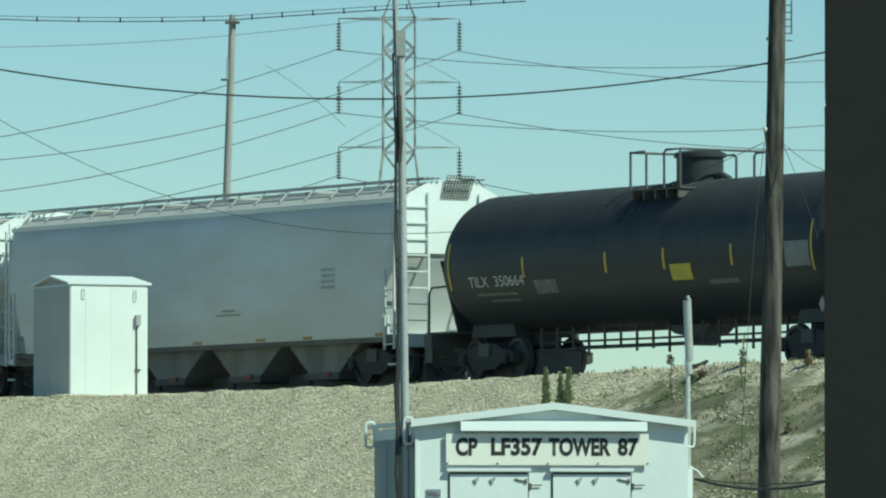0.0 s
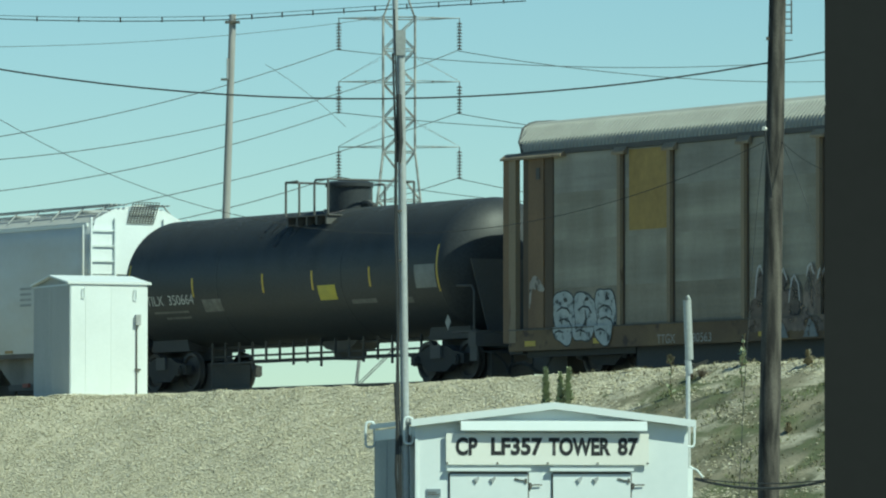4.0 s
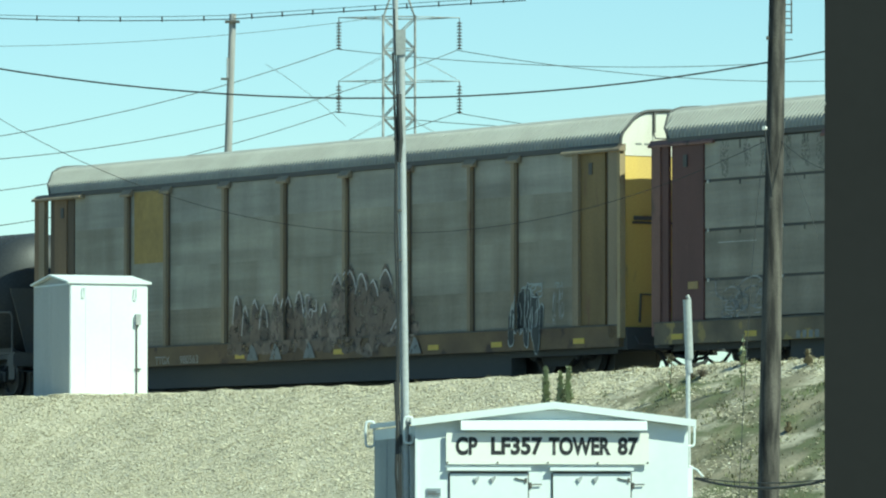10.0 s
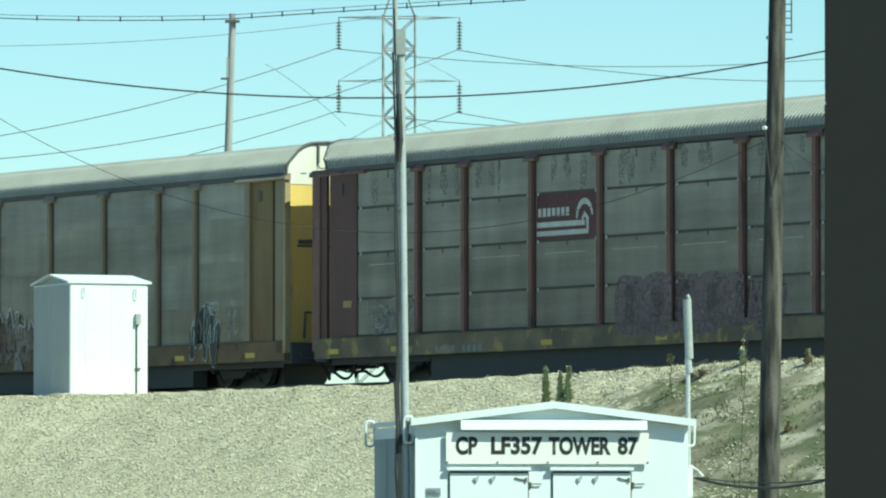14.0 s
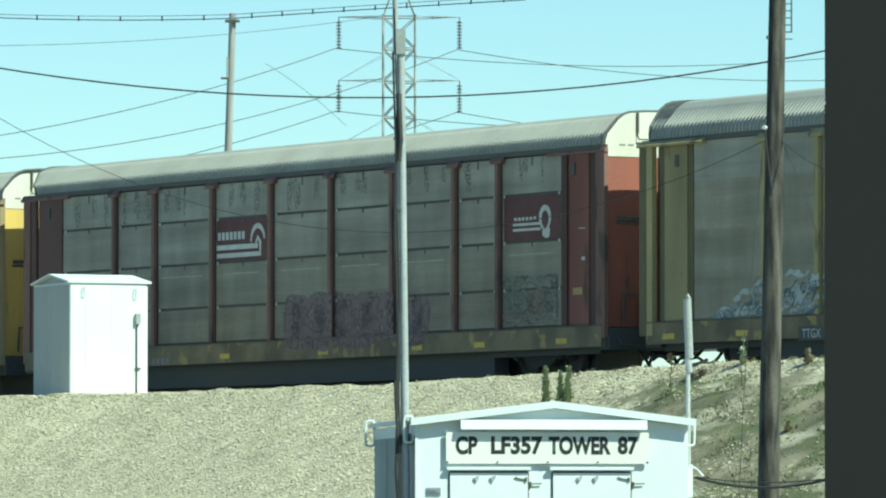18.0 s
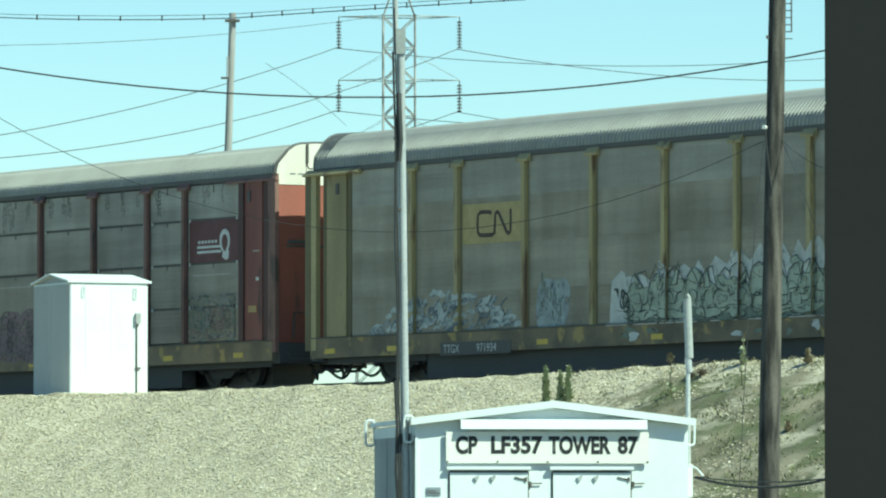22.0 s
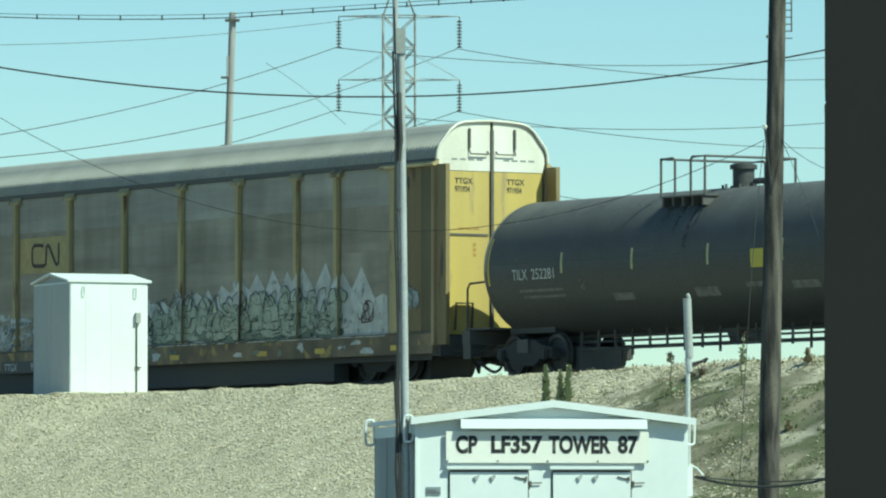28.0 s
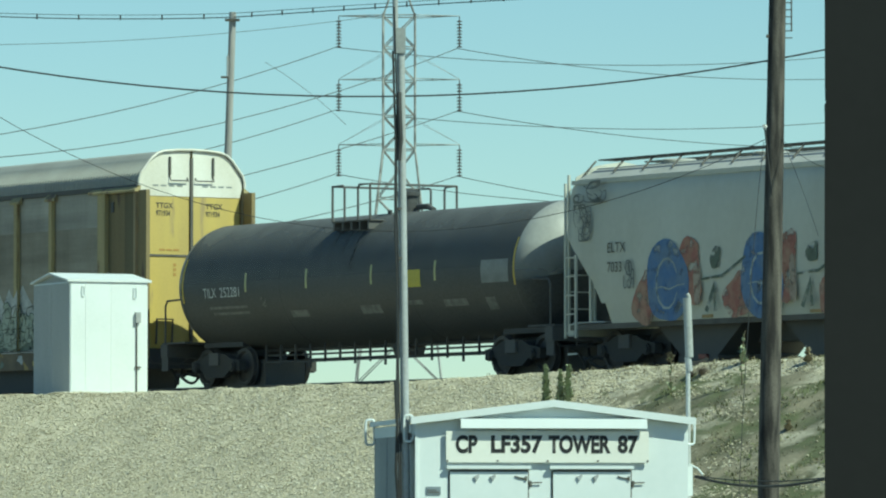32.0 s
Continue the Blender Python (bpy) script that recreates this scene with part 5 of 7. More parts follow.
for i in range(7):
    sh.append((rect(-3.65 + i * 0.19, -3.52 + i * 0.19, 3.53, 3.72), 0, 1))
arc = [(-1.75 + 0.32 * math.cos(a), 3.45 + 0.38 * math.sin(a)) for a in [math.pi * (1.0 - i / 9 * 0.95) for i in range(10)]]
sh.append((stroke(arc, 0.13), 0, 1))
sh.append((stroke([(-1.85, 3.42), (-1.75, 3.55), (-1.64, 3.44), (-1.63, 3.15)], 0.12), 0, 1))
lay("logo", rack_b, sh, [white_ink], "white bars and wheel-like logo shape", near=-1.502)
sh = [(rect(9.6, 10.75, 3.36, 3.42), 0, 1), (rect(9.6, 10.75, 3.24, 3.30), 0, 1)]
for i in range(6):
    sh.append((rect(9.65 + i * 0.16, 9.76 + i * 0.16, 3.48, 3.55), 0, 1))
ring_pts = [(10.93 + 0.2 * math.cos(a), 3.5 + 0.24 * math.sin(a)) for a in [-1.2 + i * 5.6 / 14 for i in range(15)]]
sh.append((stroke(ring_pts, 0.13), 0, 1))
sh.append((blob(10.98, 3.17, 0.34, 0.2, random.Random(6)), 0, 1))
lay("logo", rack_b, sh, [white_ink], "white ring-shaped logo with bars", near=-1.502)
for i in range(9):
    if i != 4:
        boxes("stencil_bar", M["grey_ink"], rack_b, (-7.9 + i * 0.23, -7.76 + i * 0.23, -1.577, -1.571, 0.58, 0.74), label="faded grey stencil mark on the sill")
for a, b in zip((-11.5,) + POSTS_B, POSTS_B + (11.72,)):
    for z in ROWS[1:4]:
        for x in (a + 0.2, b - 0.2):
            boxes("panel_catch", M["white_ink"], rack_b, (x - 0.025, x + 0.025, -1.515, -1.49, z - 0.05, z + 0.02))
        boxes("joint_shadow_strip", M["black"], rack_b, (a + 0.1, b - 0.1, -1.484, -1.482, z - 0.018, z + 0.018))
    dx, dl = (a + b) / 2, rng.uniform(0.5, 0.95)
    sh = []
    for _ in range(3):
        wx, ww, wl = dx + rng.uniform(-0.35, 0.35) * (b - a), rng.uniform(0.1, 0.32), dl * rng.uniform(0.6, 1.1)
        sh.append((blob(wx, 4.92 - wl / 2, ww, wl, random.Random(int(wx * 91)), 0.0, rough=0.18, square=4), 0, 1 + 0.2 * _))
    lay("dirt_streak", rack_b, sh, [grime], "dark dirt streaks run down a panel")
    for z in (ROWS[4] - 0.02, ROWS[3] - 0.03, ROWS[2] - 0.03):
        boxes("panel_rod", M["rail_grey"], rack_b, (dx - 0.022, dx + 0.022, -1.502, -1.491, z - (0.2 if z > 4.5 else 0.09), z))
    if (b - a) > 2.3:
        boxes("pale_scrape", M["pale_ink"], rack_b, (a + rng.uniform(0.2, 0.6), b - rng.uniform(0.3, 0.8), -1.494, -1.4915, 2.70, 2.725), label="pale horizontal scrape on a panel")
lay("graffiti", rack_b, scribble(-11.0, -8.95, 1.1, 1.95, 11, rng, 0, 0.045, 6, 16), [paint("faint grey scribble", (0.36, 0.36, 0.35), worn=(0.7, 6.0))], "thin white graffiti scribble", posts=())
sh = []
for i in range(6):
    cx = 0.05 + i * 1.08
    sh += [(blob(cx, 1.45 - 0.12 * (i > 4), 1.14, 1.35 - 0.2 * (i > 3), random.Random(i + 210), 0, rough=0.06, square=5), 0, 1 + i % 2), (blob(cx + 0.02, 1.5, 0.5, 0.75, random.Random(i + 220), 0, rough=0.15), 1, 3)]
lay("graffiti", rack_b, sh, [purple, paint("dark purple graffiti line", (0.16, 0.125, 0.13), worn=(0.5, 3.0))], "dull purple graffiti fading into the panels", sill=-1.58, posts=POSTS_B[3:6])
sh = scribble(9.2, 11.4, 1.1, 2.2, 14, rng, 0, 0.05) + scribble(9.2, 11.4, 1.2, 2.2, 12, rng, 1, 0.045) + scribble(9.4, 11.2, 1.1, 1.9, 7, rng, 2, 0.06)
lay("graffiti", rack_b, sh, [teal, paint("dim grey scrawl", (0.30, 0.31, 0.30), worn=(0.6, 5.0)), paint("dim pink scrawl", (0.25, 0.18, 0.165), worn=(0.7, 5.0))], "dim teal and pink graffiti scrawl", posts=())

for sx in (-11.85, 12.3):
    boxes("sticker", M["dim_reflector"], rack_b, (sx - 0.19, sx + 0.19, -1.535, -1.5215, 1.74, 1.9), label="yellow reflective sticker on the corner panel")
boxes("notice_tag", M["white_ink"], rack_b, (12.45, 12.58, -1.525, -1.512, 2.5, 2.58), label="small white tag on the corner panel")
boxes("notice_tag", M["pale_ink"], rack_b, (12.32, 12.6, -1.525, -1.512, 3.2, 3.23), label="thin pale line stencilled on the corner panel")

# third autorack: logo board, number, spiked green letters, dusty blue letters
boxes("logo_board", board, rack_c, (-6.68, -4.1, -1.5, -1.493, 3.02, 3.93), label="faded yellow logo board")
sh = [(stroke([(-5.42, 3.7), (-5.6, 3.73), (-5.9, 3.73), (-6.0, 3.66), (-6.02, 3.45), (-6.0, 3.28), (-5.92, 3.21), (-5.7, 3.2), (-5.38, 3.2), (-5.3, 3.24), (-5.28, 3.5), (-5.26, 3.68), (-5.18, 3.72), (-5.1, 3.66), (-4.92, 3.42), (-4.78, 3.24), (-4.7, 3.21), (-4.63, 3.26), (-4.62, 3.5), (-4.62, 3.76)], 0.1, 0.9), 0, 1)]
lay("logo", rack_c, sh, [brown_ink], "dark brown rounded stroke logo", near=-1.502)
boxes("number_board", M["black"], rack_c, (-7.5, -4.5, -1.58, -1.572, 0.5, 0.8))
lettering("TTGX", 0.27, M["white_ink"], rack_c, (-7.36, -1.583, 0.56), 0.95, label="white stencilled reporting mark")
lettering("971934", 0.27, M["white_ink"], rack_c, (-5.95, -1.583, 0.56), 1.05, label="white stencilled number")
crown = random.Random(64)
saw, x = [], -0.5
while x < 10.3:
    env = math.exp(-((x - 6.4) / 4.2) ** 2)
    top, dip, w = 2.12 + 0.62 * env + crown.uniform(-0.08, 0.2), 1.95 + 0.32 * env + crown.uniform(-0.1, 0.08), crown.uniform(0.5, 1.0)
    saw += [(x, dip), (x + w * crown.uniform(0.42, 0.58), top)]
    x += w
saw += [(10.65, 1.9), (11.0, 2.0), (11.2, 1.95), (11.25, 1.0), (-0.6, 1.0), (-0.55, 1.5)]
sh = [(saw, 0, 1)]
sh += letters(0.1, 9.1, 1.02, 1.5, 8, crown, 3, 2, 2, 0.0, 0.02, 1, 1.2, 0.16)


def bubble(cx, cz, w, h, seed, layer, rough=0.1, square=3, rim=0.045):
    return [(blob(cx, cz, w + rim, h + rim, random.Random(seed), 0, rough=rough, square=square), 2, layer), (blob(cx, cz, w, h, random.Random(seed), 0, rough=rough, square=square), 1, layer + 0.4)]


x, i = 0.2, 0
while x < 9.1:
    w = crown.uniform(0.5, 0.95)
    h = crown.uniform(0.5, 0.72) + 0.2 * (4.5 < x < 7.5)
    cx = x + w / 2
    sh += bubble(cx, 1.24 + h / 2, w, h, i + 400, 5 + i % 3, 0.16, 2.6, 0.035)
    if i % 2:
        sh += bubble(cx + crown.uniform(-0.1, 0.3), 1.3 + h, w * 0.7, 0.34, i + 420, 9 + i % 2, 0.25, 2.2, 0.035)
    else:
        sh += bubble(cx - crown.uniform(-0.2, 0.2), 1.2, w * 1.1, 0.22, i + 440, 9 + i % 2, 0.2, 2.4, 0.03)
    if i % 3 != 1:
        sh += bubble(cx + crown.uniform(-0.15, 0.15), 1.2 + h * 0.55, w * 0.4, h * 0.36, i + 460, 11, 0.2, 2.2, 0.03)
    if i % 2 == 0:
        top = 1.3 + h + crown.uniform(0.15, 0.4)
        lean = crown.uniform(-0.2, 0.25)
        sh.append(([(cx - 0.13, 1.1 + h), (cx + lean, top), (cx + 0.16, 1.12 + h)], 2, 11.6))
        sh.append(([(cx - 0.09, 1.12 + h), (cx + lean, top - 0.09), (cx + 0.12, 1.14 + h)], 1, 11.8))
    sh.append((stroke([(x, 1.7), (x + w * 0.2, 1.95 + crown.uniform(0, 0.2)), (x + w * 0.55, 2.15 + crown.uniform(-0.1, 0.15)), (x + w * 0.8, 2.08 + crown.uniform(-0.1, 0.2)), (x + w * 0.95, 1.85)], 0.035), 2, 13))
    x += w * 0.9
    i += 1
for i in range(30):
    cx, cz = 0.2 + i * 0.31 + crown.uniform(-0.15, 0.15), crown.uniform(1.12, 2.0)
    rx, rz, a0, turn = crown.uniform(0.1, 0.26), crown.uniform(0.1, 0.26), crown.uniform(0, 6.28), crown.choice((-1, 1)) * crown.uniform(1.5, 3.2)
    sh.append((stroke([(cx + rx * math.cos(a0 + turn * k / 9), cz + rz * math.sin(a0 + turn * k / 9)) for k in range(10)], 0.035), 2, 13))
for i in range(14):
    cx, cz = crown.uniform(0.3, 9.0), crown.uniform(1.1, 1.9)
    sh.append((stroke([(cx, cz), (cx + crown.uniform(0.1, 0.25), cz + crown.uniform(-0.05, 0.05)), (cx + crown.uniform(0.3, 0.5), cz + crown.uniform(-0.1, 0.1))], 0.03), 2, 13))
sh += scribble(9.9, 10.6, 1.35, 1.85, 9, crown, 4, 0.035)
sh += scribble(-0.4, 0.2, 1.3, 1.8, 7, crown, 2, 0.06)
for i in range(13):
    sh.append((blob(crown.uniform(-1.0, 10.9), crown.uniform(0.66, 0.92), crown.uniform(0.15, 0.5), crown.uniform(0.08, 0.2), random.Random(i + 70), 0, rough=0.2), crown.choice((0, 3, 3)), 2))
lay("graffiti", rack_c, sh, [paint("chalky graffiti fill", (0.58, 0.59, 0.565), (0.44, 0.45, 0.43), contrast=0.3, worn=(0.95, 4.0)), green, paint("dark green graffiti outline", (0.075, 0.09, 0.075), worn=(1.0, 5.0)), paint("grey-green overspray", (0.20, 0.24, 0.19), worn=(0.85, 4.0)), paint("brown graffiti line", (0.13, 0.085, 0.07), worn=(0.9, 5.0))], "spiked pale green graffiti lettering with dark outlines", sill=-1.58, posts=POSTS[3:])
haze = random.Random(31)
sh = []
for i in range(120):
    x = haze.uniform(-10.5, -4.2)
    high = 1.1 + 0.85 * max(0.0, 1 - abs((x + 7.3) / 3.3) ** 2.5)
    z = haze.uniform(1.08, high)
    ln = haze.uniform(0.2, 0.75)
    sh.append((stroke([(x - ln / 2, z - 0.05), (x - ln / 6, z + haze.uniform(-0.03, 0.06)), (x + ln / 6, z), (x + ln / 2, z + haze.uniform(-0.06, 0.08))], haze.uniform(0.07, 0.15)), haze.choice((0, 1, 1, 3, 2)), 1 + i * 0.03))
for i in range(10):
    x = -9.4 + i * 0.5 + haze.uniform(-0.1, 0.1)
    sh.append((stroke([(x, 1.2), (x + 0.1, 1.4), (x + haze.uniform(-0.1, 0.3), 1.6), (x + 0.2, haze.uniform(1.65, 1.85))], 0.07), 2 if i % 2 else 0, 6))
lay("graffiti", rack_c, sh, [sky_blue, pale, paint("slate graffiti line", (0.15, 0.18, 0.205), worn=(0.8, 5.0)), paint("grey dusty graffiti", (0.30, 0.325, 0.33), (0.22, 0.24, 0.245), worn=(0.7, 5.0))], "dusty blue and white ragged graffiti", posts=POSTS[0:2])
sh = [(blob(-2.9, 1.55, 1.3, 1.2, random.Random(91), 0, rough=0.08, square=4), 0, 1)]
for i in range(26):
    x, z = haze.uniform(-3.4, -2.4), haze.uniform(1.1, 2.1)
    sh.append((stroke([(x, z - 0.15), (x + haze.uniform(-0.1, 0.1), z), (x + haze.uniform(-0.15, 0.15), z + 0.18)], haze.uniform(0.06, 0.13)), haze.choice((0, 1, 2)), 2 + i * 0.05))
lay("graffiti", rack_c, sh, [sky_blue, paint("pale blue-grey graffiti", (0.36, 0.40, 0.40), worn=(0.7, 5.0)), teal], "dusty blue graffiti figure", posts=())
lay("graffiti", rack_c, letters(12.08, 12.65, 1.6, 2.15, 2, rng, 0, 1, 1, 0, 0.04, 2), [sky_blue, teal], "small pale blue tag", near=-1.524)

# cream hopper: marks and bright letters; grey hopper: stencils
lettering("ELTX", 0.32, M["ink"], hop_b, (-7.68, -1.575, 2.6), 1.0, label="dark stencilled reporting mark")
lettering("7033", 0.32, M["ink"], hop_b, (-7.68, -1.575, 2.17), 0.95, label="dark stencilled number")
hop_paints = [blue, red, sky_blue, red, paint("dark green graffiti paint", (0.13, 0.16, 0.12), worn=(0.7, 5.0)), paint("faded pink-tan paint", (0.40, 0.32, 0.25), worn=(0.75, 5.0))]
for cx, k in ((-5.2, 0), (-1.6, 1), (1.9, 2)):
    sh = [(blob(cx - 1.0, 1.5, 1.0, 0.95, random.Random(k), 0.3), 1, 1), (blob(cx + 0.75, 2.1, 0.95, 1.35, random.Random(k + 5), 0.0), 1, 1), (blob(cx + 1.05, 1.8, 0.26, 1.0, random.Random(k + 8)), 5, 2),
           (blob(cx - 0.1, 1.9, 1.6, 1.8, random.Random(k + 9), 0.0, rough=0.05, square=2.3), 0, 3)]
    sh += [(stroke([(cx - 0.1 + 0.42 * math.cos(a), 1.85 + 0.55 * math.sin(a)) for a in [0.4 + i * 0.5 for i in range(12)]], 0.07), 2, 5), (stroke([(cx - 0.6, 1.75), (cx - 0.3, 1.78), (cx, 1.72), (cx + 0.3, 1.8), (cx + 0.6, 1.82)], 0.04), 2, 5)]
    sh += [(blob(cx + 1.75, 2.35, 0.4, 0.45, random.Random(k + 20)), 4, 2), (stroke([(cx + 1.4, 1.2), (cx + 1.7, 1.75), (cx + 1.75, 1.2)], 0.2), 4, 2), (stroke([(cx + 1.2, 1.9), (cx + 2.0, 1.95), (cx + 2.9, 2.35)], 0.07), 4, 3)]
    lay("graffiti", hop_b, sh, hop_paints, "bright blue and red graffiti letter", near=-1.565)
sh = scribble(-9.1, -8.3, 2.9, 3.7, 14, rng, 0, 0.035) + scribble(-9.0, -7.7, 3.75, 4.2, 9, rng, 0, 0.05) + scribble(-7.0, -6.6, 1.8, 2.4, 8, rng, 0, 0.04)
lay("graffiti", hop_b, sh, [paint("thin grey scrawl", (0.20, 0.21, 0.20))], "thin grey scrawled tags", near=-1.565)
sh = [(rect(6.15, 6.75, 2.72 - i * 0.14, 2.66 - i * 0.14), 0, 1) for i in range(4)] + [(rect(1.2, 2.4, 1.72, 1.75), 1, 1), (rect(1.5, 2.1, 1.82, 1.86), 1, 1)]
lay("stencil_bar", hop_a, sh, [paint("dim grey stencil", (0.38, 0.40, 0.41)), paint("dim tan stencil", (0.34, 0.31, 0.24))], "faded grey stencil lines", near=-1.562)


# ---- huts ----
def loop_handle(name, parent, x, y, z0, z1, w, axis, mat, r=0.012):
    bm = bmesh.new()
    k = w / 2
    pts = [(-0.9, 0.0), (-1.0, 0.12), (-0.75, 0.5), (0.0, 0.5)]
    ring = []
    n = 16
    h = (z1 - z0) / 2
    for i in range(n + 1):
        a = 2 * math.pi * i / n
        u = k * math.copysign(abs(math.cos(a)) ** 0.5, math.cos(a))
        v = h * math.copysign(abs(math.sin(a)) ** 0.35, math.sin(a))
        p = (x + u, y, (z0 + z1) / 2 + v) if axis == "x" else (x, y + u, (z0 + z1) / 2 + v)
        ring.append(p)
    pipe(bm, ring, r, 6)
    return part(name, bm, mat, parent, "looped lifting handle")


def make_shed():
    shed = thing("equipment_shed", pose(-8.454, 160.96, 4.86, 0, 0, 24), "white painted metal equipment shed with shallow gabled roof on the embankment", "shed")
    boxes("body", M["white"], shed, (-0.99, 0.99, -1.22, 1.22, 0, 2.745))
    for x0, x1 in ((-0.97, -0.60), (-0.596, 0.05), (0.054, 0.95)):
        boxes("wall_panel", M["white"], shed, (x0, x1, -1.234, -1.215, 0.04, 2.735))
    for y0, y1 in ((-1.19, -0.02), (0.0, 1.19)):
        boxes("side_panel", M["shed_shade"], shed, (-1.004, -0.985, y0, y1, 0.04, 2.70), label="white side panel in a shaded grey")
    for s in (-1, 1):
        bm = bmesh.new()
        prism(bm, [(s * 1.255, 2.745), (s * 1.255, 2.785), (0.0, 2.985), (0.0, 2.945)], -1.07, 1.07, "x")
        part("roof_sheet", bm, M["white"], shed)
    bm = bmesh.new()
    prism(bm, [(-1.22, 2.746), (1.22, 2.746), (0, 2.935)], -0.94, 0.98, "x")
    part("gable", bm, M["shed_shade"], shed)
    boxes("eave_trim", M["white"], shed, (-1.06, 1.075, -1.275, -1.256, 2.735, 2.79))
    loop_handle("lifting_handle", shed, -0.66, -1.262, 2.40, 2.64, 0.07, "x", M["white"], 0.01)
    loop_handle("lifting_handle", shed, 0.66, -1.262, 2.36, 2.62, 0.07, "x", M["white"], 0.01)
    boxes("meter_box", M["galv"], shed, (0.66, 0.78, -1.33, -1.234, 1.77, 2.02))
    bm = bmesh.new()
    rod(bm, (0.70, -1.26, 0.0), (0.70, -1.26, 1.77), 0.017, 8)
    part("conduit", bm, M["rail_grey"], shed)
    for z in (0.70,):
        boxes("clamp", M["rail_grey"], shed, (0.66, 0.80, -1.285, -1.234, z, z + 0.03))
    boxes("footing", M["concrete"], shed, (-1.05, 1.05, -1.28, 1.28, -0.14, 0.0))
    return shed


def make_house():
    house = thing("signal_house", pose(0.798, 62.47, 0, 0, 0, 8.8), "white metal railway signal house with low gabled roof and name board", "signal house")
    W, L = 1.26, 1.29
    boxes("body", M["white"], house, (-W, W, -L, L, 0.12, 2.60))
    boxes("footing", M["concrete"], house, (-W - 0.05, W + 0.05, -L - 0.05, L + 0.05, 0.0, 0.12))
    bm = bmesh.new()
    prism(bm, [(-W, 2.60), (W, 2.60), (0, 2.755)], -L + 0.0, L, "y")
    part("gable", bm, M["white"], house)
    for s in (-1, 1):
        bm = bmesh.new()
        prism(bm, [(0, 2.765), (s * (W + 0.035), 2.612), (s * (W + 0.035), 2.657), (0, 2.815)], -L - 0.085, L + 0.1, "y")
        part("roof_sheet", bm, M["white"], house)
        bm = bmesh.new()
        prism(bm, [(0, 2.755), (s * (W + 0.055), 2.595), (s * (W + 0.055), 2.66), (0, 2.82)], -L - 0.10, -L - 0.086, "y")
        part("barge_board", bm, M["white"], house)
    boxes("front_trim", M["white"], house, (-W - 0.004, -W + 0.02, -L - 0.012, -L - 0.001, 0.12, 2.6))
    # light hood over the board
    bm = bmesh.new()
    prism(bm, [(-L, 2.655), (-L - 0.105, 2.645), (-L - 0.12, 2.56), (-L - 0.105, 2.56), (-L - 0.095, 2.62), (-L, 2.63)], -0.86, 0.86, "x")
    part("light_hood", bm, M["white"], house)
    # name board
    boxes("name_board", M["board_white"], house, (-0.985, 0.885, -L - 0.045, -L - 0.03, 2.25, 2.535))
    for bx in (-0.8, 0.7):
        boxes("board_bracket", M["galv"], house, (bx - 0.03, bx + 0.03, -L - 0.029, -L - 0.001, 2.26, 2.5))
    for word, x, w in (("CP", -0.885, 0.20), ("LF357", -0.56, 0.475), ("TOWER", -0.03, 0.575), ("87", 0.61, 0.19)):
        ob = lettering(word, 0.21, M["letter_black"], house, (0, 0, 0), 1.0, (0, 0, 0), label="bold black lettering on the name board", thick=0.0085)
        xs = [v.co.x for v in ob.data.vertices]
        ys = [v.co.y for v in ob.data.vertices]
        ob.data.transform(Matrix.Translation((x - 0.012, -L - 0.048, 2.333)) @ Matrix.Diagonal((w / (max(xs) - min(xs)), 1, 0.166 / (max(ys) - min(ys)), 1)) @ Matrix.Rotation(radians(90), 4, "X") @ Matrix.Translation((-min(xs), -min(ys), 0)))
    for i in range(5):
        bm = bmesh.new()
        rod(bm, (-0.975 + i * 0.4625, -L - 0.053, 2.264), (-0.975 + i * 0.4625, -L - 0.043, 2.264), 0.009, 8)
        part("bolt", bm, M["rail_grey"], house)
    # doors
    for x0 in (-0.95, 0.0):
        boxes("drip_rail", M["white"], house, (x0 - 0.03, x0 + 0.745, -L - 0.055, -L - 0.001, 2.192, 2.222))
        d = boxes("door", M["white"], house, (x0 + 0.005, x0 + 0.72, -L - 0.022, -L - 0.003, 0.25, 2.165))
        boxes("door_gap", M["black"], house, (x0 - 0.008, x0 + 0.006, -L - 0.008, -L - 0.001, 0.25, 2.172), (x0 + 0.719, x0 + 0.733, -L - 0.008, -L - 0.001, 0.25, 2.172), (x0 + 0.006, x0 + 0.719, -L - 0.008, -L - 0.001, 2.164, 2.184))
        for hx in (0.22, 0.37):
            bm = bmesh.new()
            prism(bm, [(x0 + hx, 2.12), (x0 + hx + 0.05, 2.145), (x0 + hx + 0.05, 2.12), (x0 + hx + 0.025, 2.08)], -L - 0.04, -L - 0.022, "y")
            part("hook", bm, M["galv"], d)
        bm = bmesh.new()
        pipe(bm, [(x0 + 0.6, -L - 0.03, 2.125), (x0 + 0.65, -L - 0.031, 2.11), (x0 + 0.7, -L - 0.031, 2.105)], 0.006)
        quad_box(bm, x0 + 0.695, x0 + 0.712, -L - 0.036, -L - 0.0225, 2.085, 2.125)
        part("latch", bm, M["rail_grey"], d, "dark steel door latch")
        bm = bmesh.new()
        pipe(bm, [(x0 + 0.735, -L - 0.02, 2.06), (x0 + 0.78, -L - 0.021, 2.068), (x0 + 0.85, -L - 0.02, 2.068)], 0.006)
        quad_box(bm, x0 + 0.735, x0 + 0.755, -L - 0.025, -L - 0.001, 2.03, 2.085)
        part("latch_keeper", bm, M["rail_grey"], house)
    boxes("notice_plate", M["plate_grey"], house, (-1.16, -1.03, -L - 0.012, -L - 0.002, 1.96, 2.03), label="small blue-grey notice plate with plain bars")
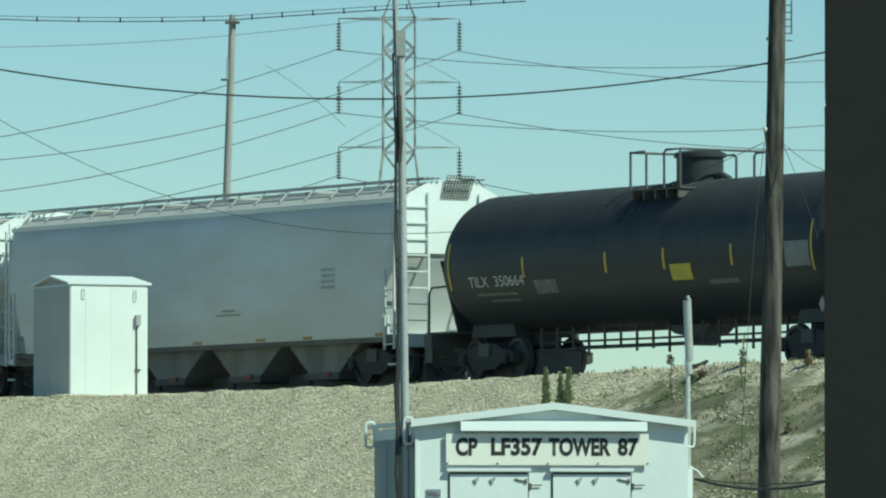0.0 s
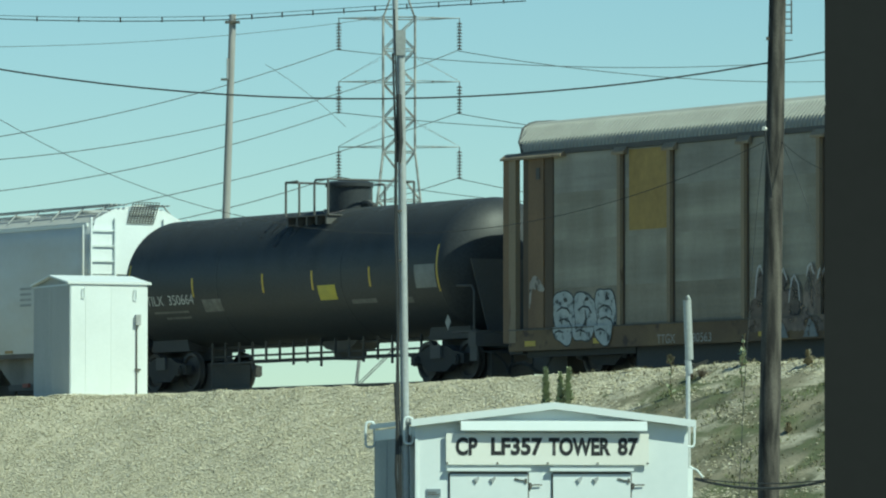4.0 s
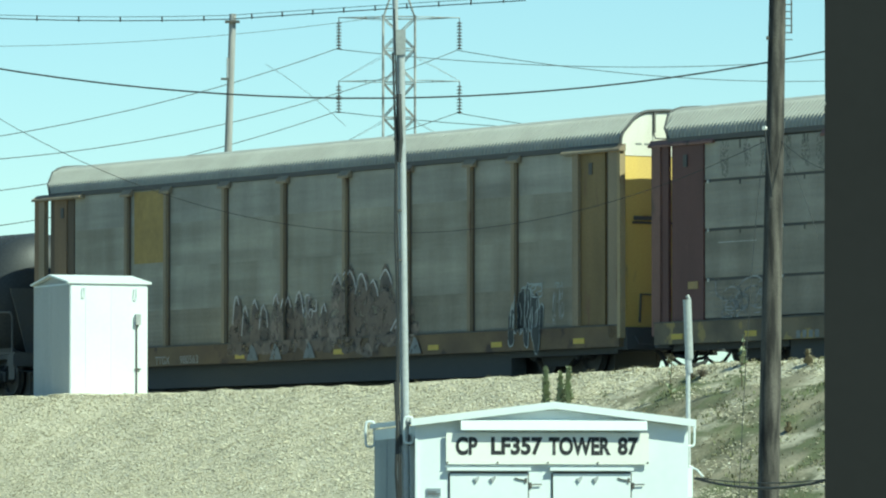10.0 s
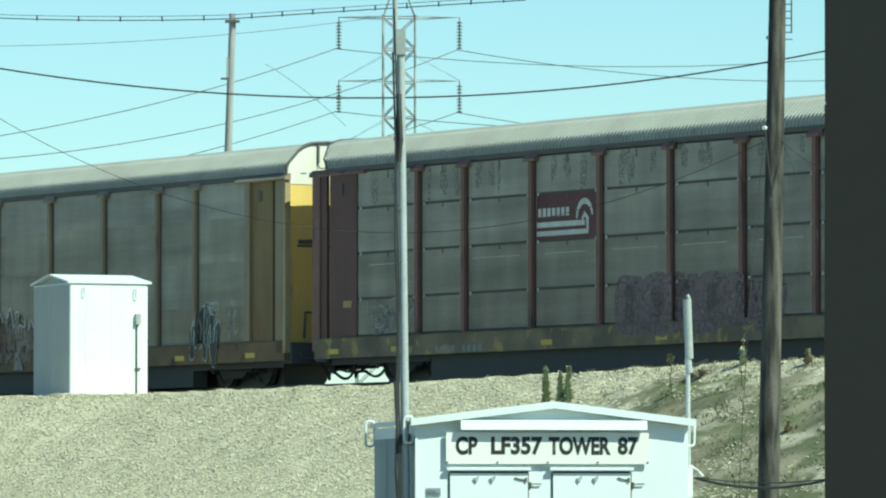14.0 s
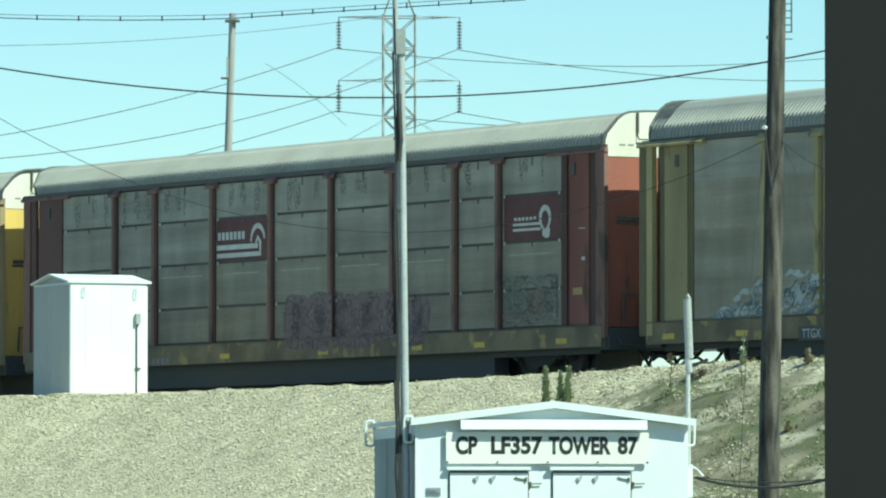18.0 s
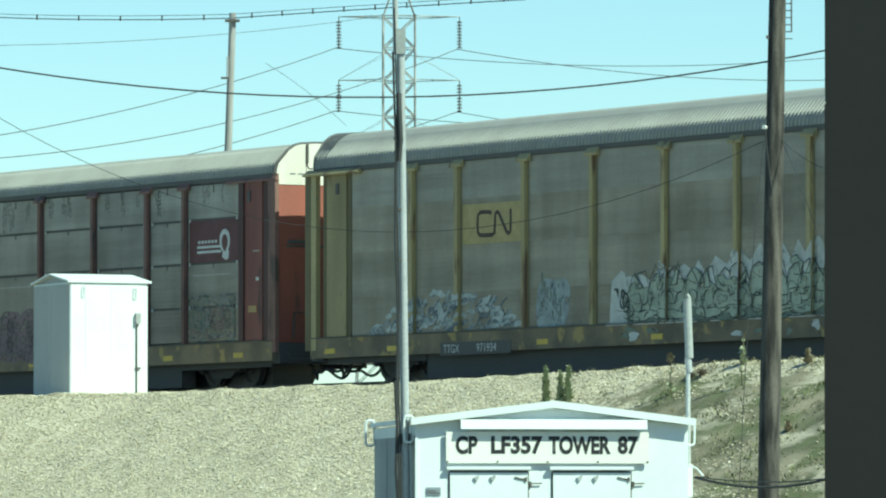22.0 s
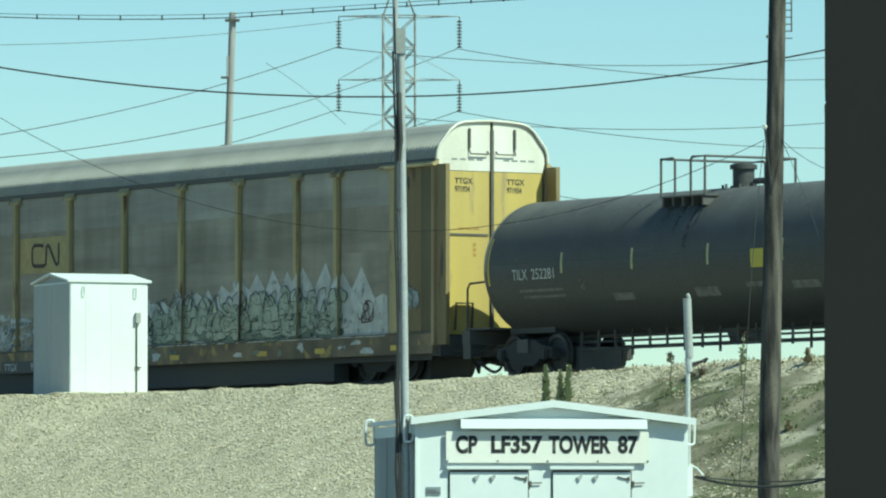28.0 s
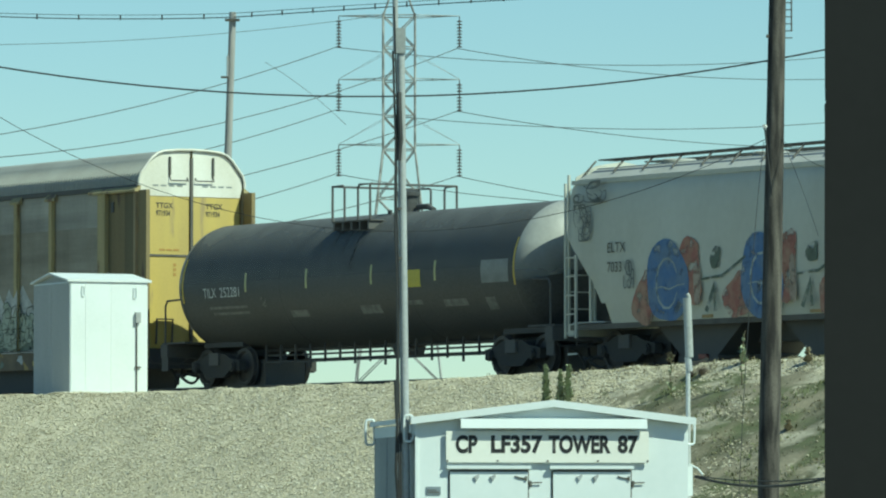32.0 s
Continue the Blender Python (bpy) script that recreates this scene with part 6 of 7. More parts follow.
    boxes("notice_bar", M["rail_grey"], house, (-1.15, -1.04, -L - 0.015, -L - 0.0125, 1.975, 1.985), (-1.15, -1.07, -L - 0.015, -L - 0.0125, 1.995, 2.003))
    # lifting handles
    loop_handle("lifting_handle", house, -W - 0.055, -L + 0.06, 2.44, 2.68, 0.085, "x", M["white"], 0.011)
    loop_handle("lifting_handle", house, -W - 0.055, L - 0.06, 2.44, 2.68, 0.085, "x", M["white"], 0.011)
    loop_handle("lifting_handle", house, W + 0.06, -L + 0.2, 2.42, 2.66, 0.075, "x", M["white"], 0.011)
    # Grey sheet paints the shaded side darker than the white front.
    boxes("side_wall", M["side_shade"], house, (-W - 0.005, -W - 0.001, -L + 0.01, L - 0.01, 0.13, 2.5), label="side wall in a shaded grey")
    boxes("side_seam", M["plate_grey"], house, (-W - 0.01, -W - 0.006, -0.4, -0.385, 0.12, 2.55), (-W - 0.01, -W - 0.006, 0.45, 0.465, 0.12, 2.55))
    boxes("side_eave_trim", M["white"], house, (-W - 0.012, -W - 0.001, -L, L, 2.5, 2.6))
    boxes("junction_box", M["white"], house, (W + 0.001, W + 0.06, -L + 0.1, -L + 0.3, 1.95, 2.22))
    bm = bmesh.new()
    pipe(bm, [(W + 0.05, -L + 0.2, 2.24), (W + 0.12, -L + 0.16, 2.2), (W + 0.16, -L + 0.12, 2.14)], 0.009)
    part("cable_stub", bm, M["white"], house)
    return house


make_shed()
make_house()


def make_antenna():
    a = thing("whip_antenna", pose(2.275, 62.0, 2.1), "white fibreglass antenna on a slim pole beside the signal house", "antenna")
    for name, z0, z1, r, mat in (("pole", -2.1, 1.12, 0.021, M["alu_white"]), ("collar", 1.0, 1.13, 0.032, M["galv"]), ("radome", 1.13, 1.68, 0.038, M["galv_light"]), ("tip", 1.68, 1.72, 0.018, M["galv_light"])):
        bm = bmesh.new()
        rod(bm, (0, 0, z0), (-0.012 * z1, 0, z1), r, 14)
        part(name, bm, mat, a, smooth=True)
    return a


make_antenna()


def make_mast():
    m = thing("antenna_mast", Matrix.Translation((-0.3467, 61.12, 0)), "slim galvanised mast with black cables fixed to the signal house corner", "mast")
    def at(z, dx=0.0, dy=0.0):
        return (-0.0115 * (z - 2.6) + dx, dy, z)
    bm = bmesh.new()
    rod(bm, at(0.0), at(6.05), 0.040, 16, 0.037)
    part("shaft", bm, M["galv"], m, smooth=True)
    bm = bmesh.new()
    rod(bm, at(5.98, -0.045), at(7.6, -0.045), 0.026, 12)
    part("upper_tube", bm, M["galv"], m, smooth=True)
    bm = bmesh.new()
    quad_box(bm, -0.085, 0.005, -0.05, 0.05, 5.98, 6.21)
    part("bracket_box", bm, M["galv_light"], m, "pale metal bracket box")
    bm = bmesh.new()
    for z in (5.2, 4.55, 4.1):
        rod(bm, at(z, -0.03), at(z + 0.02, -0.03), 0.045, 10)
    part("clamp", bm, M["rail_grey"], m)
    for dx, r, top in ((-0.062, 0.011, 6.0), (-0.046, 0.008, 6.4), (-0.078, 0.014, 3.0)):
        bm = bmesh.new()
        pts = [at(0.1 + (top - 0.1) * i / 14, dx + 0.008 * math.sin(i * 1.7), -0.055) for i in range(15)]
        pipe(bm, pts, r, 6)
        part("cable", bm, M["wire"], m, "black cable strapped to the mast")
    bm = bmesh.new()
    pipe(bm, [at(5.62, -0.02, -0.05), at(5.5, -0.02, -0.06), at(5.2, -0.01, -0.06), at(5.0, -0.03, -0.05)], 0.024, 8)
    part("splice", bm, M["wire"], m, "thick black cable splice")
    boxes("wall_bracket", M["black"], m, (-0.06, 0.05, -0.03, 0.12, 2.42, 2.52))
    return m


make_mast()


# ---- poles, tower, cables ----
def make_pole(base, top, r0, r1, mat, label):
    p = thing("utility_pole", Matrix.Translation(base), label, "utility pole")
    d = Vector(top) - Vector(base)
    bm = bmesh.new()
    rings = []
    seg, n = 22, 26
    for j in range(n + 1):
        u = j / n
        c = d * u
        r = r0 + (r1 - r0) * u
        ring = []
        for i in range(seg):
            a = 2 * math.pi * i / seg
            k = r * (1 + 0.03 * noise.noise((math.cos(a) * 2, math.sin(a) * 2, u * 9)))
            ring.append(bm.verts.new(c + Vector((k * math.cos(a), k * math.sin(a), 0))))
        rings.append(ring)
    for a, b in zip(rings, rings[1:]):
        for i in range(seg):
            j = (i + 1) % seg
            bm.faces.new((a[i], a[j], b[j], b[i]))
    bm.faces.new(rings[-1])
    part("shaft", bm, mat, p, smooth=True)
    return p, d


near_pole, _ = make_pole((4.555, 95, 0), (4.80, 95, 12.0), 0.165, 0.105, M["wood"], "weathered grey wooden utility pole with cable fittings")
bm = bmesh.new()
pipe(bm, [(0.005, -0.16, 7.36), (-0.02, -0.22, 7.36)], 0.03, 8)
part("insulator", bm, M["board_white"], near_pole, "small white porcelain insulator")
bm = bmesh.new()
pipe(bm, [(0.13, -0.1, 6.1), (0.0, -0.17, 7.3), (-0.02, -0.17, 7.36)], 0.012, 6)
part("ground_wire", bm, M["wire"], near_pole)
for z in (8.62, 8.72, 8.82, 8.92, 9.02, 9.12):
    boxes("rack_peg", M["rail_grey"], near_pole, (0.20, 0.40, -0.012, 0.012, z, z + 0.014))
boxes("rack_bar", M["rail_grey"], near_pole, (0.375, 0.395, -0.02, 0.02, 8.72, 9.2))
boxes("through_bolt", M["rail_grey"], near_pole, (0.02, 0.06, -0.2, -0.1, 8.62, 8.66))

far_pole, _ = make_pole((-9.36, 275, 0), (-8.63, 275, 23.0), 0.2, 0.14, M["pale_wood"], "grey utility pole carrying bundled spacer cables")
boxes("cap_bracket", M["rail_grey"], far_pole, (0.42, 1.02, -0.25, 0.0, 22.62, 22.72))
boxes("step_bracket", M["rail_grey"], far_pole, (0.25, 0.55, -0.2, 0.0, 20.28, 20.36))
make_pole((3.97, 200, 0), (3.97, 200, 8.1), 0.095, 0.08, M["wood"], "short dark wooden pole standing behind the railway")
make_pole((2.87, 260, 0), (2.87, 260, 10.1), 0.065, 0.05, M["wood"], "thin dark wooden pole far behind the railway")
bm = bmesh.new()
rod(bm, (0.52, -0.1, 20.3), (0.52, -0.1, 21.2), 0.04, 8)
part("side_fuse", bm, M["galv"], far_pole)


def make_tower():
    tw = thing("transmission_tower", pose(-2.62, 400, 0), "tall galvanised lattice transmission tower with three pairs of arms", "transmission tower")

    def half_at(z):
        return 0.95 if z > 24.5 else 0.95 + (24.5 - z) * 0.115

    for sx in (-1, 1):
        for sy in (-1, 1):
            bm = bmesh.new()
            pipe(bm, [(sx * half_at(z), sy * half_at(z), z) for z in (0, 12, 24.5, 32.6)], 0.07, 6)
            part("leg", bm, M["tower"], tw)
    levels = [0, 5.5, 10.5, 15, 18.5, 21.6, 24.5, 26.5, 28.6, 30.6, 32.5]
    for a, b in zip(levels, levels[1:]):
        ha, hb = half_at(a), half_at(b)
        for sx, sy, tx, ty in ((-1, -1, 1, -1), (-1, 1, 1, 1), (-1, -1, -1, 1), (1, -1, 1, 1)):
            bm = bmesh.new()
            rod(bm, (sx * ha, sy * ha, a), (tx * hb, ty * hb, b), 0.04, 5)
            rod(bm, (tx * ha, ty * ha, a), (sx * hb, sy * hb, b), 0.04, 5)
            part("brace", bm, M["tower"], tw)
            bm = bmesh.new()
            rod(bm, (sx * hb, sy * hb, b), (tx * hb, ty * hb, b), 0.04, 5)
            part("strut", bm, M["tower"], tw)
    for z in (32.5, 28.7, 24.8):
        for s in (-1, 1):
            bm = bmesh.new()
            for sy in (-1, 1):
                rod(bm, (s * 0.95, sy * 0.95, z), (s * 3.62, 0, z), 0.026, 5)
                rod(bm, (s * 0.95, sy * 0.95, z + (1.5 if z < 32 else -0.1)), (s * 3.62, 0, z + 0.02), 0.011, 5)
            rod(bm, (s * 2.0, -0.6, z), (s * 2.0, 0.6, z), 0.05, 5)
            arm = part("arm", bm, M["tower"], tw)
            bm = bmesh.new()
            rod(bm, (s * 3.6, 0, z), (s * 3.6, 0, z - 1.9), 0.03, 5)
            for i in range(9):
                lathe(bm, [(z - 0.25 - i * 0.19, 0.04), (z - 0.33 - i * 0.19, 0.17), (z - 0.36 - i * 0.19, 0.17)], 10, "z", (s * 3.6, 0, 0))
            part("insulator_string", bm, M["insulator"], arm, "dark stacked disc insulators")
    bm = bmesh.new()
    for s in (-1, 1):
        rod(bm, (s * 0.95, 0, 32.5), (s * 0.25, 0, 34.5), 0.06, 5)
    part("peak", bm, M["tower"], tw)
    return tw


make_tower()


def wire(mat, r, a, m, b, label, past=1.0):
    """A cable through three places, sagging evenly; past > 1 carries it on beyond the last of them."""
    A, Mi, B = Vector(a), Vector(m), Vector(b)
    u = (Mi.xy - A.xy).length / (B.xy - A.xy).length
    sag = (A.z + (B.z - A.z) * u - Mi.z) / (u * (1 - u))
    bm = bmesh.new()
    n = 28
    pts = []
    for i in range(n + 1):
        k = past * i / n
        p = A + (B - A) * k
        p.z -= sag * k * (1 - k)
        pts.append(p)
    pipe(bm, [p - A for p in pts], r, 5)
    ob = new("overhead_cable", mesh_of(bm, "overhead_cable", M[mat], True))
    ob.location = A
    tagged(ob, label, "cable")
    return ob, pts


wire("alu", 0.026, (-6.41, 400.00, 30.63), (-18.57, 377.16, 25.31), (-25.04, 365.00, 23.19), "thin aluminium power conductor strung from the lattice tower", 1.7)
wire("alu", 0.026, (-6.41, 400.00, 30.63), (7.82, 429.30, 31.67), (27.58, 470.00, 35.07), "thin aluminium power conductor strung from the lattice tower", 1.7)
wire("alu", 0.026, (0.84, 400.00, 30.56), (-11.81, 382.89, 25.25), (-25.04, 365.00, 22.02), "thin aluminium power conductor strung from the lattice tower", 1.7)
wire("alu", 0.026, (0.84, 400.00, 30.56), (11.39, 427.62, 31.11), (27.58, 470.00, 33.48), "thin aluminium power conductor strung from the lattice tower", 1.7)
wire("alu", 0.026, (-6.41, 400.00, 26.88), (-18.56, 377.16, 22.03), (-25.03, 365.00, 20.26), "thin aluminium power conductor strung from the lattice tower", 1.7)
wire("alu", 0.026, (-6.41, 400.00, 26.88), (7.82, 429.30, 27.60), (27.57, 470.00, 30.47), "thin aluminium power conductor strung from the lattice tower", 1.7)
wire("alu", 0.026, (0.84, 400.00, 26.81), (-9.14, 382.00, 22.58), (-18.57, 365.00, 19.40), "thin aluminium power conductor strung from the lattice tower", 1.7)
wire("alu", 0.026, (0.84, 400.00, 26.81), (11.39, 427.62, 27.00), (27.57, 470.00, 28.64), "thin aluminium power conductor strung from the lattice tower", 1.7)
wire("alu", 0.026, (-6.40, 400.00, 23.06), (-9.88, 385.66, 21.12), (-14.88, 365.00, 18.72), "thin aluminium power conductor strung from the lattice tower", 1.7)
wire("alu", 0.026, (-6.40, 400.00, 23.06), (0.57, 425.82, 23.30), (12.51, 470.00, 24.68), "thin aluminium power conductor strung from the lattice tower", 1.7)
wire("alu", 0.026, (0.84, 400.00, 22.93), (-5.87, 378.85, 19.88), (-10.27, 365.00, 18.20), "thin aluminium power conductor strung from the lattice tower", 1.7)
wire("alu", 0.026, (0.84, 400.00, 22.93), (4.10, 419.54, 23.30), (12.51, 470.00, 24.68), "thin aluminium power conductor strung from the lattice tower", 1.7)
SPANS = [wire("wire", 0.022, (-8.67, 275.00, 22.79), (-13.57, 275.49, 22.76), (-18.72, 276.00, 22.91), "bundled black spacer cable on a far utility pole", 1.6)]
SPANS.append(wire("wire", 0.022, (-8.67, 275.00, 22.79), (-3.04, 268.84, 22.68), (3.23, 262.00, 22.52), "bundled black spacer cable on a far utility pole"))
wire("wire", 0.013, (-8.67, 275.00, 22.95), (-13.57, 275.49, 22.92), (-18.72, 276.00, 23.05), "bundled black spacer cable on a far utility pole", 1.6)
wire("wire", 0.013, (-8.67, 275.00, 22.95), (-3.03, 267.75, 22.75), (1.46, 262.00, 22.58), "bundled black spacer cable on a far utility pole")
wire("alu", 0.016, (-3.57, 399.05, 32.5), (-17.2, 382.0, 29.77), (-24.64, 372.7, 28.8), "faint grey overhead cable running from the lattice tower", 1.4)
wire("wire", 0.0125, (5.577, 95.12, 8.5), (-1.15, 95.12, 7.802), (-6.407, 95.12, 8.24), "black overhead cable sagging between poles", 1.35)
wire("dusty_cable", 0.0053, (4.55, 95.00, 7.18), (-1.18, 97.54, 6.01), (-6.73, 100.00, 7.88), "thin black cable strung across the train to the wooden pole")
wire("wire", 0.005, (4.55, 95.00, 7.16), (4.39, 94.63, 5.80), (4.13, 94.00, 1.98), "thin drop wire hanging down from the wooden pole")
wire("wire", 0.0045, (4.76, 94.95, 7.22), (5.11, 94.62, 6.93), (5.51, 94.00, 6.68), "thin black cable leading off the wooden pole")
wire("wire", 0.0045, (4.78, 94.95, 7.22), (5.05, 94.6, 6.68), (5.26, 94.00, 5.77), "thin black cable leading off the wooden pole")
wire("alu", 0.014, (-10.46, 395, 29.37), (-8.19, 398, 27.74), (-5.8, 400, 26.01), "faint slanting guy wire near the lattice tower")
wire("wire", 0.013, (2.289, 61, 2.12), (2.923, 60.3, 2.03), (3.531, 58.6, 2.138), "thick black cable hanging from the signal house")
wire("wire", 0.006, (2.289, 61, 2.13), (2.75, 60.5, 2.085), (3.531, 58.6, 2.12), "thick black cable hanging from the signal house")
for spacer, spacer_pts in SPANS:
    for p in spacer_pts[2:28:3]:
        q = p - spacer.location
        boxes("cable_spacer", M["wire"], spacer, (q.x - 0.03, q.x + 0.03, q.y - 0.04, q.y + 0.04, q.z - 0.05, q.z + 0.17))

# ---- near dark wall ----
wall = thing("wall_dark", pose(0, 0, 0), "near-black wall end close to the viewer", "wall", kind="structure")
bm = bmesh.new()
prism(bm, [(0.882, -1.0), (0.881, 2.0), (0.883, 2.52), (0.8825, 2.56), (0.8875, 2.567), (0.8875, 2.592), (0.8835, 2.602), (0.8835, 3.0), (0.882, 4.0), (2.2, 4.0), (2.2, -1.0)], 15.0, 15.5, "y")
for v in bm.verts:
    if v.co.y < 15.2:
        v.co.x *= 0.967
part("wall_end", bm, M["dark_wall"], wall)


# ---- loose stones, grass and weeds ----
def scatter_stones(name, count, l0, l1, w0, w1, lo, hi, mat, label, seed, keep=None):
    r = np.random.RandomState(seed)
    base = np.array([(1, 0, 0), (-1, 0, 0), (0, 1, 0), (0, -1, 0), (0, 0, 1), (0, 0, -1)], float)
    tri = np.array([(0, 2, 4), (2, 1, 4), (1, 3, 4), (3, 0, 4), (2, 0, 5), (1, 2, 5), (3, 1, 5), (0, 3, 5)])
    V, F = [], []
    n = 0
    for _ in range(count):
        l, w = r.uniform(l0, l1), r.uniform(w0, w1)
        if keep and not keep(l, w, r.uniform()):
            continue
        c = on_track(l, w, ground_height(l, w))
        size = r.uniform(lo, hi)
        a = r.uniform(0, 6.28)
        ca, sa = math.cos(a), math.sin(a)
        p = base * (size * r.uniform(0.6, 1.2, (6, 1))) * (1.2, 0.85, 0.6)
        q = np.stack((p[:, 0] * ca - p[:, 1] * sa, p[:, 0] * sa + p[:, 1] * ca, p[:, 2] + size * 0.12), 1) + np.array(c)
        V.append(q)
        F.append(tri + n)
        n += 6
    me = bpy.data.meshes.new(name)
    me.from_pydata(np.concatenate(V).tolist(), [], np.concatenate(F).tolist())
    me.materials.append(mat)
    return tagged(new(name, me), label, "stones", kind="stuff")


def stone_material():
    m = bpy.data.materials.new("loose ballast stones")
    m.use_nodes = True
    N, L = m.node_tree.nodes, m.node_tree.links.new
    g = N.new("ShaderNodeNewGeometry")
    ramp = N.new("ShaderNodeValToRGB")
    e = ramp.color_ramp.elements
    e[0].position, e[0].color = 0.0, (0.26, 0.23, 0.16, 1)
    e[1].position, e[1].color = 1.0, (0.80, 0.77, 0.66, 1)
    k = e.new(0.22)
    k.color = (0.52, 0.47, 0.345, 1)
    k = e.new(0.92)
    k.color = (0.605, 0.55, 0.415, 1)
    L(g.outputs["Random Per Island"], ramp.inputs["Fac"])
    ns, rg, mx = N.new("ShaderNodeTexNoise"), N.new("ShaderNodeMapRange"), N.new("ShaderNodeMix")
    ns.inputs["Scale"].default_value, ns.inputs["Detail"].default_value = 1.7, 6
    rg.inputs["From Min"].default_value, rg.inputs["From Max"].default_value = 0.36, 0.64
    rg.inputs["To Min"].default_value, rg.inputs["To Max"].default_value = 0.0, 1.0
    mx.data_type, mx.blend_type = "RGBA", "MULTIPLY"
    mx.inputs[7].default_value = (0.80, 0.80, 0.77, 1)
    L(g.outputs["Position"], ns.inputs["Vector"])
    L(ns.outputs["Fac"], rg.inputs["Value"])
    L(rg.outputs[0], mx.inputs[0])
    L(ramp.outputs["Color"], mx.inputs[6])
    L(mx.outputs[2], N["Principled BSDF"].inputs["Base Color"])
    N["Principled BSDF"].inputs["Roughness"].default_value = 0.9
    return m


M["stones"] = stone_material()
scatter_stones("loose_ballast", 170000, -20, 36, 5.2, 12.6, 0.014, 0.042, M["stones"], "loose pale crushed ballast stones on the embankment slope", 3, lambda l, w, u: -15 < skew(l, w) < 24 and u > min(0.994, grassy(l, w) * 2.4) - (0.3 if grassy(l, w) > 0.1 and noise.noise((l * 0.45, w * 1.5, 40.0)) > 0.18 else 0.0))
scatter_stones("loose_ballast", 9000, -20, 26, 2.0, 5.2, 0.02, 0.045, M["stones"], "loose pale ballast stones along the track shoulder", 4)


def grass_patch(name, count, mat, label, seed, l0, l1, w0, w1, h0, h1, keep):
    r = random.Random(seed)
    V, F = [], []
    for _ in range(count):
        l, w = r.uniform(l0, l1), r.uniform(w0, w1)
        if r.random() > keep(l, w):
            continue
        c = on_track(l, w, ground_height(l, w) - 0.01)
        h = r.uniform(h0, h1)
        for _b in range(3):
            a = r.uniform(0, 6.28)
            lean = Vector((math.cos(a), math.sin(a), 0)) * h * r.uniform(0.3, 1.1)
            side = Vector((-math.sin(a), math.cos(a), 0)) * 0.011
            n = len(V)
            o = c + Vector((r.uniform(-0.05, 0.05), r.uniform(-0.05, 0.05), 0))
            V += [tuple(o - side), tuple(o + side), tuple(o + lean * 0.5 + Vector((0, 0, h * 0.7)) + side * 0.7), tuple(o + lean * 0.5 + Vector((0, 0, h * 0.7)) - side * 0.7), tuple(o + lean + Vector((0, 0, h)))]
            F += [(n, n + 1, n + 2, n + 3), (n + 3, n + 2, n + 4)]
    me = bpy.data.meshes.new(name)
    me.from_pydata(V, [], F)
    me.materials.append(mat)
    return tagged(new(name, me), label, "grass", kind="stuff")


M["dry_grass"] = surface("dry brown grass", (0.235, 0.205, 0.13), (0.16, 0.148, 0.08), 0.9, 0.9, contrast=0.6)
M["green_grass"] = surface("dusty green grass", (0.13, 0.155, 0.065), (0.18, 0.18, 0.09), 0.8, 0.9)
M["straw"] = surface("dry straw-brown leaf", (0.36, 0.31, 0.205), (0.26, 0.22, 0.14), 4.0, 0.9)
M["weed"] = surface("dull green weed leaf", (0.31, 0.365, 0.21), (0.40, 0.43, 0.28), 4.0, 0.7)
M["stem"] = surface("dry weed stem", (0.16, 0.13, 0.08), (0.10, 0.085, 0.05), 4.0, 0.9)
grass_patch("dry_grass", 9000, M["dry_grass"], "dry brown grass on the embankment flank", 5, 12, 38, 6.0, 13.5, 0.02, 0.06, lambda l, w: grassy(l, w) * (1.0 if noise.noise((l * 0.7, w * 1.2, 9.0)) > 0.0 else 0.4) if skew(l, w) < 25 else 0.0)
grass_patch("green_grass", 22000, M["green_grass"], "patches of dusty green grass among the dry grass", 6, 12, 38, 6.0, 13.5, 0.03, 0.11, lambda l, w: grassy(l, w) * max(0.0, noise.noise((l * 0.8, w * 0.8, 5.0)) * 1.6))
grass_patch("crest_grass", 1500, M["dry_grass"], "sparse dry tufts along the embankment crest", 7, -16, 25, 5.4, 6.6, 0.04, 0.11, lambda l, w: 0.06 if l < 12 else 0.7)


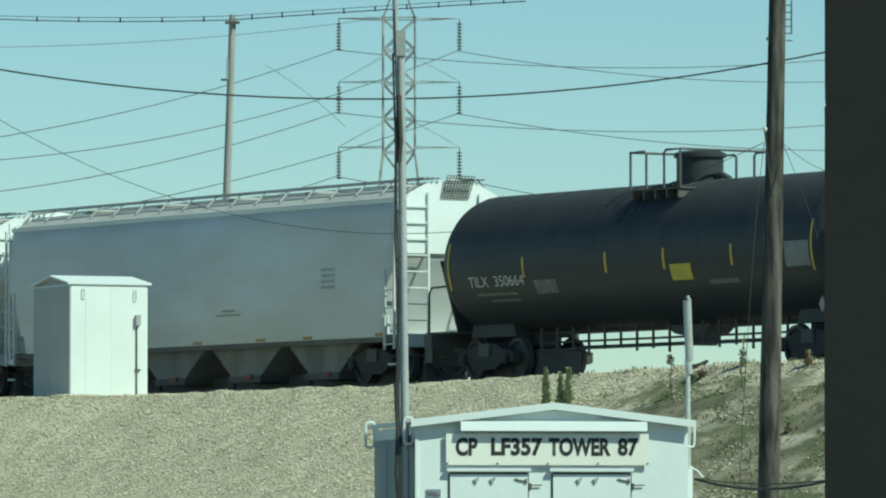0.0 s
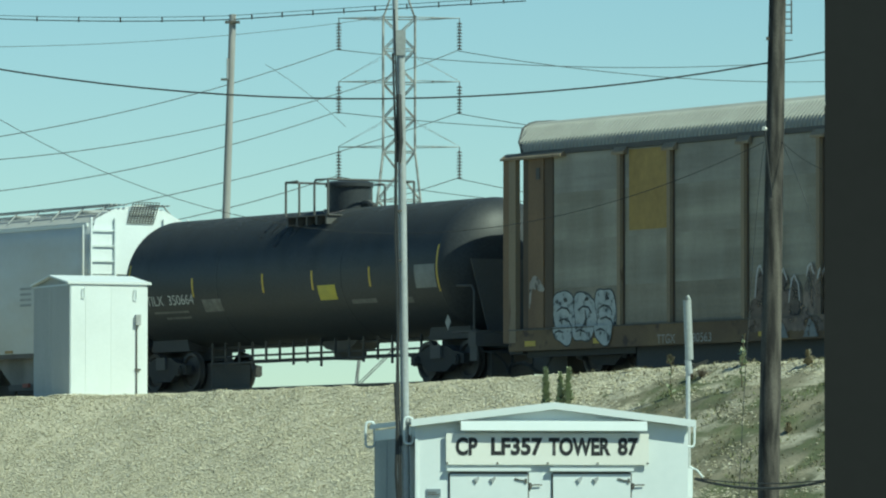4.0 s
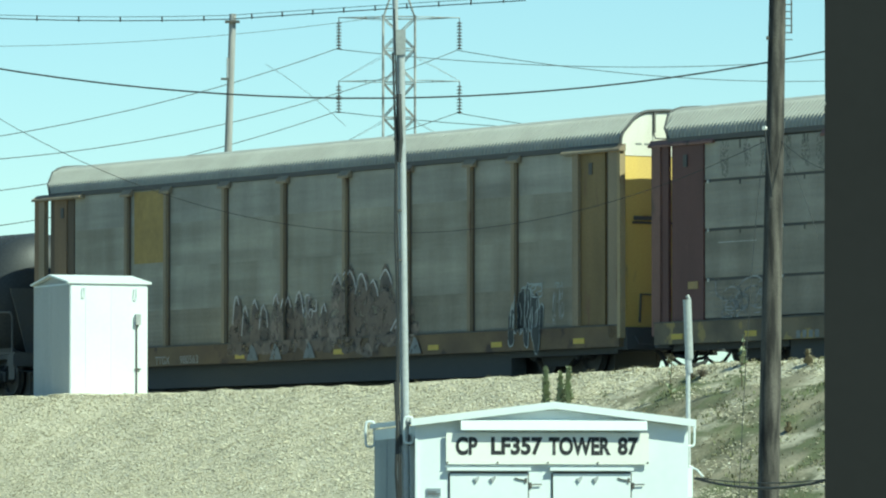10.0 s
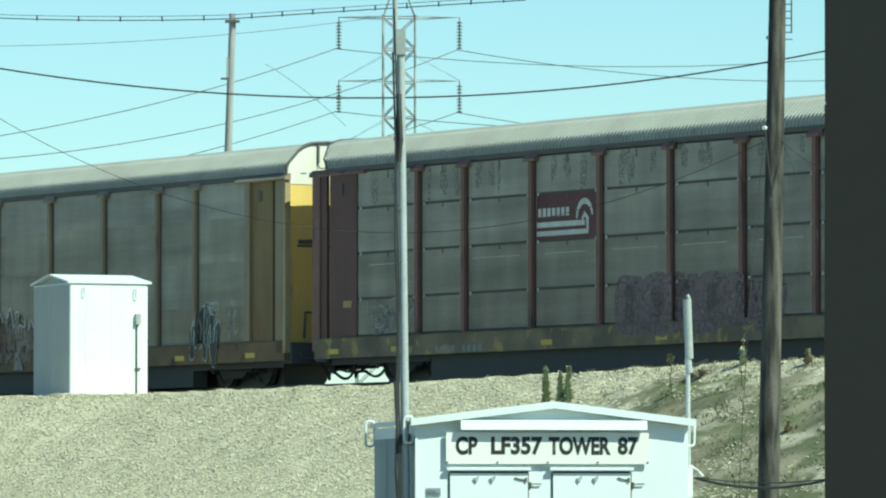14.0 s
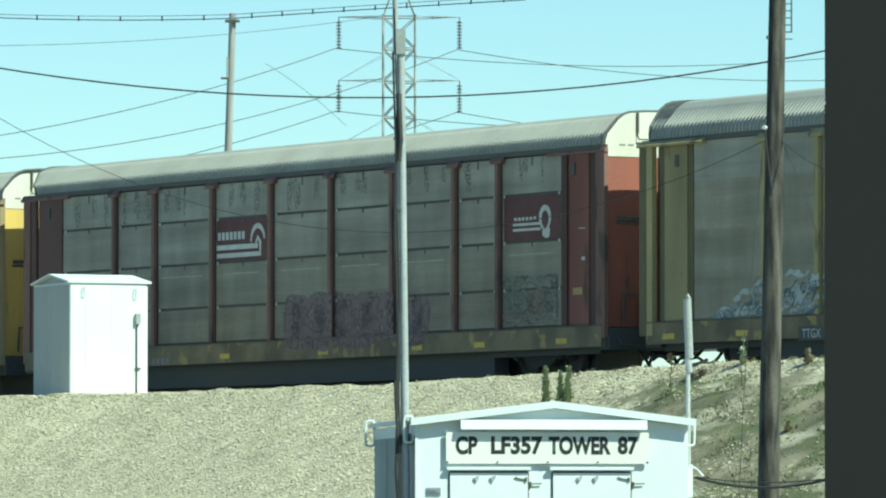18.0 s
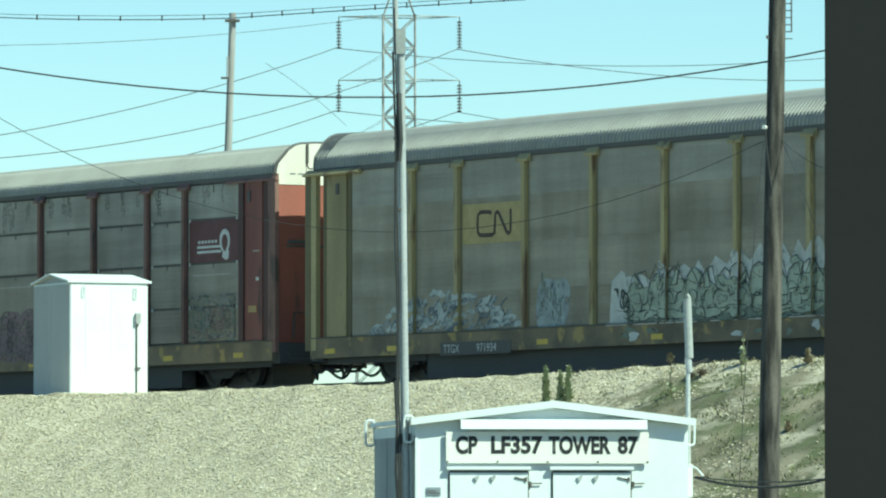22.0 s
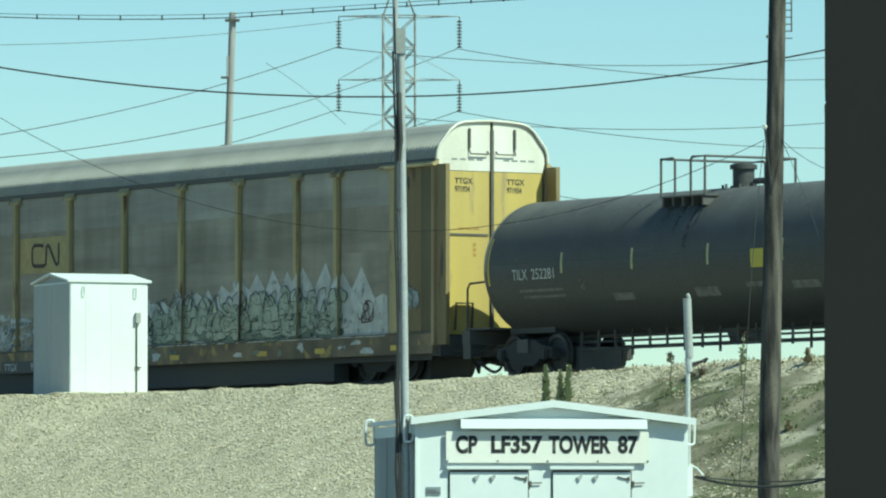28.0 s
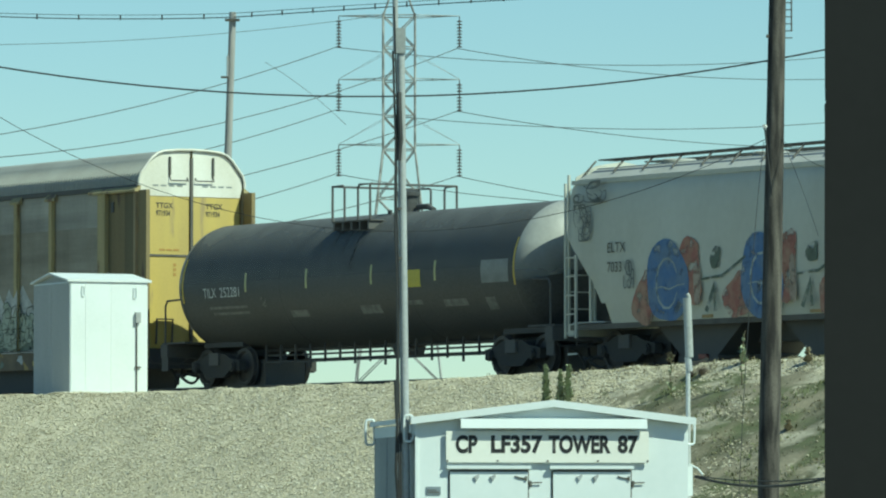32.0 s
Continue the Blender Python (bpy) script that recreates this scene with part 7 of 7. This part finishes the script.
def make_weed(l, w, h, seed, leafy, label, lean=0.0, leaf="weed", head=False):
    r = random.Random(seed)
    p = on_track(l, w, ground_height(l, w) - 0.02)
    weed = thing("weed", Matrix.Translation(p), label, "plant", "weeds on the embankment")
    bm = bmesh.new()
    pts = [Vector((lean * h * (i / 6) ** 2 + r.uniform(-0.015, 0.015), r.uniform(-0.015, 0.015), h * i / 6)) for i in range(7)]
    pipe(bm, pts, 0.011, 5)
    part("stem", bm, M["stem"], weed)
    if head:
        bm = bmesh.new()
        for _ in range(60):
            c = pts[-1] + Vector((r.uniform(-0.06, 0.06), r.uniform(-0.06, 0.06), r.uniform(-0.08, 0.1)))
            d = Vector((r.uniform(-1, 1), r.uniform(-1, 1), r.uniform(0.2, 1))).normalized() * 0.07
            side = d.cross(Vector((0.3, 1, 0))).normalized() * 0.015
            bm.faces.new([bm.verts.new(q) for q in (c - side, c + side, c + d)])
        part("seed_head", bm, M["stem"], weed)
    bm = bmesh.new()
    for i in range(int(h * leafy)):
        u = r.uniform(0.05, 1.0)
        c = pts[min(6, int(u * 6))].lerp(pts[min(6, int(u * 6) + 1)], u * 6 % 1)
        a = r.uniform(0, 6.28)
        le = r.uniform(0.08, 0.19) * (1.15 - 0.6 * u)
        d = Vector((math.cos(a), math.sin(a), r.uniform(0.4, 1.6))).normalized()
        s = d.cross(Vector((0, 0, 1))).normalized() * le * 0.38
        v = [bm.verts.new(q) for q in (c, c + d * le * 0.5 + s, c + d * le, c + d * le * 0.5 - s)]
        bm.faces.new(v)
    part("foliage", bm, M[leaf], weed, "narrow dull green leaves" if leaf == "weed" else "dry brown leaves")
    return weed


make_weed(13.74, 7.6, 0.84, 1, 260, "tall leafy green weed on the ballast slope")
make_weed(14.29, 7.6, 0.70, 2, 230, "leafy green weed on the ballast slope")
make_weed(14.6, 7.6, 0.80, 3, 280, "leafy green weed on the ballast slope")
make_weed(14.45, 7.7, 0.42, 4, 260, "low leafy weed on the ballast slope")
make_weed(18.15, 7.45, 0.75, 5, 18, "dry stalk with a seed head above the embankment crest", head=True)
make_weed(20.3, 7.2, 1.1, 6, 12, "thin dry stalk leaning on the embankment crest", 0.06)
make_weed(19.2, 6.4, 0.36, 7, 160, "small green weed on the embankment crest")
for k, (l, w, h) in enumerate(((21.6, 6.5, 0.3), (24.2, 8.8, 0.18))):
    make_weed(l, w, h, 20 + k, 260, "low dry brown weed on the embankment", 0.0, "straw")


def make_shrub(l, w, width, height, seed):
    r = random.Random(seed)
    shrub = thing("dry_shrub", Matrix.Translation(on_track(l, w, ground_height(l, w) - 0.02)), "low grey-brown dry shrub on the embankment crest", "plant", "weeds on the embankment")
    bm = bmesh.new()
    for _ in range(150):
        a, out, up = r.uniform(0, 6.28), r.uniform(0.1, 1.0) * width / 2, r.uniform(0.3, 1.0) * height
        tip = Vector((math.cos(a) * out, math.sin(a) * out, up * (1.1 - 0.5 * out / (width / 2))))
        mid = tip * 0.5 + Vector((r.uniform(-0.04, 0.04), r.uniform(-0.04, 0.04), 0.04))
        side = tip.cross(Vector((0, 0, 1))).normalized() * 0.006
        v = [bm.verts.new(q) for q in (-side, side, mid + side, mid - side, tip)]
        bm.faces.new(v[:4])
        bm.faces.new((v[3], v[2], v[4]))
    part("twigs", bm, M["twig"], shrub)
    return shrub


M["twig"] = surface("grey-brown dry twigs", (0.24, 0.20, 0.16), (0.15, 0.125, 0.10), 4.0, 0.9)
M["bleached"] = surface("bleached dead wood", (0.66, 0.62, 0.53), (0.52, 0.48, 0.40), 6.0, 0.8)
M["basalt"] = surface("dark broken rock", (0.035, 0.034, 0.033), (0.055, 0.052, 0.05), 9.0, 0.9)
make_shrub(18.25, 6.75, 0.62, 0.30, 3)
make_shrub(17.9, 6.8, 0.4, 0.22, 4)

rock = thing("dark_rock", Matrix.Translation(on_track(17.45, 6.25, ground_height(17.45, 6.25) - 0.01)), "small dark jagged rock on the embankment crest", "rock")
bm = bmesh.new()
prism(bm, [(-0.17, 0.0), (-0.18, 0.05), (-0.06, 0.08), (0.05, 0.12), (0.12, 0.16), (0.17, 0.13), (0.12, 0.07), (0.08, 0.0)], -0.06, 0.05, "y")
part("stone", bm, M["basalt"], rock)

branch = thing("dead_branch", Matrix.Translation(on_track(15.95, 7.05, ground_height(15.95, 7.05))), "bleached forked dead branch lying on the slope", "branch")
for pts in (((-0.2, 0, 0.03), (-0.05, -0.02, 0.1), (0.15, 0, 0.13), (0.22, 0, 0.2)), ((-0.05, -0.02, 0.1), (0.02, 0, 0.02), (0.12, 0.02, 0.0)), ((-0.12, 0, 0.06), (-0.17, 0, 0.17))):
    bm = bmesh.new()
    pipe(bm, pts, 0.013, 5)
    part("limb", bm, M["bleached"], branch)


def motions():
    rows = [float(i) for i in range(33)]
    for car, centre in ROLLING:
        walk(car, [(t, Matrix.Translation(on_track(centre - travel(t), 0, RAIL)) @ pose(0, 0, 0, 0, 0, TURN)) for t in rows])
    spin = [i / 6 for i in range(193)]
    for w, bx in WHEELS:
        walk(w, [(t, Matrix.Translation((bx, 0, WHEEL_R)) @ Matrix.Rotation(-travel(t) / WHEEL_R, 4, "Y")) for t in spin])


motions()
